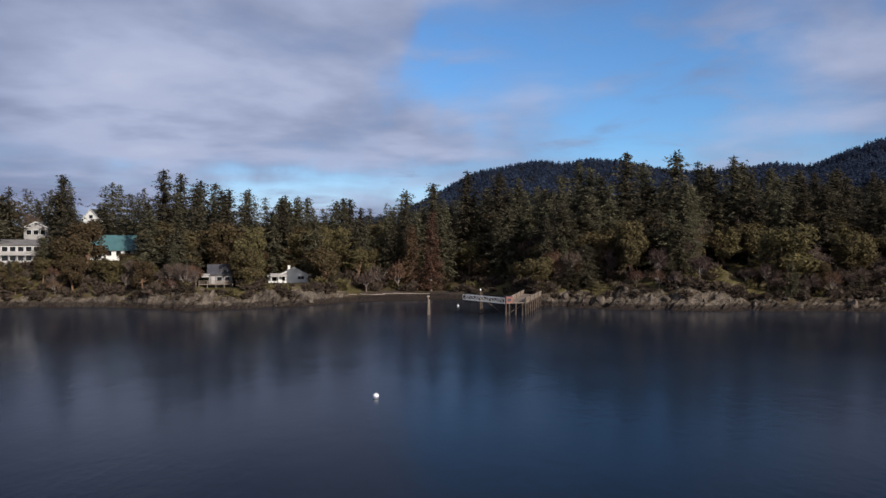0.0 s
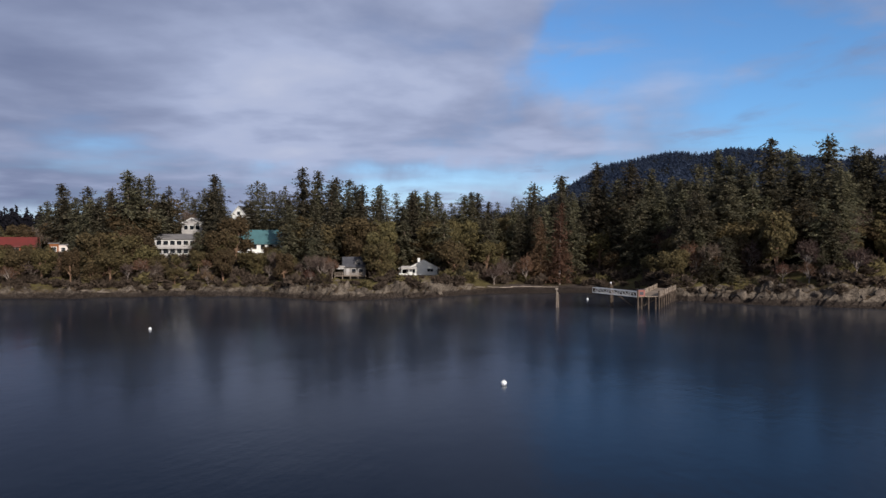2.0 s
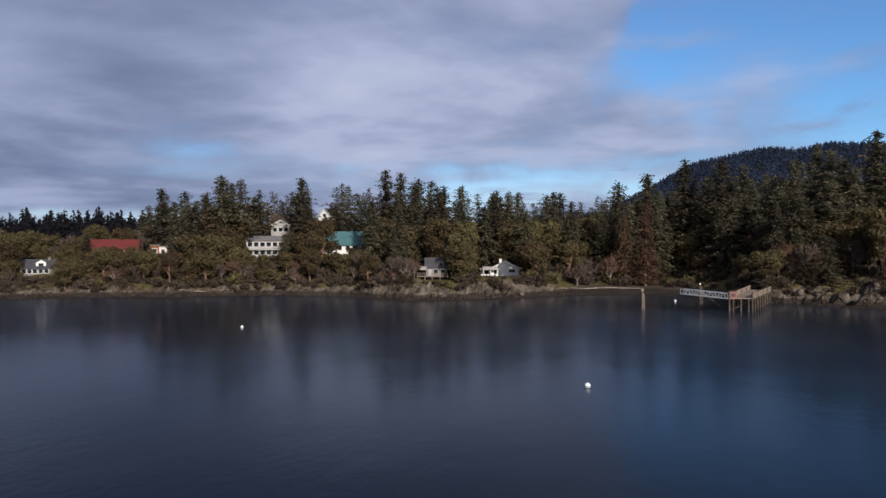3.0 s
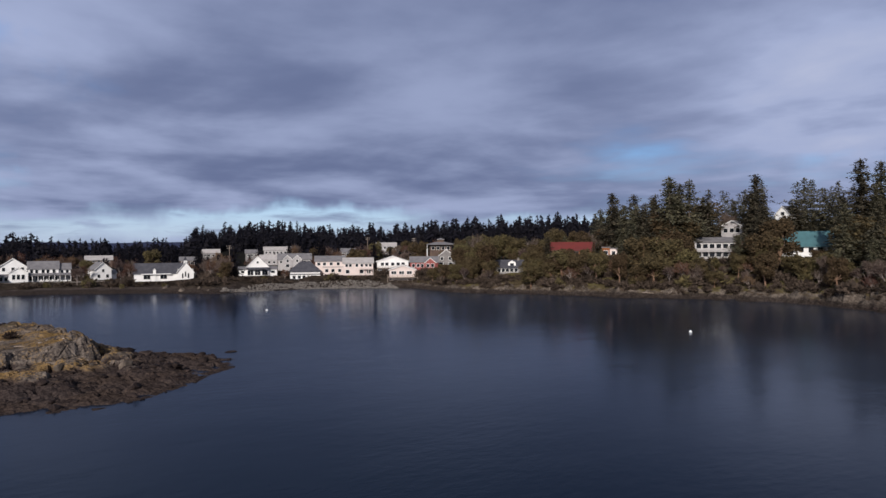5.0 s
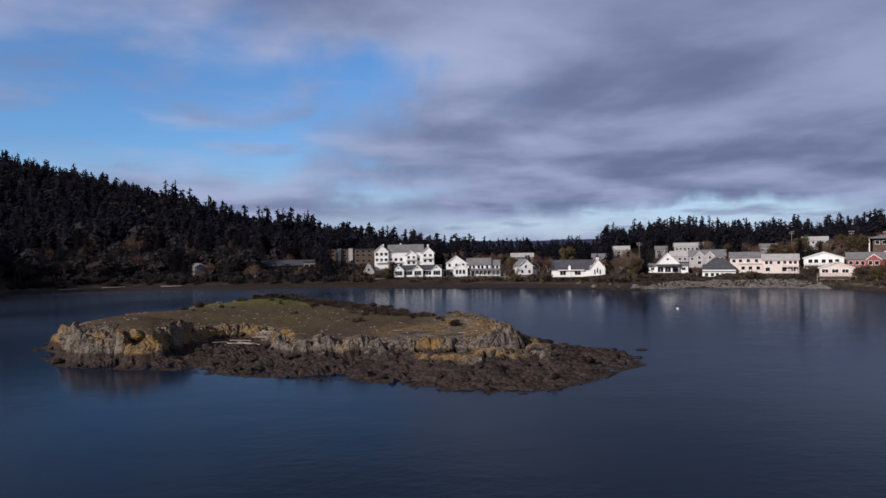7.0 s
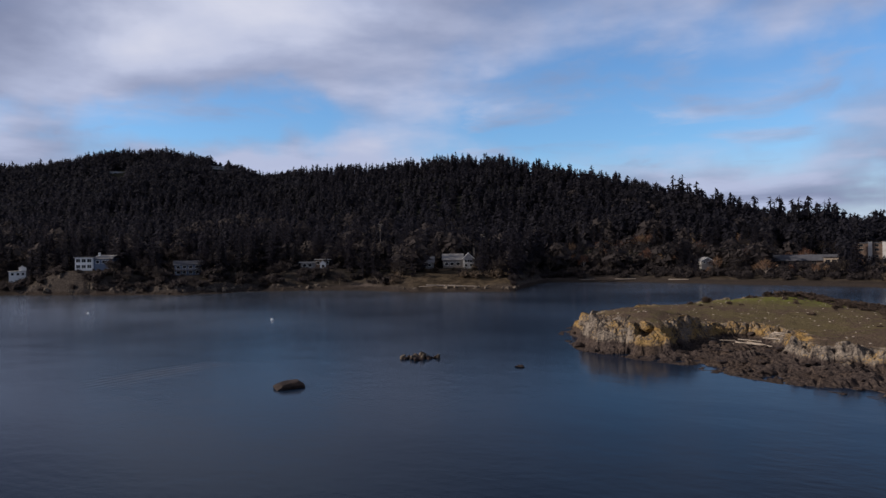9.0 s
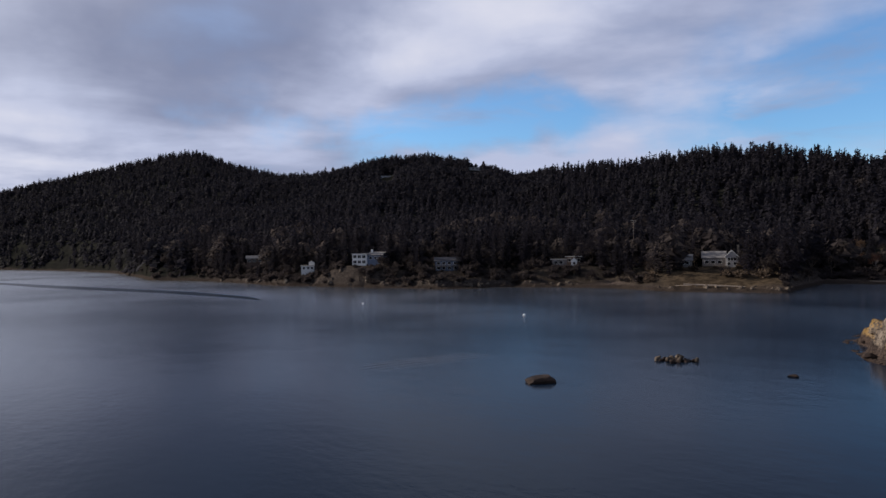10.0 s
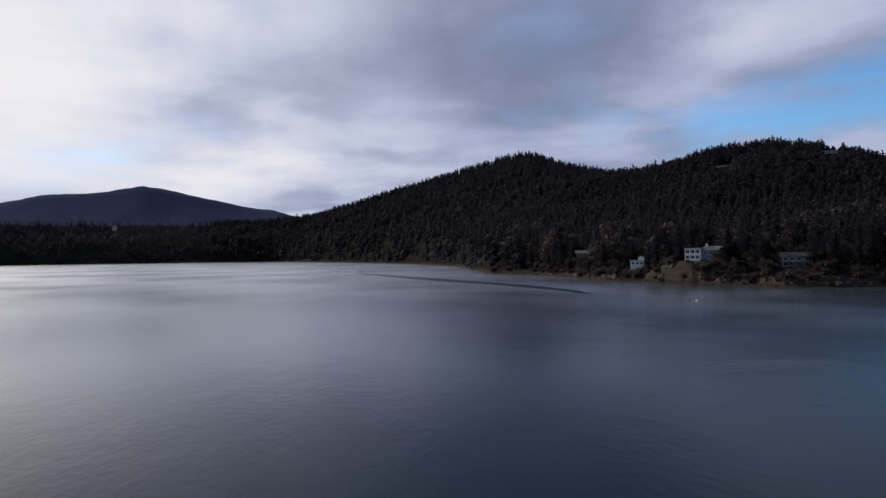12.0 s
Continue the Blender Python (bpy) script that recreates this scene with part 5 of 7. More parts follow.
def conifer_meshes(seed, tall=24.0, wide=4.0, bare=0.12, ragged=0.12, step=0.029, tuft=0.72, leaf="fir", bark="bark", thin=1.0):
    """Trunk and crown of a fir: whorls of drooping boughs hung with small tufts, uneven all round."""
    rnd = random.Random(seed)
    V, F = [], []
    z = tall * bare
    bend = (rnd.uniform(-0.035, 0.035), rnd.uniform(-0.035, 0.035))
    stem = lambda h: Vector((bend[0] * h * h / tall, bend[1] * h * h / tall, h))
    phase, blunt = rnd.uniform(0, 6.28), rnd.uniform(0.50, 0.85)
    while z < tall * 0.985:
        u = (z / tall - bare) / (1 - bare)
        prof = (1 - u) ** blunt * (0.60 + 0.40 * min(1, u * 4.0 + 0.1)) * rnd.uniform(0.55, 1.2)
        first = rnd.uniform(0, 6.28)
        n = 5 + int(2.5 * (1 - u) + rnd.random())
        for k in range(n):
            if rnd.random() < ragged:
                continue
            a = first + 6.283 * k / n + rnd.uniform(-0.4, 0.4)
            long = wide * prof * rnd.uniform(0.5, 1.15) * (1.0 + 0.42 * math.sin(a * 2 + phase + z * 0.2) * math.sin(z * 0.5 + phase)) + 0.3
            out = Vector((math.cos(a), math.sin(a), 0))
            rise = -0.26 + 0.70 * u + rnd.uniform(-0.18, 0.18)
            m = max(3, int(long * 3.0 / tuft ** 1.5))
            base = stem(z)
            for j in range(m):
                t = (j + 0.7) / m
                p = base + out * (long * t) + Vector((0, 0, long * (rise * t - 0.16 * t * t)))
                p += Vector((rnd.gauss(0, 0.28), rnd.gauss(0, 0.28), rnd.gauss(-0.05, 0.26)))
                turn = a + rnd.uniform(-1.2, 1.2)
                along = Vector((math.cos(turn), math.sin(turn), rnd.uniform(-0.7, 0.35)))
                side = Vector((-math.sin(turn), math.cos(turn), rnd.uniform(-0.8, 0.8)))
                size = tuft * rnd.uniform(0.75, 1.35) * (1.0 - 0.22 * u)
                spray(V, F, p, along, side, 1.30 * size, 0.78 * size * thin)
        z += tall * step * rnd.uniform(0.7, 1.3) * (1.0 - 0.45 * u)
    for k in range(7):
        a = k * 1.1
        spray(V, F, stem(tall * (0.95 + 0.008 * k)), Vector((0.45 * math.cos(a), 0.45 * math.sin(a), 1)), Vector((-math.sin(a), math.cos(a), 0)), 0.9, 0.36 * thin)
    crown = mesh_of("crown", V, F, M[leaf])
    V, F = [], []
    steps = 6
    for k in range(steps):
        z0, z1 = tall * 0.96 * k / steps - (0.8 if k == 0 else 0), tall * 0.96 * (k + 1) / steps
        r = lambda h: max(0.03, 0.36 * (1 - h / tall) + 0.03)
        tube(V, F, tuple(stem(z0)), tuple(stem(z1)), r(max(z0, 0)), r(z1), 7)
    for k in range(14 if bare > 0.2 else 0):
        z = tall * rnd.uniform(0.12, bare)
        a = rnd.uniform(0, 6.28)
        tube(V, F, tuple(stem(z)), tuple(stem(z + 0.2) + Vector((1.4 * math.cos(a), 1.4 * math.sin(a), 0))), 0.05, 0.02, 3)
    return mesh_of("trunk", V, F, M[bark]), crown


def broadleaf_meshes(seed, tall=11.0, wide=5.0, leaf="leaf", bark="madrone_bark", lobes=15, tufts=230):
    rnd = random.Random(seed)
    V, F, C, G = [], [], [], []
    fork = tall * rnd.uniform(0.20, 0.32)
    top = Vector((rnd.uniform(-0.6, 0.6), rnd.uniform(-0.6, 0.6), fork))
    tube(V, F, (0, 0, -0.8), tuple(top), 0.34, 0.24, 7)
    for k in range(lobes):
        a = 6.283 * k / lobes * 2.4 + rnd.uniform(-0.5, 0.5)
        hgt = tall * rnd.uniform(0.30, 0.86)
        reach = wide * rnd.uniform(0.2, 0.78) * (1.15 - 0.45 * (hgt / tall))
        c = Vector((reach * math.cos(a), reach * math.sin(a), hgt))
        bend = top.lerp(c, 0.5) + Vector((rnd.uniform(-0.5, 0.5), rnd.uniform(-0.5, 0.5), -0.3))
        tube(V, F, tuple(top), tuple(bend), 0.15, 0.10, 5)
        tube(V, F, tuple(bend), tuple(c), 0.10, 0.04, 4)
        rx, rz = wide * rnd.uniform(0.28, 0.48), tall * rnd.uniform(0.10, 0.19)
        for j in range(tufts):
            d = Vector((rnd.gauss(0, 1), rnd.gauss(0, 1), rnd.gauss(0.25, 1))).normalized()
            f = rnd.uniform(0.62, 1.08)
            p = c + Vector((d.x * rx * f, d.y * rx * f, d.z * rz * f))
            along = Vector((rnd.gauss(0, 1), rnd.gauss(0, 1), rnd.gauss(-0.2, 0.6))).normalized()
            side = along.cross(d).normalized()
            s = rnd.uniform(0.5, 1.0)
            spray(C, G, p, along, side, 0.74 * s, 0.54 * s)
    return mesh_of("trunk", V, F, M[bark]), mesh_of("crown", C, G, M[leaf])


def bare_meshes(seed, tall=12.0, wide=4.5, twig="twigs", bark="pale_bark"):
    rnd = random.Random(seed)
    V, F, C, G = [], [], [], []

    def grow(p, way, long, r, level):
        q = p + way * long
        tube(V, F, tuple(p), tuple(q), r, r * 0.62, 5 if level < 2 else 3)
        if level == 3:
            for _ in range(9):
                d = (way + Vector((rnd.gauss(0, 0.6), rnd.gauss(0, 0.6), rnd.gauss(0.1, 0.5)))).normalized()
                s = d.cross(Vector((rnd.random(), rnd.random(), 0.3))).normalized()
                spray(C, G, q + d * 0.45 * rnd.random(), d, s, rnd.uniform(1.0, 2.1), 0.12)
                spray(C, G, p.lerp(q, rnd.random()) + d * 0.4, d, s, rnd.uniform(0.8, 1.7), 0.11)
            return
        n = 3 if level else 5
        for k in range(n):
            a = 6.283 * k / n + rnd.uniform(-0.6, 0.6)
            tilt = rnd.uniform(0.35, 0.85)
            across = way.orthogonal().normalized()
            across.rotate(Matrix.Rotation(a, 3, way))
            d = (way * math.cos(tilt) + across * math.sin(tilt) * wide / 4.5 + Vector((0, 0, 0.12))).normalized()
            grow(p.lerp(q, rnd.uniform(0.55, 1.0)), d, long * rnd.uniform(0.55, 0.8), r * 0.58, level + 1)
        grow(q, (way + Vector((rnd.gauss(0, 0.15), rnd.gauss(0, 0.15), 0.1))).normalized(), long * 0.75, r * 0.62, level + 1)
    grow(Vector((0, 0, -0.5)), Vector((rnd.gauss(0, 0.05), rnd.gauss(0, 0.05), 1)).normalized(), tall * 0.30, tall * 0.018, 0)
    return mesh_of("trunk", V, F, M[bark]), mesh_of("crown", C, G, M[twig])


def shrub_mesh(seed, mat="scrub"):
    rnd = random.Random(seed)
    C, G = [], []
    for _ in range(5):
        c = Vector((rnd.uniform(-0.8, 0.8), rnd.uniform(-0.8, 0.8), rnd.uniform(0.3, 0.9)))
        for _ in range(36):
            d = Vector((rnd.gauss(0, 1), rnd.gauss(0, 1), rnd.gauss(0.3, 1))).normalized()
            p = c + d * rnd.uniform(0.35, 0.85)
            along = (d + Vector((rnd.gauss(0, 0.5), rnd.gauss(0, 0.5), 0.5))).normalized()
            spray(C, G, p, along, along.cross(Vector((rnd.random(), rnd.random(), 0.2))).normalized(), rnd.uniform(0.42, 0.85), rnd.uniform(0.24, 0.42))
    return mesh_of("shrub", C, G, M[mat])


KINDS = {
    "fir_tree": [conifer_meshes(s, 24, w, b, g) for s, w, b, g in ((1, 7.4, 0.05, 0.14), (2, 6.6, 0.07, 0.18), (3, 8.0, 0.04, 0.16), (4, 6.0, 0.10, 0.24), (5, 7.0, 0.06, 0.14), (6, 7.6, 0.08, 0.26))],
    "open_fir_tree": [conifer_meshes(s, 24, w, b, 0.34, 0.036) for s, w, b in ((11, 6.6, 0.26), (12, 6.0, 0.32), (13, 7.2, 0.22))],
    "madrone_tree": [broadleaf_meshes(s, 11, w) for s, w in ((21, 4.6), (22, 5.4), (23, 4.2), (24, 5.0), (25, 3.8))],
    "bare_tree": [bare_meshes(s, 12, w) for s, w in ((31, 4.5), (32, 5.5), (33, 4.0))],
    "russet_bare_tree": [bare_meshes(s, 14, w, "red_twigs", "pale_bark") for s, w in ((41, 4.5), (42, 5.0))],
    # Fir and bare tree copies with shade painted into their colour.
    "dark_fir_tree": [conifer_meshes(s, 24, w, 0.06, 0.16, 0.034, 0.9, "fir_painted_shade") for s, w in ((47, 6.6), (48, 7.4), (49, 6.0))],
    "grey_bare_tree": [bare_meshes(s, 12, w, "twigs_painted_shade", "bark") for s, w in ((34, 4.5), (35, 5.5))],
    "russet_larch_tree": [conifer_meshes(s, 24, w, 0.06, 0.10, 0.022, 0.62, "red_twigs", "pale_bark", 0.55) for s, w in ((45, 6.6), (46, 5.8))],
}
NATURAL = {"fir_tree": 24.0, "open_fir_tree": 24.0, "madrone_tree": 11.0, "bare_tree": 12.0, "russet_bare_tree": 14.0, "russet_larch_tree": 24.0, "dark_fir_tree": 24.0, "grey_bare_tree": 12.0}
WORDS = {
    "fir_tree": ("dark green fir tree with drooping boughs", "woods on the shore"),
    "open_fir_tree": ("tall open fir tree with a bare lower trunk", "woods on the shore"),
    "madrone_tree": ("broad olive-green evergreen tree with reddish limbs", "broadleaf trees on the shore"),
    "bare_tree": ("leafless grey winter tree with fine twigs", "bare trees"),
    "russet_bare_tree": ("leafless russet-brown winter tree above the bank", "bare trees"),
    "dark_fir_tree": ("fir tree with shade painted into its blackish-green needles", "firs on the western shore"),
    "grey_bare_tree": ("leafless tree with shade painted into its grey-brown twigs", "bare trees"),
    "russet_larch_tree": ("tall pointed russet tree, bare in winter, above the beach", "bare trees"),
}
# bearing and elevation in degrees of the tree line over the near shore
TREELINE = table("""
-60 5
-33 5.2
-29 5.6
-26 5.6
-23.1 6.1
-21.7 6.9
-19.1 6.6
-17.7 7.2
-15.1 6.5
-13.6 7.3
-10.1 6.9
-6 5.5
-3.7 6.2
-1 6.3
1.8 5.2
3.9 4.7
6.9 4.1
9.7 4.2
12.1 4.2
13.7 4.5
16.8 4.9
19.3 5.4
22.6 5.9
25.4 5.6
27.3 5.8
29.5 5.7
31.6 5.2
33.3 4.2
35.7 5.2
37.1 3.9
39.6 4.3
41 4.5
42 2.2
47 1.9
52 1.3
60 0.9
66 0.9
72 0.7
75 0.2
82 0.0
95 1.4
110 4
125 6
300 5
""")
PLANTED = []


def plant(kind, b, r, tall, spread=1.0, rnd=random, squash=True):
    """Stands a tree of a kind at a bearing and range, no taller than the tree line and the houses' outlook allow."""
    x, y = at(b, r)
    z = float(land(x, y))
    if squash:
        tall = min(tall, 15.6 + r * math.tan(radians(float(np.interp(b, TREELINE[0], TREELINE[1])))) - z)
    wide = 0.22 * tall if "fir" in kind or "larch" in kind else 0.36 * tall
    for cb, half, cr, low in CLEAR:
        if abs(b - cb) < half * 0.85 + math.degrees(wide * 0.30 / r):
            if r < cr + 1:
                tall = min(tall, 15.6 - (15.6 - low) * r / cr - z)
            elif r < cr + 10:
                return None
    if tall < 3.0:
        return None
    for px, py in PLANTED:
        if (px - x) ** 2 + (py - y) ** 2 < 4.0:
            return None
    PLANTED.append((x, y))
    trunk, crown = rnd.choice(KINDS[kind])
    s = tall / NATURAL[kind]
    label, group = WORDS[kind]
    ob = empty(kind, Matrix.Translation((x, y, z)) @ Matrix.Rotation(rnd.uniform(0, 6.28), 4, "Z") @ Matrix.Diagonal((s * spread, s * spread, s, 1)), label, "tree", group)
    child("trunk", trunk, ob)
    child("crown", crown, ob)
    return ob


def shore_range(b):
    return float(np.interp(b, SHORE[0], SHORE[1]))


def build_woods():
    rnd = random.Random(7)
    # tall firs that make the tree line
    for b, r, e in ((30.9, 262, 5.1), (29.6, 275, 5.4), (27.4, 280, 5.6), (22.7, 262, 6.1), (21.6, 270, 5.9), (20.3, 262, 5.4), (19.2, 266, 5.2), (4.0, 262, 4.9), (1.7, 258, 5.4), (-1.1, 262, 6.5), (-3.6, 256, 6.3), (-5.2, 262, 5.9),
                    (-10.1, 262, 7.1), (-11.2, 258, 6.6), (-13.6, 248, 7.7), (-15.4, 262, 6.9), (-17.6, 252, 7.6), (-19.3, 262, 6.8), (-20.2, 258, 6.5), (-21.7, 255, 7.1), (-22.6, 262, 6.6), (-24.2, 262, 6.1), (-26.2, 270, 5.9), (-28.6, 262, 5.8), (-30.8, 262, 5.5)):
        z = float(land(*at(b, r)))
        plant("fir_tree", b, r, 15.6 + r * math.tan(radians(e)) - z, 1.05, rnd, False)
    for b, r, e in ((41.0, 262, 4.75), (39.7, 258, 4.5), (38.4, 262, 4.2), (35.7, 258, 5.5), (34.3, 262, 5.25), (33.0, 272, 4.4), (36.8, 270, 4.2), (25.5, 268, 5.2), (14.0, 255, 4.1), (16.8, 258, 4.6), (12.8, 262, 3.9)):
        z = float(land(*at(b, r)))
        plant("open_fir_tree", b, r, 15.6 + r * math.tan(radians(e)) - z, 1.1, rnd, False)
    # shore-side broadleaf and bare trees
    for kind, b, s, tall, spread in (("madrone_tree", 16.7, 18, 11.5, 1.0), ("madrone_tree", 10.7, 14, 13.5, 1.0), ("madrone_tree", 38.2, 20, 15, 1.1), ("madrone_tree", 37.0, 14, 12, 1.1), ("madrone_tree", 36.0, 20, 14, 1.0), ("madrone_tree", 39.6, 14, 11, 0.9),
                                     ("madrone_tree", 28.9, 12, 10, 1.0), ("madrone_tree", 24.2, 10, 9, 1.0), ("russet_larch_tree", 1.9, 16, 27, 1.0), ("russet_larch_tree", 3.4, 21, 22, 1.0), ("russet_bare_tree", 4.6, 18, 12, 0.9), ("madrone_tree", -25.4, 20, 17, 1.25), ("madrone_tree", -14.2, 20, 17, 0.85),
                                     ("bare_tree", -9.4, 22, 13, 0.9), ("bare_tree", -12.4, 24, 12, 0.9), ("bare_tree", -16.2, 14, 13, 0.8), ("bare_tree", -20.2, 52, 18, 1.0), ("bare_tree", -22.6, 56, 18, 1.0), ("bare_tree", -24.0, 50, 16, 1.0), ("bare_tree", -8.0, 50, 20, 0.9), ("fir_tree", -10.9, 14, 13, 1.5),
                                     ("fir_tree", -9.8, 22, 15, 1.3), ("bare_tree", 11.8, 10, 7, 1.2), ("bare_tree", 7.2, 14, 9, 1.0), ("bare_tree", 6.0, 18, 11, 0.9), ("bare_tree", -26.6, 12, 8, 1.2), ("bare_tree", -29.5, 14, 9, 1.2), ("bare_tree", -31.5, 16, 10, 1.2),
                                     ("madrone_tree", 50.4, 30, 13, 1.0), ("madrone_tree", 51.6, 22, 9, 1.1), ("madrone_tree", 49.0, 40, 12, 1.0), ("madrone_tree", 46.2, 24, 9, 1.1), ("madrone_tree", 44.9, 16, 8, 1.0), ("bare_tree", 51.0, 44, 19, 0.7), ("madrone_tree", 52.6, 28, 10, 1.0),
                                     ("bare_tree", 34.2, 12, 9, 1.0), ("bare_tree", 41.9, 16, 9, 0.9), ("bare_tree", 22.4, 14, 9, 1.0), ("bare_tree", 14.6, 20, 9, 1.0)):
        plant(kind, b, shore_range(b) + s, tall, spread, rnd, False)
    # low bare and russet trees along the top of the bank
    for _ in range(90):
        b = rnd.uniform(-33, 54)
        if -5.5 < b < 9 or 12.2 < b < 14.6 or 17.8 < b < 20:
            continue
        kind = rnd.choices(("russet_bare_tree", "bare_tree", "madrone_tree", "fir_tree"), (0.34, 0.26, 0.2, 0.2))[0]
        plant(kind, b, shore_range(b) + rnd.uniform(9, 24), rnd.uniform(5, 10), rnd.uniform(1.0, 1.3), rnd)
    # the wood behind
    for _ in range(470):
        b = rnd.uniform(-36, 41.5)
        s = 14 + 62 * rnd.random()
        if (-5.0 < b < 10 and s < 26) or (-34 < b < -7 and s < 20) or (-27 < b < -19.5 and s < 38) or (12 < b < 15.5 and s < 34):
            continue
        kind = rnd.choices(("fir_tree", "open_fir_tree", "madrone_tree", "bare_tree", "russet_bare_tree"), (0.47, 0.08, 0.31, 0.10, 0.04) if b < 8 else (0.38, 0.10, 0.38, 0.05, 0.09))[0]
        tall = rnd.uniform(17, 30) if "fir" in kind else rnd.uniform(10, 18)
        plant(kind, b, shore_range(b) + s, tall * (0.42 + 0.58 * min(1, s / 42)), rnd.uniform(0.95, 1.3), rnd)
    for _ in range(150):
        b = rnd.uniform(41.5, 56)
        plant(rnd.choices(("madrone_tree", "bare_tree", "fir_tree"), (0.72, 0.2, 0.08))[0], b, shore_range(b) + rnd.uniform(12, 80), rnd.uniform(6, 12.5), rnd.uniform(0.9, 1.2), rnd)
    # village gardens
    for _ in range(420):
        b = rnd.uniform(54, 118)
        s = rnd.uniform(26, 150)
        kind = rnd.choices(("bare_tree", "dark_fir_tree", "madrone_tree", "russet_bare_tree") if b < 93 else ("grey_bare_tree", "dark_fir_tree", "grey_bare_tree", "russet_bare_tree"), (0.30, 0.24, 0.06, 0.40))[0]
        plant(kind, b, shore_range(b) + s, rnd.uniform(6, 12) if "fir" not in kind else rnd.uniform(10, 17), rnd.uniform(0.9, 1.2), rnd, b < 94)
    # the head of the bay, in trees with shade painted into their colour
    for _ in range(110):
        b = rnd.uniform(94.5, 119)
        kind = rnd.choices(("grey_bare_tree", "dark_fir_tree", "russet_bare_tree"), (0.52, 0.40, 0.08))[0]
        plant(kind, b, shore_range(b) + rnd.uniform(26, 95), rnd.uniform(6, 11) if kind != "dark_fir_tree" else rnd.uniform(9, 17), rnd.uniform(0.9, 1.25), rnd, False)
    # far shore
    for _ in range(260):
        b = rnd.uniform(119, 171)
        s = rnd.uniform(11, 75)
        if 122 < b < 129.5 and s < 26:
            continue
        kind = rnd.choices(("grey_bare_tree", "dark_fir_tree"), (0.56, 0.44))[0]
        plant(kind, b, shore_range(b) + s, rnd.uniform(6, 12) if kind != "dark_fir_tree" else rnd.uniform(10, 18), rnd.uniform(0.9, 1.3), rnd, False)


def tuft_trees(rng, x, y, z, tall, wide, tufts, round_crown):
    """Many trees seen from far off, as loose tufts round a narrow core: corners of triangles, three by three."""
    n = len(x)
    u = (np.arange(tufts)[None] + rng.random((n, tufts))) / tufts
    u = 0.06 + 0.92 * u ** 1.15
    if round_crown:
        reach = np.sqrt(np.clip(1 - (2 * u - 1.05) ** 2, 0.05, 1)) * 1.1
    else:
        reach = 0.08 + 0.95 * (1 - u) ** 0.72
    lump = 0.75 + 0.5 * rng.random((n, tufts))
    a = rng.random((n, tufts)) * 6.283
    r = wide[:, None] * reach * lump * (0.35 + 0.65 * rng.random((n, tufts)) ** 0.5)
    cx, cy, cz = x[:, None] + r * np.cos(a), y[:, None] + r * np.sin(a), z[:, None] + tall[:, None] * u
    size = wide[:, None] * (0.30 + 0.55 * reach) * (0.6 + 0.6 * rng.random((n, tufts))) * (5.6 / tufts ** 0.5 if round_crown else 6.2 / (tufts + 4) ** 0.5) * 0.8
    out = np.empty((n, tufts + 2, 3, 3))
    for k, (f, g, h) in enumerate(((-0.65, 0.0, 0.55), (0.30, 0.75, -0.30), (0.30, -0.75, -0.30))):
        jx, jy, jz = (rng.normal(0, 0.28, (n, tufts)) for _ in range(3))
        out[:, :tufts, k, 0] = cx + size * (f * np.cos(a) - g * np.sin(a) + jx)
        out[:, :tufts, k, 1] = cy + size * (f * np.sin(a) + g * np.cos(a) + jy)
        out[:, :tufts, k, 2] = cz + size * (h + jz)
    spin = rng.random(n) * 6.283
    for q in range(2):
        c, d = np.cos(spin + q * 1.57) * wide * 0.38, np.sin(spin + q * 1.57) * wide * 0.38
        out[:, tufts + q, 0] = np.stack([x - c, y - d, z], -1)
        out[:, tufts + q, 1] = np.stack([x + c, y + d, z], -1)
        out[:, tufts + q, 2] = np.stack([x, y, z + tall * (0.8 if round_crown else 1.04)], -1)
    return out.reshape(-1, 3)


def wood(name, label, seed, spots, tall, wide, tufts, mat="fir_painted_shade", round_crown=False):
    rnd = random.Random(seed)
    rng = np.random.default_rng(seed)
    pts = np.array(list(spots(rnd)))
    x, y = pts[:, 0], pts[:, 1]
    z = land(x, y)
    t = tall * pts[:, 2] * rng.uniform(0.6, 1.15, len(x))
    b, r = bearing(x, y), np.hypot(x, y)
    keep = z > 1.2
    for cb, half, cr, low in CLEAR:
        near = (np.abs(b - cb) < half) & (r < cr + 14) & (r > cr * 0.9 - 60)
        keep &= ~(near & (r > cr - 2))
        t = np.where(near, np.minimum(t, 15.6 - (15.6 - low) * r / cr - z), t)
    keep &= t > 3
    x, y, z, t, r = x[keep], y[keep], z[keep], t[keep], r[keep]
    far = r > 600
    V = tuft_trees(rng, x, y, z - np.where(far, 3.0, 0.3), t + np.where(far, 2.0, 0.0), wide * t / tall * rng.uniform(0.8, 1.3, len(x)), tufts, round_crown)
    F = np.arange(len(V)).reshape(-1, 3)
    tagged(new(name, mesh_of(name, V.tolist(), F.tolist(), M[mat])), label, "woods", kind="stuff")


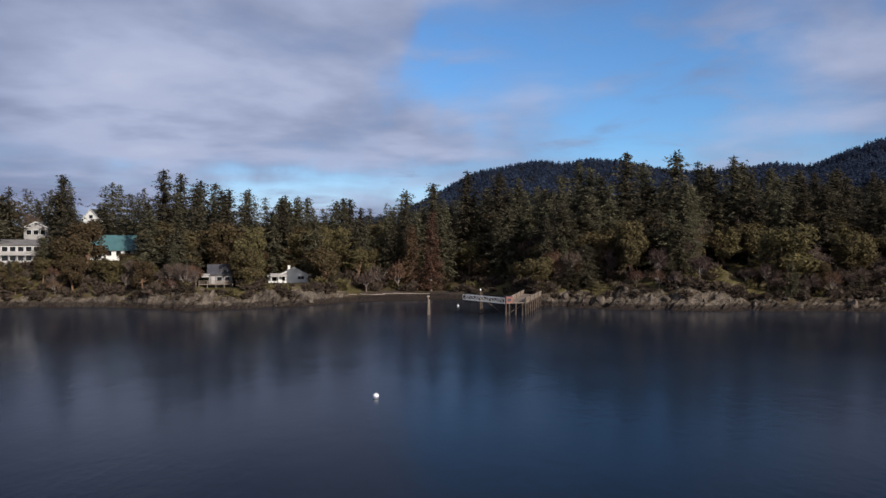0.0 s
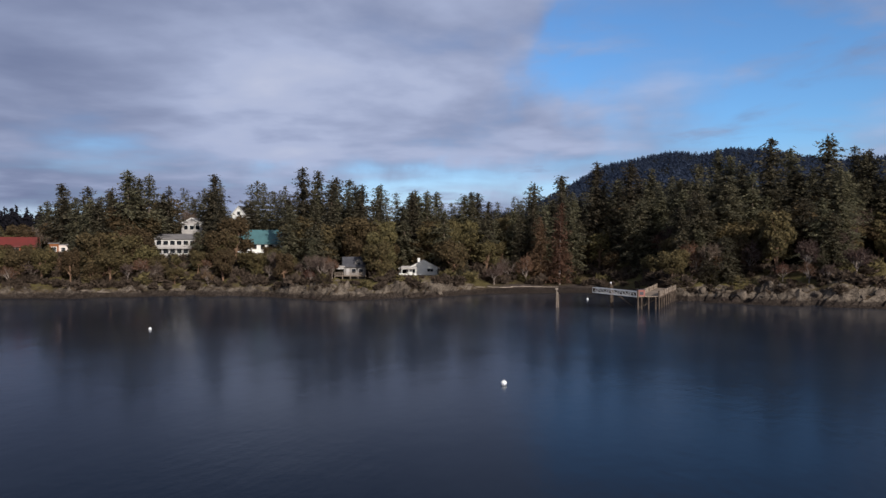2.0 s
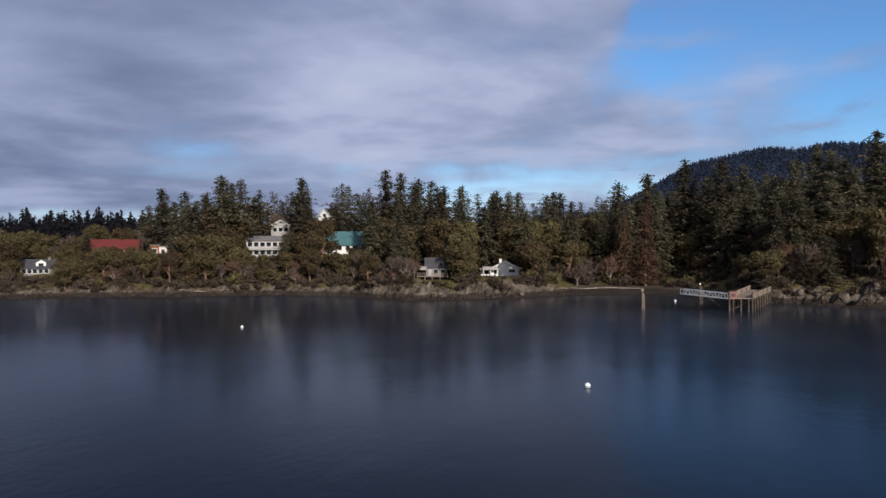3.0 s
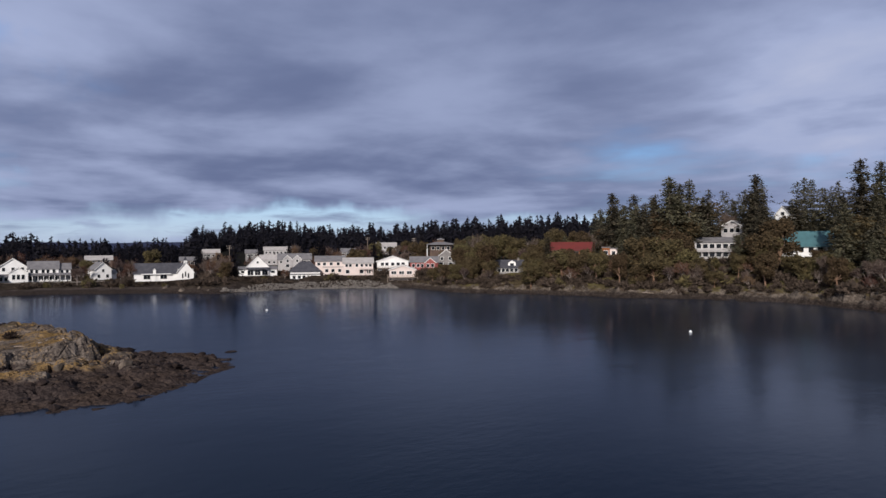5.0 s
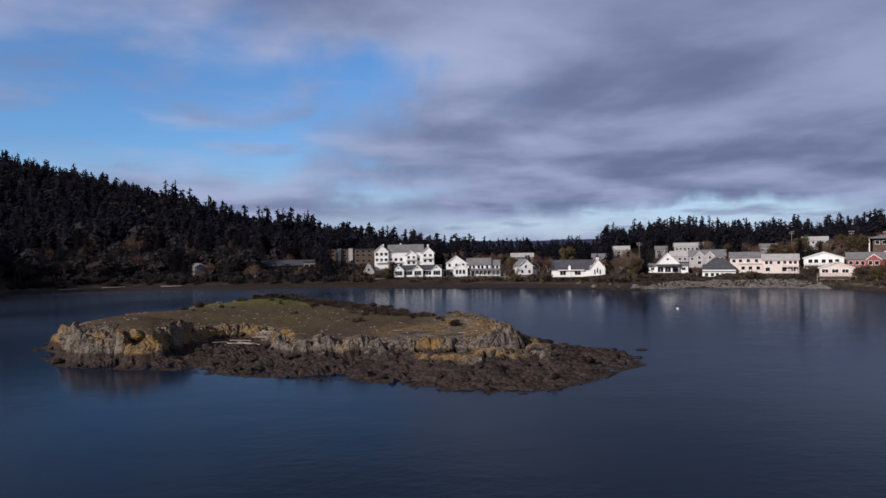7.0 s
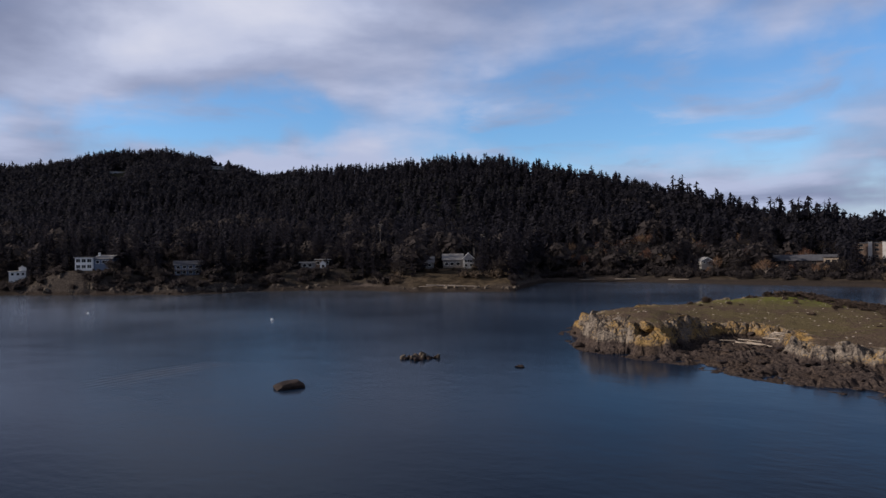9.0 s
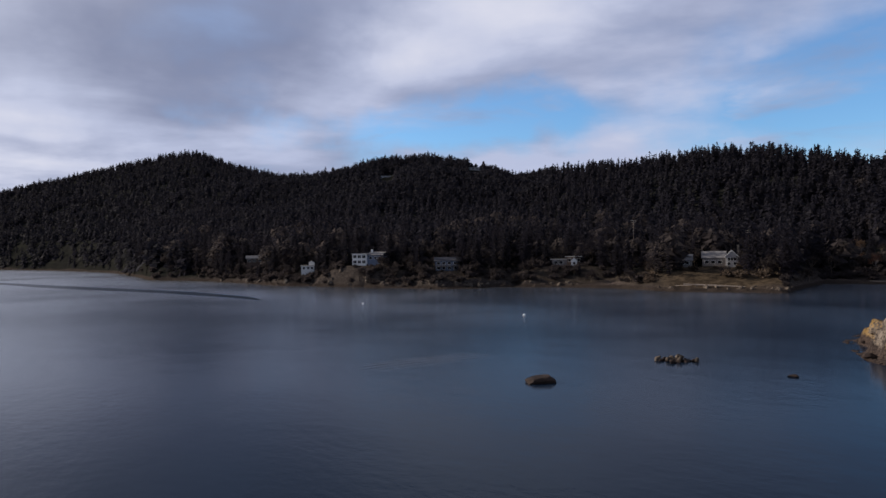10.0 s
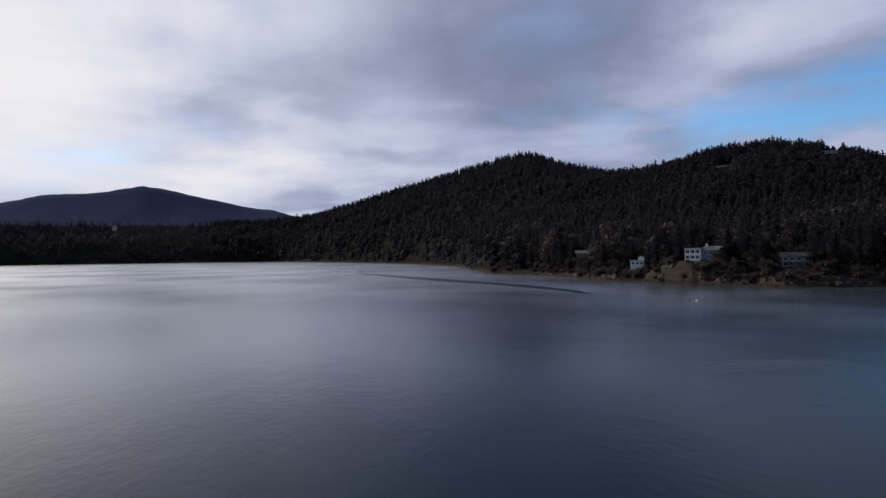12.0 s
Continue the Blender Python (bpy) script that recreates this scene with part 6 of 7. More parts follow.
def joined_firs(name, label, seed, spots, tall, spread):
    """A wood of many firs in one mesh, from a few light ones turned and scaled."""
    rnd = random.Random(seed)
    kinds = [conifer_meshes(s, 24, w, 0.06, 0.2, 0.066)[1] for s, w in ((61, 7.0), (62, 8.0), (63, 6.4))]
    data = []
    for me in kinds:
        co = np.empty(len(me.vertices) * 3)
        me.vertices.foreach_get("co", co)
        data.append(co.reshape(-1, 3) / 24)
    V, n = [], 0
    for x, y, scale in spots(rnd):
        z = float(land(x, y))
        t = tall * scale * rnd.uniform(0.7, 1.15)
        b, r = float(bearing(x, y)), math.hypot(x, y)
        for cb, half, cr, low in CLEAR:
            if abs(b - cb) < half * 0.8:
                if cr - 2 < r < cr + 12:
                    t = 0
                elif r <= cr - 2:
                    t = min(t, 15.6 - (15.6 - low) * r / cr - z)
        if z < 1.5 or t < 4:
            continue
        a, co = rnd.uniform(0, 6.28), rnd.choice(data)
        c, s, w = math.cos(a), math.sin(a), t * spread * rnd.uniform(0.85, 1.25)
        V.append(np.stack([x + (co[:, 0] * c - co[:, 1] * s) * w, y + (co[:, 0] * s + co[:, 1] * c) * w, z - 0.4 + co[:, 2] * t], -1))
    V = np.concatenate(V)
    F = np.arange(len(V)).reshape(-1, 3)
    # Western firs take the needles with shade painted in.
    tagged(new(name, mesh_of(name, V.tolist(), F.tolist(), M["fir"] if seed == 50 else M["fir_painted_shade"])), label, "woods", kind="stuff")


def build_far_woods():
    def east_back(rnd):
        for _ in range(330):
            b = rnd.uniform(-36, 41.5)
            r = shore_range(b) + rnd.uniform(60, 135)
            z = float(land(*at(b, r)))
            top = 15.2 + r * math.tan(radians(float(np.interp(b, TREELINE[0], TREELINE[1])))) - z
            yield (*at(b, r), min(1.1, top / 25) * 0.85)
    joined_firs("shore_woods", "deep fir wood behind the shore trees", 50, east_back, 24, 1.0)

    def west_shore(rnd):
        for _ in range(300):
            b = rnd.uniform(117, 172)
            yield (*at(b, shore_range(b) + rnd.uniform(24 if b < 160 else 10, 130)), rnd.choice((0.6, 0.8, 1.0)))
    joined_firs("west_shore_woods", "firs behind the western shore houses, shade painted into their colour", 55, west_shore, 19, 1.0)

    def village_back(rnd):
        for _ in range(2600):
            b = rnd.uniform(36, 98)
            r3 = float(np.interp(b, RIDGE_RANGE[0], RIDGE_RANGE[1]))
            yield (*at(b, r3 + rnd.uniform(-150, 40)), rnd.choice((0.55, 0.7, 0.85, 1.0, 1.0, 1.3)))
    wood("village_woods", "fir wood behind the village, needles darkened with painted shade", 51, village_back, 14, 3.6, 56)

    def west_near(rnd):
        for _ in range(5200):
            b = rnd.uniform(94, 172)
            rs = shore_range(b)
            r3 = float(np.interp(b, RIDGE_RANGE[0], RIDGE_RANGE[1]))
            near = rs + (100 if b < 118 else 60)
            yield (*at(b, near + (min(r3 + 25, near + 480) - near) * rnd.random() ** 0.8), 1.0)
    wood("west_woods", "fir wood on the western slope, cloud shade painted into its colour", 52, west_near, 15, 3.9, 52)

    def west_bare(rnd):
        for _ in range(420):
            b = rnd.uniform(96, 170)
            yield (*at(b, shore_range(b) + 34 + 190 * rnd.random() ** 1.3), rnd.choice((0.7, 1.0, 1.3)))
    wood("west_bare_woods", "leafless trees scattered over the western slope, shade painted into their grey-brown", 58, west_bare, 11, 4.4, 130, "twigs_painted_shade", True)

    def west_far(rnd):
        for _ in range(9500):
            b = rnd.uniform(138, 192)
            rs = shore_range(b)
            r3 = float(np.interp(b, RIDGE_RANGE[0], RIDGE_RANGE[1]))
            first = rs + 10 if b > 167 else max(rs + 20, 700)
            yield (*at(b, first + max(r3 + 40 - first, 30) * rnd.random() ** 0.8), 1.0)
    wood("hill_woods", "fir wood on the far hills, shade and haze painted into its colour", 53, west_far, 15, 5.0, 26)

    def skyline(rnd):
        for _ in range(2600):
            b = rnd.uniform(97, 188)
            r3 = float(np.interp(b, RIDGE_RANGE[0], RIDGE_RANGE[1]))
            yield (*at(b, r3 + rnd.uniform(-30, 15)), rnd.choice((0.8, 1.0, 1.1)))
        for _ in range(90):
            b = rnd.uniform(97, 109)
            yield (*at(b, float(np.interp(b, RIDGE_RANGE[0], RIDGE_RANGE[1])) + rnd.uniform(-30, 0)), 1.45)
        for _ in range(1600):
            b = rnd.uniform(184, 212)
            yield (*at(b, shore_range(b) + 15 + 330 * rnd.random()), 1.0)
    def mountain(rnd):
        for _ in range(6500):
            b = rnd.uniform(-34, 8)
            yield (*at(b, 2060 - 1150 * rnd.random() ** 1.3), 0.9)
    wood("mountain_woods", "fir woods on the distant mountain, haze painted in as blue", 57, mountain, 15, 5.0, 12, "fir_haze_blue")
    wood("ridge_woods", "fir trees along the hill ridges, shade painted into their colour", 54, skyline, 16, 3.4, 40)


build_woods()
build_far_woods()


def build_scrub():
    rnd = random.Random(61)
    meshes = [shrub_mesh(s) for s in (71, 72, 73)]
    green = [shrub_mesh(s, "leaf") for s in (74, 75)]
    V, F = {"scrub": [], "leaf": [], "twigs_painted_shade": []}, {"scrub": [], "leaf": [], "twigs_painted_shade": []}

    def add(b, r, size, key):
        # Western scrub takes the twig colour that has shade painted in.
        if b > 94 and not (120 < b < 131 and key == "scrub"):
            key = "twigs_painted_shade"
        x, y = at(b, r)
        z = float(land(x, y))
        if z < 1.5:
            return
        for cb, half, cr, low in CLEAR:
            if abs(b - cb) < half + 0.2 and r < cr + 10:
                if r > cr - 3:
                    return
                size = min(size, (15.6 - (15.6 - low) * r / cr - z) / 1.7)
        if size < 0.4:
            return
        me = rnd.choice(green if key == "leaf" else meshes)
        a, k = rnd.uniform(0, 6.28), len(V[key])
        ca, sa = math.cos(a) * size, math.sin(a) * size
        sx = rnd.uniform(0.9, 1.5)
        V[key] += [(x + (v.co.x * ca - v.co.y * sa) * sx, y + (v.co.x * sa + v.co.y * ca) * sx, z + v.co.z * size) for v in me.vertices]
        F[key] += [tuple(k + i for i in p.vertices) for p in me.polygons]
    for _ in range(900):
        b = rnd.uniform(-34, 56)
        if -27 < b < -7 and rnd.random() < 0.45:
            continue
        if -5 < b < 9:
            s = rnd.uniform(14, 40)
        else:
            s = rnd.uniform(8, 38)
        add(b, shore_range(b) + s, rnd.uniform(0.7, 2.2), "scrub" if rnd.random() < (0.9 if b > 24 else 0.72) else "leaf")
    for _ in range(330):
        b = rnd.uniform(-34, 56)
        if 0 < b < 9 or 12 < b < 14 or 17.5 < b < 20.2:
            continue
        add(b, shore_range(b) + rnd.uniform(4, 13), rnd.uniform(0.6, 1.3), "scrub")
    for _ in range(520):
        b = rnd.uniform(55, 118)
        add(b, shore_range(b) + rnd.uniform(9, 75), rnd.uniform(0.8, 2.2), "leaf" if rnd.random() < 0.15 else "scrub")
    for _ in range(900):
        b = rnd.choice((rnd.uniform(56, 172), rnd.uniform(130, 170), rnd.uniform(92, 119)))
        add(b, shore_range(b) + rnd.uniform(7 if b > 130 else 12, 70), rnd.uniform(0.8, 2.4), "scrub" if rnd.random() < 0.9 else "leaf")
    for _ in range(260):
        b = rnd.uniform(148, 166)
        add(b, shore_range(b) + rnd.uniform(3, 30), rnd.uniform(0.6, 1.8), "scrub")
    isl = []
    tri = []
    for _ in range(620):
        u = rnd.random()
        x, y = -196 + 62 * u + rnd.gauss(0, 5), -34 + 43 * u + rnd.gauss(0, 4)
        if rnd.random() < 0.06:
            x, y = rnd.uniform(-190, -112), rnd.uniform(-55, 10)
        z = float(islet_height(x, y))
        if z < 2.3:
            continue
        me = rnd.choice(meshes)
        size, a, k = rnd.uniform(0.3, 0.75) * (1.9 if u < 0.1 else 1.0), rnd.uniform(0, 6.28), len(isl)
        ca, sa = math.cos(a) * size, math.sin(a) * size
        isl += [(x + v.co.x * ca - v.co.y * sa, y + v.co.x * sa + v.co.y * ca, z - 0.1 + v.co.z * size * 0.75) for v in me.vertices]
        tri += [tuple(k + i for i in p.vertices) for p in me.polygons]
    tagged(new("islet_scrub", mesh_of("islet_scrub", isl, tri, M["scrub"])), "low reddish-brown scrub on the islet", "bushes", kind="stuff")
    for key, label in (("scrub", "brown winter scrub along the banks"), ("leaf", "olive evergreen bushes along the banks"), ("twigs_painted_shade", "thickets along the western shore, shade painted into their grey-brown")):
        tagged(new("bushes", mesh_of("bushes", V[key], F[key], M[key])), label, "bushes", kind="stuff")


build_scrub()

# ---- rocks, logs, buoys, pier, boat ----
def rock_mesh(seed, mat, flat=0.6):
    """An angular rock: a rough ball cut by many planes."""
    rnd = random.Random(seed)
    bm = bmesh.new()
    bmesh.ops.create_icosphere(bm, subdivisions=3, radius=1.0)
    off = Vector((rnd.uniform(-50, 50), rnd.uniform(-50, 50), rnd.uniform(-50, 50)))
    cuts = []
    for _ in range(18):
        n = Vector((rnd.gauss(0, 1), rnd.gauss(0, 1), rnd.gauss(0.2, 0.8))).normalized()
        cuts.append((n, rnd.uniform(0.52, 0.9)))
    for v in bm.verts:
        v.co *= 1.0 + noise.noise(v.co * 1.1 + off) * 0.35
        for n, d in cuts:
            over = v.co.dot(n) - d
            if over > 0:
                v.co -= n * over * 0.94
        v.co *= 1.0 + noise.noise(v.co * 6.0 + off) * 0.07
        v.co.z *= flat
    me = bpy.data.meshes.new("rock")
    bm.to_mesh(me)
    bm.free()
    me.materials.append(M[mat])
    return me


ROCKS = [rock_mesh(s, "rock", f) for s, f in ((1, 0.7), (2, 0.9), (3, 0.6), (4, 1.1), (5, 0.8))]
WEEDY = [rock_mesh(s, "dark_rock", f) for s, f in ((11, 0.5), (12, 0.6), (13, 0.45), (14, 0.7))]


def set_rock(rnd, x, y, z, size, meshes, label, name="shore_rock", group="rocks along the shore", tall=1.0):
    ob = new(name, rnd.choice(meshes))
    ob.matrix_world = Matrix.Translation((x, y, z)) @ Matrix.Rotation(rnd.uniform(0, 6.28), 4, "Z") @ Matrix.Rotation(rnd.uniform(-0.25, 0.25), 4, "X") @ Matrix.Diagonal((size * rnd.uniform(0.8, 1.4), size, size * tall, 1))
    return tagged(ob, label, "rock", group)


def build_rocks():
    rnd = random.Random(81)
    for b0, b1, n, big in ((-33, -6.8, 95, 1.2), (10.5, 24, 65, 1.2), (24, 52, 32, 0.9), (119.5, 130, 28, 1.1), (136, 168, 120, 1.4), (70, 76, 14, 1.3)):
        for _ in range(n):
            b = rnd.uniform(b0, b1)
            s = rnd.uniform(0.5, 9)
            x, y = at(b, shore_range(b) + s)
            size = big * rnd.uniform(0.3, 1.0) * (1.15 if s > 3 else 0.7)
            z = float(land(x, y))
            if z < -0.2:
                continue
            low = z < 0.9
            set_rock(rnd, x, y, z - size * 0.22, size, WEEDY if low else ROCKS, "dark weed-stained boulder at the waterline" if low else "pale weathered rock on the bank", tall=1.0 if low else 1.45)
    # the islet
    n = 0
    while n < 120:
        x, y = rnd.uniform(-130, -73), rnd.uniform(-64, 36)
        z = float(islet_height(x, y))
        if not 0.05 < z < 1.9:
            continue
        n += 1
        size = rnd.uniform(0.3, 1.0)
        pale = z > 1.3 and rnd.random() < 0.35
        set_rock(rnd, x, y, z + size * 0.05, size, ROCKS if pale else WEEDY, "pale boulder on the islet shore" if pale else "dark weedy boulder on the islet shore", "islet_boulder", "boulders on the islet")
    for x, y, s in ((-118, -55, 2.6), (-111, -50.5, 2.4), (-107.5, -44.5, 2.2), (-106, -40, 1.6), (-101.5, 2.5, 1.2), (-97.5, 11.5, 1.3), (-103, -6, 1.2), (-108.5, -15, 1.3), (-99.5, 16, 1.2)):
        set_rock(rnd, x, y, float(islet_height(x, y)) - s * 0.35, s, [ROCK_GOLD[0], ROCK_GOLD[1]], "lichen-gold rock outcrop on the islet bluff", "bluff_outcrop", "outcrops on the islet", 0.9)
    V, F = [], []
    spots = np.array([(rnd.uniform(-150, -72), rnd.uniform(-66, 37)) for _ in range(1500)])
    for (x, y), z in zip(spots.tolist(), islet_height(spots[:, 0], spots[:, 1]).tolist()):
        if not 0.0 < z < 1.7:
            continue
        me = rnd.choice(PEBBLES)
        k, s, a = len(V), rnd.uniform(0.15, 0.45), rnd.uniform(0, 6.28)
        V += [(x + s * (v.co.x * math.cos(a) - v.co.y * math.sin(a)), y + s * (v.co.x * math.sin(a) + v.co.y * math.cos(a)), z + s * v.co.z * 0.8) for v in me.vertices]
        F += [tuple(k + i for i in p.vertices) for p in me.polygons]
    tagged(new("shore_stones", mesh_of("shore_stones", V, F, M["dark_rock"])), "loose dark stones on the islet foreshore", "stones", kind="stuff")
    V, F = [], []
    spots = np.array([(rnd.uniform(-185, -98), rnd.uniform(-55, 16)) for _ in range(420)])
    for (x, y), z in zip(spots.tolist(), islet_height(spots[:, 0], spots[:, 1]).tolist()):
        if z < 2.7:
            continue
        me = rnd.choice(PEBBLES)
        k, s, a = len(V), rnd.uniform(0.08, 0.26), rnd.uniform(0, 6.28)
        V += [(x + s * (v.co.x * math.cos(a) - v.co.y * math.sin(a)), y + s * (v.co.x * math.sin(a) + v.co.y * math.cos(a)), z + s * v.co.z * 0.7) for v in me.vertices]
        F += [tuple(k + i for i in p.vertices) for p in me.polygons]
    tagged(new("turf_stones", mesh_of("turf_stones", V, F, M["drift"])), "pale stones and bleached wood scraps on the islet turf", "stones", kind="stuff")
    # rocks in the water
    sea = "rocks in the water"
    set_rock(rnd, -55.6, -65.6, 0.12, 2.1, [rock_mesh(36, "dark_rock", 0.62)], "flat-topped brown sea rock standing in the water", "sea_rock", sea, 0.85)
    set_rock(rnd, -83.3, -49.3, 0.05, 0.6, [WEEDY[1]], "small dark rock in the water", "sea_rock", sea)
    set_rock(rnd, -104.5, 36.3, 0.0, 0.95, [WEEDY[0]], "low dark rock off the islet point", "sea_rock", sea, 0.7)
    set_rock(rnd, -103.1, 32.3, -0.05, 0.8, [WEEDY[2]], "low dark rock off the islet point", "sea_rock", sea, 0.6)
    reef = empty("reef", pose(-81.6, -66.1, 0.0, 0, 0, 129), "low reef of broken brown rocks with pale tops", "reef")
    for k in range(34):
        x, y = rnd.gauss(0, 1.35), rnd.gauss(0.2, 0.5)
        size = rnd.uniform(0.40, 0.95) * (1.15 - abs(x) / 5.5)
        pale = k % 5 == 0
        child("rock", rnd.choice(ROCKS if pale else WEEDY), reef, pose(x, y, 0.30 if pale else 0.08, rnd.uniform(-35, 35), rnd.uniform(-25, 25), rnd.uniform(0, 360)) @ Matrix.Diagonal((size * 0.9, size * 0.75, size * 1.25, 1)))


ROCK_GOLD = [rock_mesh(s, "islet", 0.8) for s in (21, 22)]


def pebble(seed):
    bm = bmesh.new()
    rnd = random.Random(seed)
    bmesh.ops.create_icosphere(bm, subdivisions=1, radius=1.0)
    for v in bm.verts:
        v.co *= rnd.uniform(0.7, 1.2)
        v.co.z *= 0.7
    me = bpy.data.meshes.new("stone")
    bm.to_mesh(me)
    bm.free()
    return me


PEBBLES = [pebble(s) for s in range(4)]
build_rocks()


def log_mesh(seed):
    rnd = random.Random(seed)
    V, F = [], []
    p, r = Vector((-0.5, 0, 0)), 0.035
    for k in range(5):
        q = p + Vector((0.2, rnd.uniform(-0.012, 0.012), rnd.uniform(-0.004, 0.004)))
        tube(V, F, tuple(p), tuple(q), r, r * 0.9, 7)
        p, r = q, r * 0.9
    F.append(tuple(range(6, -1, -1)))
    n = len(V)
    F.append(tuple(range(n - 7, n)))
    return mesh_of("driftwood_log", V, F, M["drift"])


LOGS = [log_mesh(s) for s in (91, 92, 93)]


def lay_log(rnd, x, y, z, long, turn):
    ob = new("driftwood_log", rnd.choice(LOGS))
    ob.matrix_world = pose(x, y, z + long * 0.022, 0, rnd.uniform(-2, 2), turn) @ Matrix.Diagonal((long, long * 0.9, long * 0.9, 1))
    tagged(ob, "bleached driftwood log lying on the shore", "driftwood", "driftwood logs")


def build_driftwood():
    rnd = random.Random(95)
    for k in range(16):
        x, y = -114.5 + rnd.uniform(-2.2, 2.2), -26.5 + rnd.uniform(-5, 5)
        lay_log(rnd, x, y, float(islet_height(x, y)) + 0.12 * (k % 4), rnd.uniform(2, 4.2), 80 + rnd.uniform(-25, 25))
    for x, y, t in ((-103, -3, 75), (-104, 4, 95), (-106, 9, 80), (-98, 15, 70), (-110, -1, 85), (-112, 6, 100)):
        lay_log(rnd, x, y, float(islet_height(x, y)), rnd.uniform(0.9, 1.7), t + rnd.uniform(-20, 20))
    for b, s, long in ((8.6, 8, 5), (7.4, 9, 4), (6.4, 8.5, 6), (5.4, 9.5, 3.5), (4.4, 9, 5), (3.4, 8, 4), (2.6, 9, 5), (9.3, 8, 3.5), (39.0, 5, 4), (37.4, 6, 3.5), (35.2, 5, 4), (33.0, 6, 3), (124.6, 8, 9), (125.6, 9, 11), (126.4, 9, 7), (127.2, 10, 9), (128.1, 9, 6), (112, 9, 10), (108, 9, 9), (115, 9, 8)):
        x, y = at(b, shore_range(b) + s)
        lay_log(rnd, x, y, float(land(x, y)), long, b + rnd.uniform(-14, 14))


build_driftwood()


def build_buoy(x, y, size, label, band=True):
    ob = empty("mooring_buoy", pose(x, y, 0.0, 4, 3, 30), label, "buoy", "mooring buoys")
    bm = bmesh.new()
    bmesh.ops.create_uvsphere(bm, u_segments=20, v_segments=12, radius=size, matrix=Matrix.Translation((0, 0, size * 0.45)))
    part("float", bm, M["buoy"], ob)
    if band:
        bm = bmesh.new()
        bmesh.ops.create_cone(bm, cap_ends=True, segments=20, radius1=size * 1.012, radius2=size * 1.012, depth=size * 0.22, matrix=Matrix.Translation((0, 0, size * 0.40)))
        part("band", bm, M["buoy_blue"], ob, "blue painted band")
    part("swivel", rod(bmesh.new(), (0, 0, size * 1.4), (0, 0, size * 1.52), size * 0.09, size * 0.09), M["metal"], ob)
    bm = bmesh.new()
    for k in range(10):
        a, c = k * 0.628, (k + 1) * 0.628
        rod(bm, (size * 0.12 * math.cos(a), 0, size * 1.62 + size * 0.12 * math.sin(a)), (size * 0.12 * math.cos(c), 0, size * 1.62 + size * 0.12 * math.sin(c)), size * 0.05, sides=5)
    part("ring", bm, M["metal"], ob)


for bx, by, bs in ((-8.0, 74.0, 0.33), (-75.2, 110.7, 0.27), (-170.5, 68.7, 0.28), (-111.0, -135.1, 0.34), (-98.6, -200.0, 0.30), (1.2, 194.0, 0.30)):
    build_buoy(bx, by, bs, "round white mooring buoy with a blue band" if bs > 0.31 else "small white float near the pier", bs > 0.31)


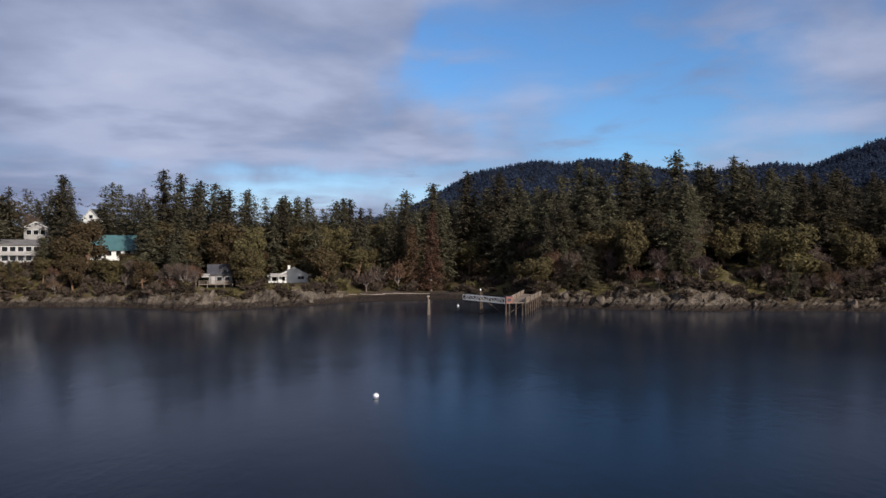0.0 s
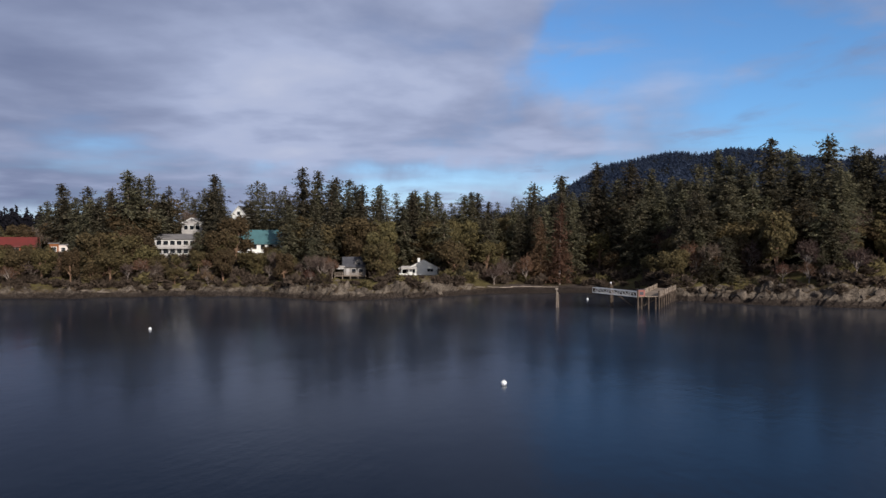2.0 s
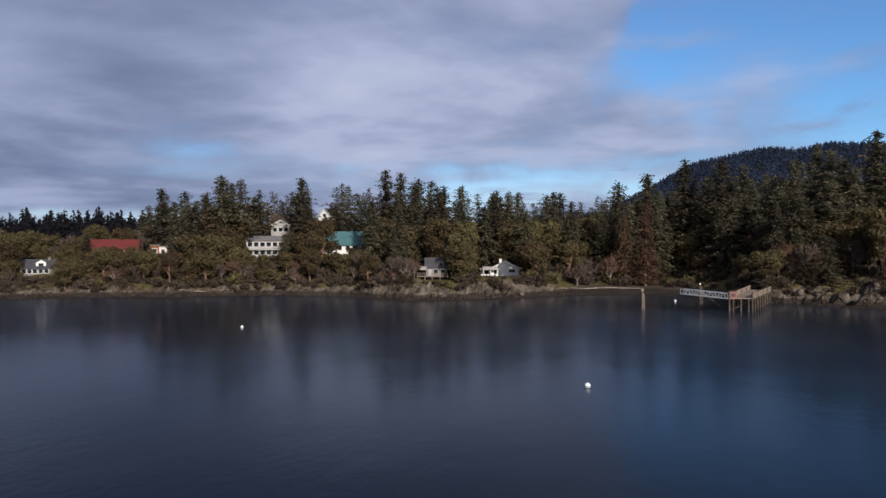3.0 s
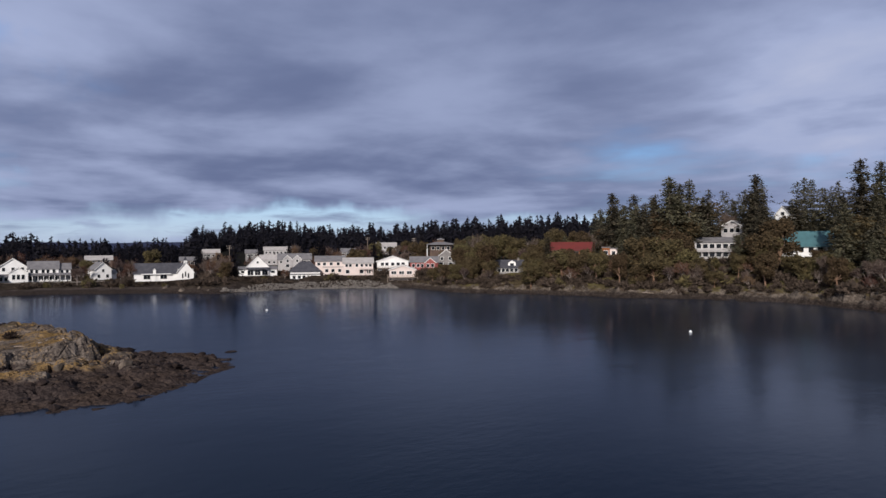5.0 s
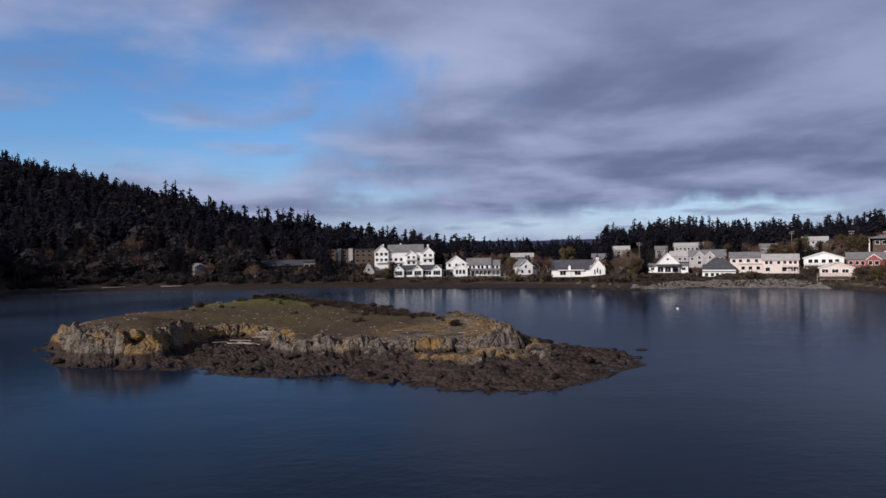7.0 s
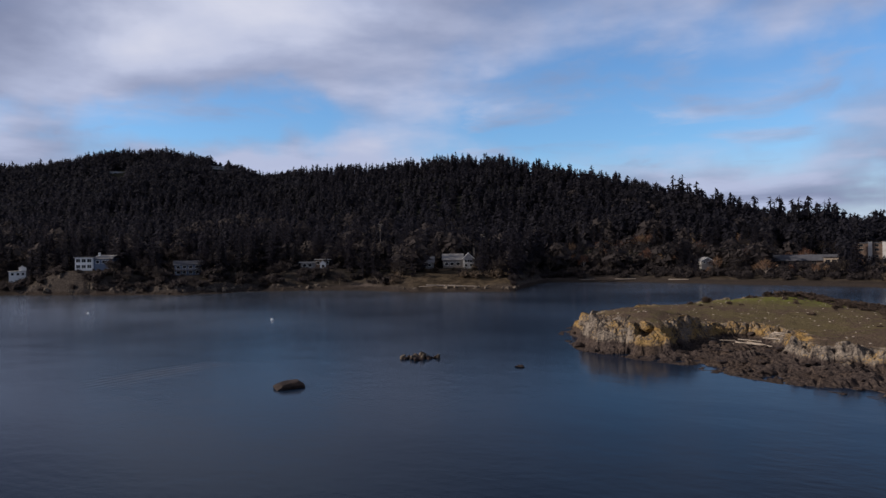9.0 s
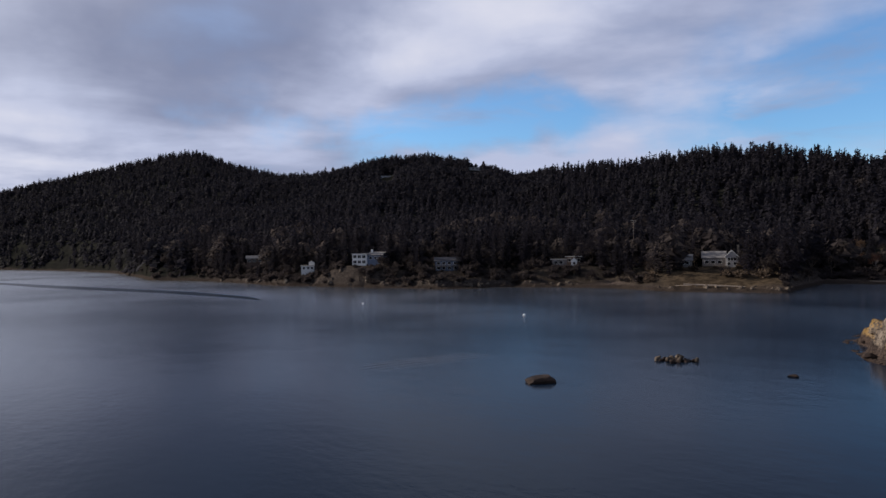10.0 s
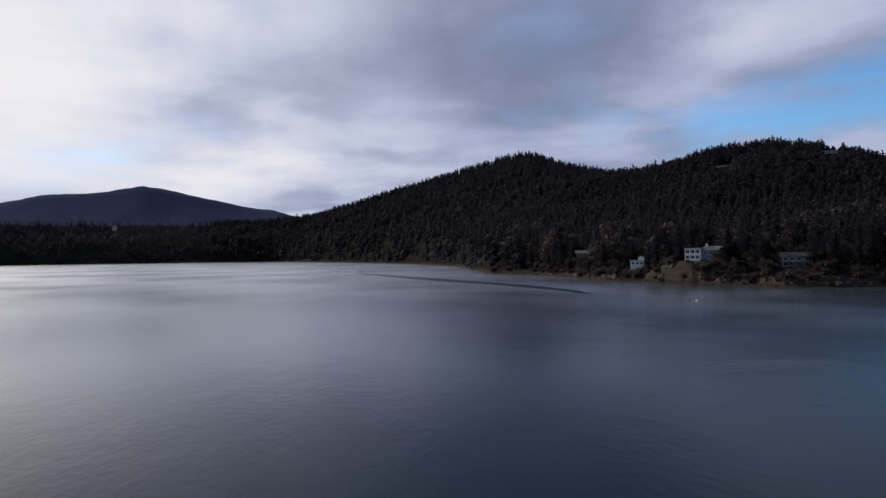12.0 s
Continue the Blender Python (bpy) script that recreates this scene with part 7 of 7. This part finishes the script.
def build_pier():
    a, b2 = Vector((*at(-4.3, 166.5), 0)), Vector((*at(-5.9, 168.5), 0))
    c, d = Vector((*at(-5.75, 203), 0)), Vector((*at(-7.15, 199), 0))
    ob = empty("pier", Matrix.Identity(4), "old timber pier on dark pilings with plank side walls", "pier")
    z = 3.0
    for k in range(40):
        t0, t1 = k / 40, (k + 0.93) / 40
        p = [a.lerp(c, t0), b2.lerp(d, t0), b2.lerp(d, t1), a.lerp(c, t1)]
        bm = bmesh.new()
        lo = [bm.verts.new((v.x, v.y, z - 0.12)) for v in p]
        hi = [bm.verts.new((v.x, v.y, z)) for v in p]
        bm.faces.new(lo)
        bm.faces.new(hi[::-1])
        for i in range(4):
            j = (i + 1) % 4
            bm.faces.new((lo[i], hi[i], hi[j], lo[j]))
        bmesh.ops.recalc_face_normals(bm, faces=bm.faces[:])
        part("plank", bm, M["timber"], ob)
    for start, end in ((a, c), (b2, d)):
        bm = bmesh.new()
        w = (end - start).normalized()
        n = Vector((-w.y, w.x, 0)) * 0.05
        for zz in (0.12, 0.42, 0.72, 1.0):
            q = [start - n, end - n, end + n, start + n]
            lo = [bm.verts.new((v.x, v.y, z + zz - 0.1)) for v in q]
            hi = [bm.verts.new((v.x, v.y, z + zz + 0.12)) for v in q]
            bm.faces.new(lo)
            bm.faces.new(hi)
            for i in range(4):
                j = (i + 1) % 4
                bm.faces.new((lo[i], hi[i], hi[j], lo[j]))
        bmesh.ops.recalc_face_normals(bm, faces=bm.faces[:])
        part("plank_wall", bm, M["timber"], ob)
        part("beam", rod(bmesh.new(), start + Vector((0, 0, z - 0.32)), end + Vector((0, 0, z - 0.32)), 0.18, sides=4), M["pile"], ob)
        for k in range(8):
            p = start.lerp(end, k / 8)
            part("piling", rod(bmesh.new(), (p.x, p.y, -3), (p.x, p.y, z + (1.3 if k % 2 == 0 else -0.3)), 0.22, 0.19, 9), M["pile"], ob)
    for k in range(3):
        p = a.lerp(b2, (k + 0.5) / 3)
        part("piling", rod(bmesh.new(), (p.x, p.y, -3), (p.x, p.y, z - 0.2), 0.22, 0.19, 9), M["pile"], ob)
    for k in range(4):
        p, q = a.lerp(c, (k + 0.2) / 5), b2.lerp(d, (k + 0.8) / 5)
        part("brace", rod(bmesh.new(), (p.x, p.y, 0.3), (q.x, q.y, z - 0.4), 0.09, sides=5), M["pile"], ob)
    w = (b2 - a).normalized()
    hut = empty("red_dock_box", Matrix.Translation((a.x + w.x * 0.9, a.y + w.y * 0.9 + 0.3, z)) @ Matrix.Rotation(math.atan2(w.y, w.x), 4, "Z"), "red painted dock locker with a dark hatch", "dock box")
    part("body", box(bmesh.new(), -0.85, 0.85, 0, 1.2, 0, 1.5, 0.03), M["brick_red"], hut)
    part("lid", box(bmesh.new(), -0.95, 0.95, -0.1, 1.3, 1.5, 1.6, 0.02), M["roof_dark"], hut)
    part("hatch", box(bmesh.new(), -0.45, 0.45, -0.04, 0, 0.35, 1.05), M["roof_dark"], hut)
    # the gangway, drawn up for the winter
    e = Vector((*at(-0.9, 172), 0))
    g = empty("gangway", Matrix.Identity(4), "pale metal truss gangway reaching out over the water", "gangway")
    n = Vector((a.y - e.y, -(a.x - e.x), 0)).normalized() * 0.75
    tops = []
    for side in (-1, 1):
        s0, s1 = a + n * side + Vector((0, 0, 2.95)), e + n * side + Vector((0, 0, 3.5))
        for dz, r in ((0.0, 0.09), (1.15, 0.08)):
            part("chord", rod(bmesh.new(), s0 + Vector((0, 0, dz)), s1 + Vector((0, 0, dz)), r, sides=6), M["metal"], g)
        for k in range(9):
            p, q = s0.lerp(s1, k / 8), s0.lerp(s1, min(1, (k + 1) / 8))
            part("strut", rod(bmesh.new(), p, p + Vector((0, 0, 1.15)), 0.055, sides=5), M["metal"], g)
            if k < 8:
                up = Vector((0, 0, 1.15))
                part("diagonal", rod(bmesh.new(), p + (up if k % 2 else Vector()), q + (Vector() if k % 2 else up), 0.05, sides=5), M["metal"], g)
    bm = bmesh.new()
    q = [a + n * 0.95, a - n * 0.95, e - n * 0.95, e + n * 0.95]
    zs = (2.95, 2.95, 3.5, 3.5)
    lo = [bm.verts.new((v.x, v.y, zz - 0.06)) for v, zz in zip(q, zs)]
    hi = [bm.verts.new((v.x, v.y, zz + 0.02)) for v, zz in zip(q, zs)]
    bm.faces.new(lo)
    bm.faces.new(hi)
    for i in range(4):
        j = (i + 1) % 4
        bm.faces.new((lo[i], hi[i], hi[j], lo[j]))
    bmesh.ops.recalc_face_normals(bm, faces=bm.faces[:])
    part("walkway", bm, M["timber"], g)
    # dolphins and the lone pile
    p = Vector((*at(-2.2, 173.5), 0))
    dol = empty("dolphin", Matrix.Translation(p), "tall timber dolphin with raking braces beside the gangway", "mooring post")
    part("post", rod(bmesh.new(), (0, 0, -3), (0, 0, 5.6), 0.26, 0.2, 9), M["pile"], dol)
    part("post", rod(bmesh.new(), (0.5, 0.3, -3), (0.35, 0.2, 5.2), 0.22, 0.18, 9), M["pile"], dol)
    part("brace", rod(bmesh.new(), (6.2, 0.5, -0.8), (0.4, 0.1, 3.8), 0.15, 0.13, 7), M["pile"], dol)
    part("brace", rod(bmesh.new(), (-0.4, 1.4, -1.5), (0.2, 0.2, 3.2), 0.15, 0.13, 7), M["pile"], dol)
    part("cap", rod(bmesh.new(), (0, 0, 5.6), (0, 0, 6.0), 0.24, 0.1, 9), M["metal"], dol)
    p = Vector((*at(2.1, 168), 0))
    ob = empty("lone_piling", Matrix.Translation(p), "pair of weathered pilings standing alone in the water", "piling")
    part("post", rod(bmesh.new(), (0, 0, -3), (0.1, 0, 4.7), 0.17, 0.14, 9), M["timber"], ob)
    part("post", rod(bmesh.new(), (0.5, 0.2, -3), (0.35, 0.1, 3.7), 0.15, 0.12, 9), M["timber"], ob)
    part("cap", box(bmesh.new(), -0.25, 0.42, -0.2, 0.2, 4.3, 4.6, 0.03), M["drift"], ob)


build_pier()


def build_boat():
    x, y = 13.3, -591.0
    way = math.degrees(math.atan2(-591 + 551, 13.3 - 2.0))
    ob = empty("motorboat", pose(x, y, 0.1, 0, -3, way), "small white motorboat under way", "boat")
    bm = bmesh.new()
    rings = []
    for u, w, keel in ((-3.4, 1.15, -0.3), (-1.5, 1.25, -0.35), (1.0, 1.2, -0.3), (2.6, 0.75, -0.1), (3.6, 0.06, 0.4)):
        rings.append([bm.verts.new(p) for p in ((u, -w, 0.95), (u, -w * 0.85, 0.1), (u, 0, keel), (u, w * 0.85, 0.1), (u, w, 0.95))])
    for r0, r1 in zip(rings, rings[1:]):
        for k in range(4):
            bm.faces.new((r0[k], r0[k + 1], r1[k + 1], r1[k]))
        bm.faces.new((r0[4], r0[0], r1[0], r1[4]))
    bm.faces.new(rings[0])
    bmesh.ops.recalc_face_normals(bm, faces=bm.faces[:])
    part("hull", bm, M["hull"], ob)
    part("cabin", box(bmesh.new(), -0.8, 1.3, -0.8, 0.8, 0.95, 2.1, 0.12), M["hull"], ob)
    part("windscreen", box(bmesh.new(), 1.25, 1.36, -0.7, 0.7, 1.45, 1.95, 0.02), M["glass"], ob)
    part("outboard_motor", box(bmesh.new(), -3.9, -3.4, -0.25, 0.25, 0.2, 1.2, 0.08), M["roof_dark"], ob)
    line = [(13.3, -591), (2, -551), (-13, -498), (-27, -445), (-48, -380), (-68, -323), (-79, -268), (-80, -244)]
    V, F = [], []
    n = 60
    xs, ys = np.interp(np.linspace(0, 7, n), range(8), [p[0] for p in line]), np.interp(np.linspace(0, 7, n), range(8), [p[1] for p in line])
    m = 25
    for i in range(n):
        dx, dy = np.gradient(xs)[i], np.gradient(ys)[i]
        k = math.hypot(dx, dy)
        u = i / (n - 1)
        half = (1.5 + 15 * u) * min(1.0, 0.04 + 1.6 * (1 - u))
        for j in range(m):
            v = 2 * j / (m - 1) - 1
            high = 0.02 + 0.004 * (1 - u) * math.cos(v * 9.5 + u * 14) * (1 - v * v) + 0.002 * (1 - v * v) * math.cos(v * 19)
            V.append((xs[i] - dy / k * half * v, ys[i] + dx / k * half * v, max(0.006, high)))
    F = [(i * m + j, (i + 1) * m + j, (i + 1) * m + j + 1, i * m + j + 1) for i in range(n - 1) for j in range(m - 1)]
    tagged(new("wake", mesh_of("wake", V, F, M["churned"], True)), "long dark ripples of a boat's wake", "wake", kind="stuff")
    V, F = [], []
    n, m = 40, 49
    for i in range(n):
        u = i / (n - 1)
        for j in range(m):
            v = 2 * j / (m - 1) - 1
            swell = math.sin(math.pi * u) * (1 - v * v)
            V.append((-40 - 28 * u, -88.4 - 4 * u * (1 - u) + v * 4.5, 0.012 + 0.028 * swell * (1 + math.cos(v * 4.5 * 3.6))))
    F = [(i * m + j, i * m + j + 1, (i + 1) * m + j + 1, (i + 1) * m + j) for i in range(n - 1) for j in range(m - 1)]
    tagged(new("ripples", mesh_of("ripples", V, F, M["water"], True)), "faint train of ripples crossing the calm water", "ripples", kind="stuff")
    rnd = random.Random(5)
    V, F = [], []
    for _ in range(900):
        u = rnd.random() ** 1.6
        cx, cy = 13.3 + (2 - 13.3) * u * 0.55, -591 + 40 * u * 0.55
        s = rnd.uniform(0.5, 1.6) * (1.2 - u)
        ox, oy = rnd.gauss(0, 2.6 + 2.6 * u), rnd.gauss(0, 2.0)
        k = len(V)
        hz = 0.2 + rnd.random() * 2.2 * (1 - u) ** 2
        V += [(cx + ox - s, cy + oy - s, 0.06), (cx + ox + s, cy + oy - s, 0.06), (cx + ox + s, cy + oy + s, 0.06), (cx + ox - s, cy + oy + s, 0.06), (cx + ox, cy + oy, hz)]
        F += [(k, k + 1, k + 4), (k + 1, k + 2, k + 4), (k + 2, k + 3, k + 4), (k + 3, k, k + 4)]
    tagged(new("wake_foam", mesh_of("wake_foam", V, F, M["foam"])), "white foam thrown up behind the boat", "foam", kind="stuff")


build_boat()


def build_pole(b, r, tall, arms=2):
    x, y = at(b, r)
    ob = empty("utility_pole", pose(x, y, float(land(x, y)), 0, 0, b + 20), "wooden utility pole with crossarms", "utility pole", "utility poles")
    part("pole", rod(bmesh.new(), (0, 0, -1), (0, 0, tall), 0.17, 0.11, 9), M["timber"], ob)
    for k in range(arms):
        z = tall - 0.5 - 0.9 * k
        part("crossarm", box(bmesh.new(), -1.2, 1.2, -0.07, 0.07, z - 0.07, z + 0.07), M["timber"], ob)
        for u in (-1.0, -0.4, 0.4, 1.0):
            part("insulator", rod(bmesh.new(), (u, 0, z + 0.07), (u, 0, z + 0.25), 0.05, 0.04, 6), M["white"], ob)


for pb, pr, pt in ((131.78, 362, 19.0), (70.88, 325, 14.0), (56.2, 345, 12.0), (123.4, 375, 13.0), (60.0, 380, 13.0)):
    build_pole(pb, pr, pt)


def build_seawalls():
    # rough stone revetment below the village
    rnd = random.Random(33)
    V, F = [], []
    spots = []
    for _ in range(2000):
        b = rnd.uniform(57.5, 71.5)
        s = rnd.uniform(0.5, 2 + 8 * min(1.0, (b - 57.5) / 2, (71.5 - b) / 3) * rnd.uniform(0.6, 1))
        spots.append(at(b, shore_range(b) + s))
    spots = np.array(spots)
    for (x, y), z in zip(spots.tolist(), land(spots[:, 0], spots[:, 1]).tolist()):
        me = rnd.choice(PEBBLES)
        k, q, a = len(V), rnd.uniform(0.2, 0.6), rnd.uniform(0, 6.28)
        V += [(x + q * (v.co.x * math.cos(a) - v.co.y * math.sin(a)), y + q * (v.co.x * math.sin(a) + v.co.y * math.cos(a)), z + q * v.co.z) for v in me.vertices]
        F += [tuple(k + i for i in p.vertices) for p in me.polygons]
    tagged(new("revetment_stones", mesh_of("revetment_stones", V, F, M["wall_stone"])), "rough grey boulder revetment below the village", "stones", kind="stuff")
    wall = empty("seawall", Matrix.Identity(4), "grey stone seawall in front of the waterfront buildings", "seawall", kind="structure")
    bs = [78.6 + 0.62 * k for k in range(23)]
    for b0, b1 in zip(bs, bs[1:]):
        p, q = Vector((*at(b0, 327), 0)), Vector((*at(b1, 327), 0))
        w = (q - p)
        out = Vector((-w.y, w.x, 0)).normalized() * 0.35
        bm = bmesh.new()
        lo = [bm.verts.new((v.x, v.y, -0.5)) for v in (p - out * 1.3, q - out * 1.3, q + out, p + out)]
        hi = [bm.verts.new((v.x, v.y, 3.1 + rnd.uniform(-0.06, 0.06))) for v in (p - out, q - out, q + out, p + out)]
        bm.faces.new(lo)
        bm.faces.new(hi)
        for i in range(4):
            j = (i + 1) % 4
            bm.faces.new((lo[i], hi[i], hi[j], lo[j]))
        bmesh.ops.recalc_face_normals(bm, faces=bm.faces[:])
        part("panel", bm, M["wall_stone"], wall)
    fence = empty("picket_fence", pose(*at(78.3, 331), 2.4, 0, 0, 78), "white wooden fence beside the church", "fence")
    for k in range(10):
        part("picket", box(bmesh.new(), -2.5 + k * 0.55, -2.1 + k * 0.55, 0, 0.08, -1.0, 1.3), M["white"], fence)
    part("rail", box(bmesh.new(), -2.6, 2.9, 0.08, 0.16, 0.6, 0.75), M["white"], fence)


build_seawalls()
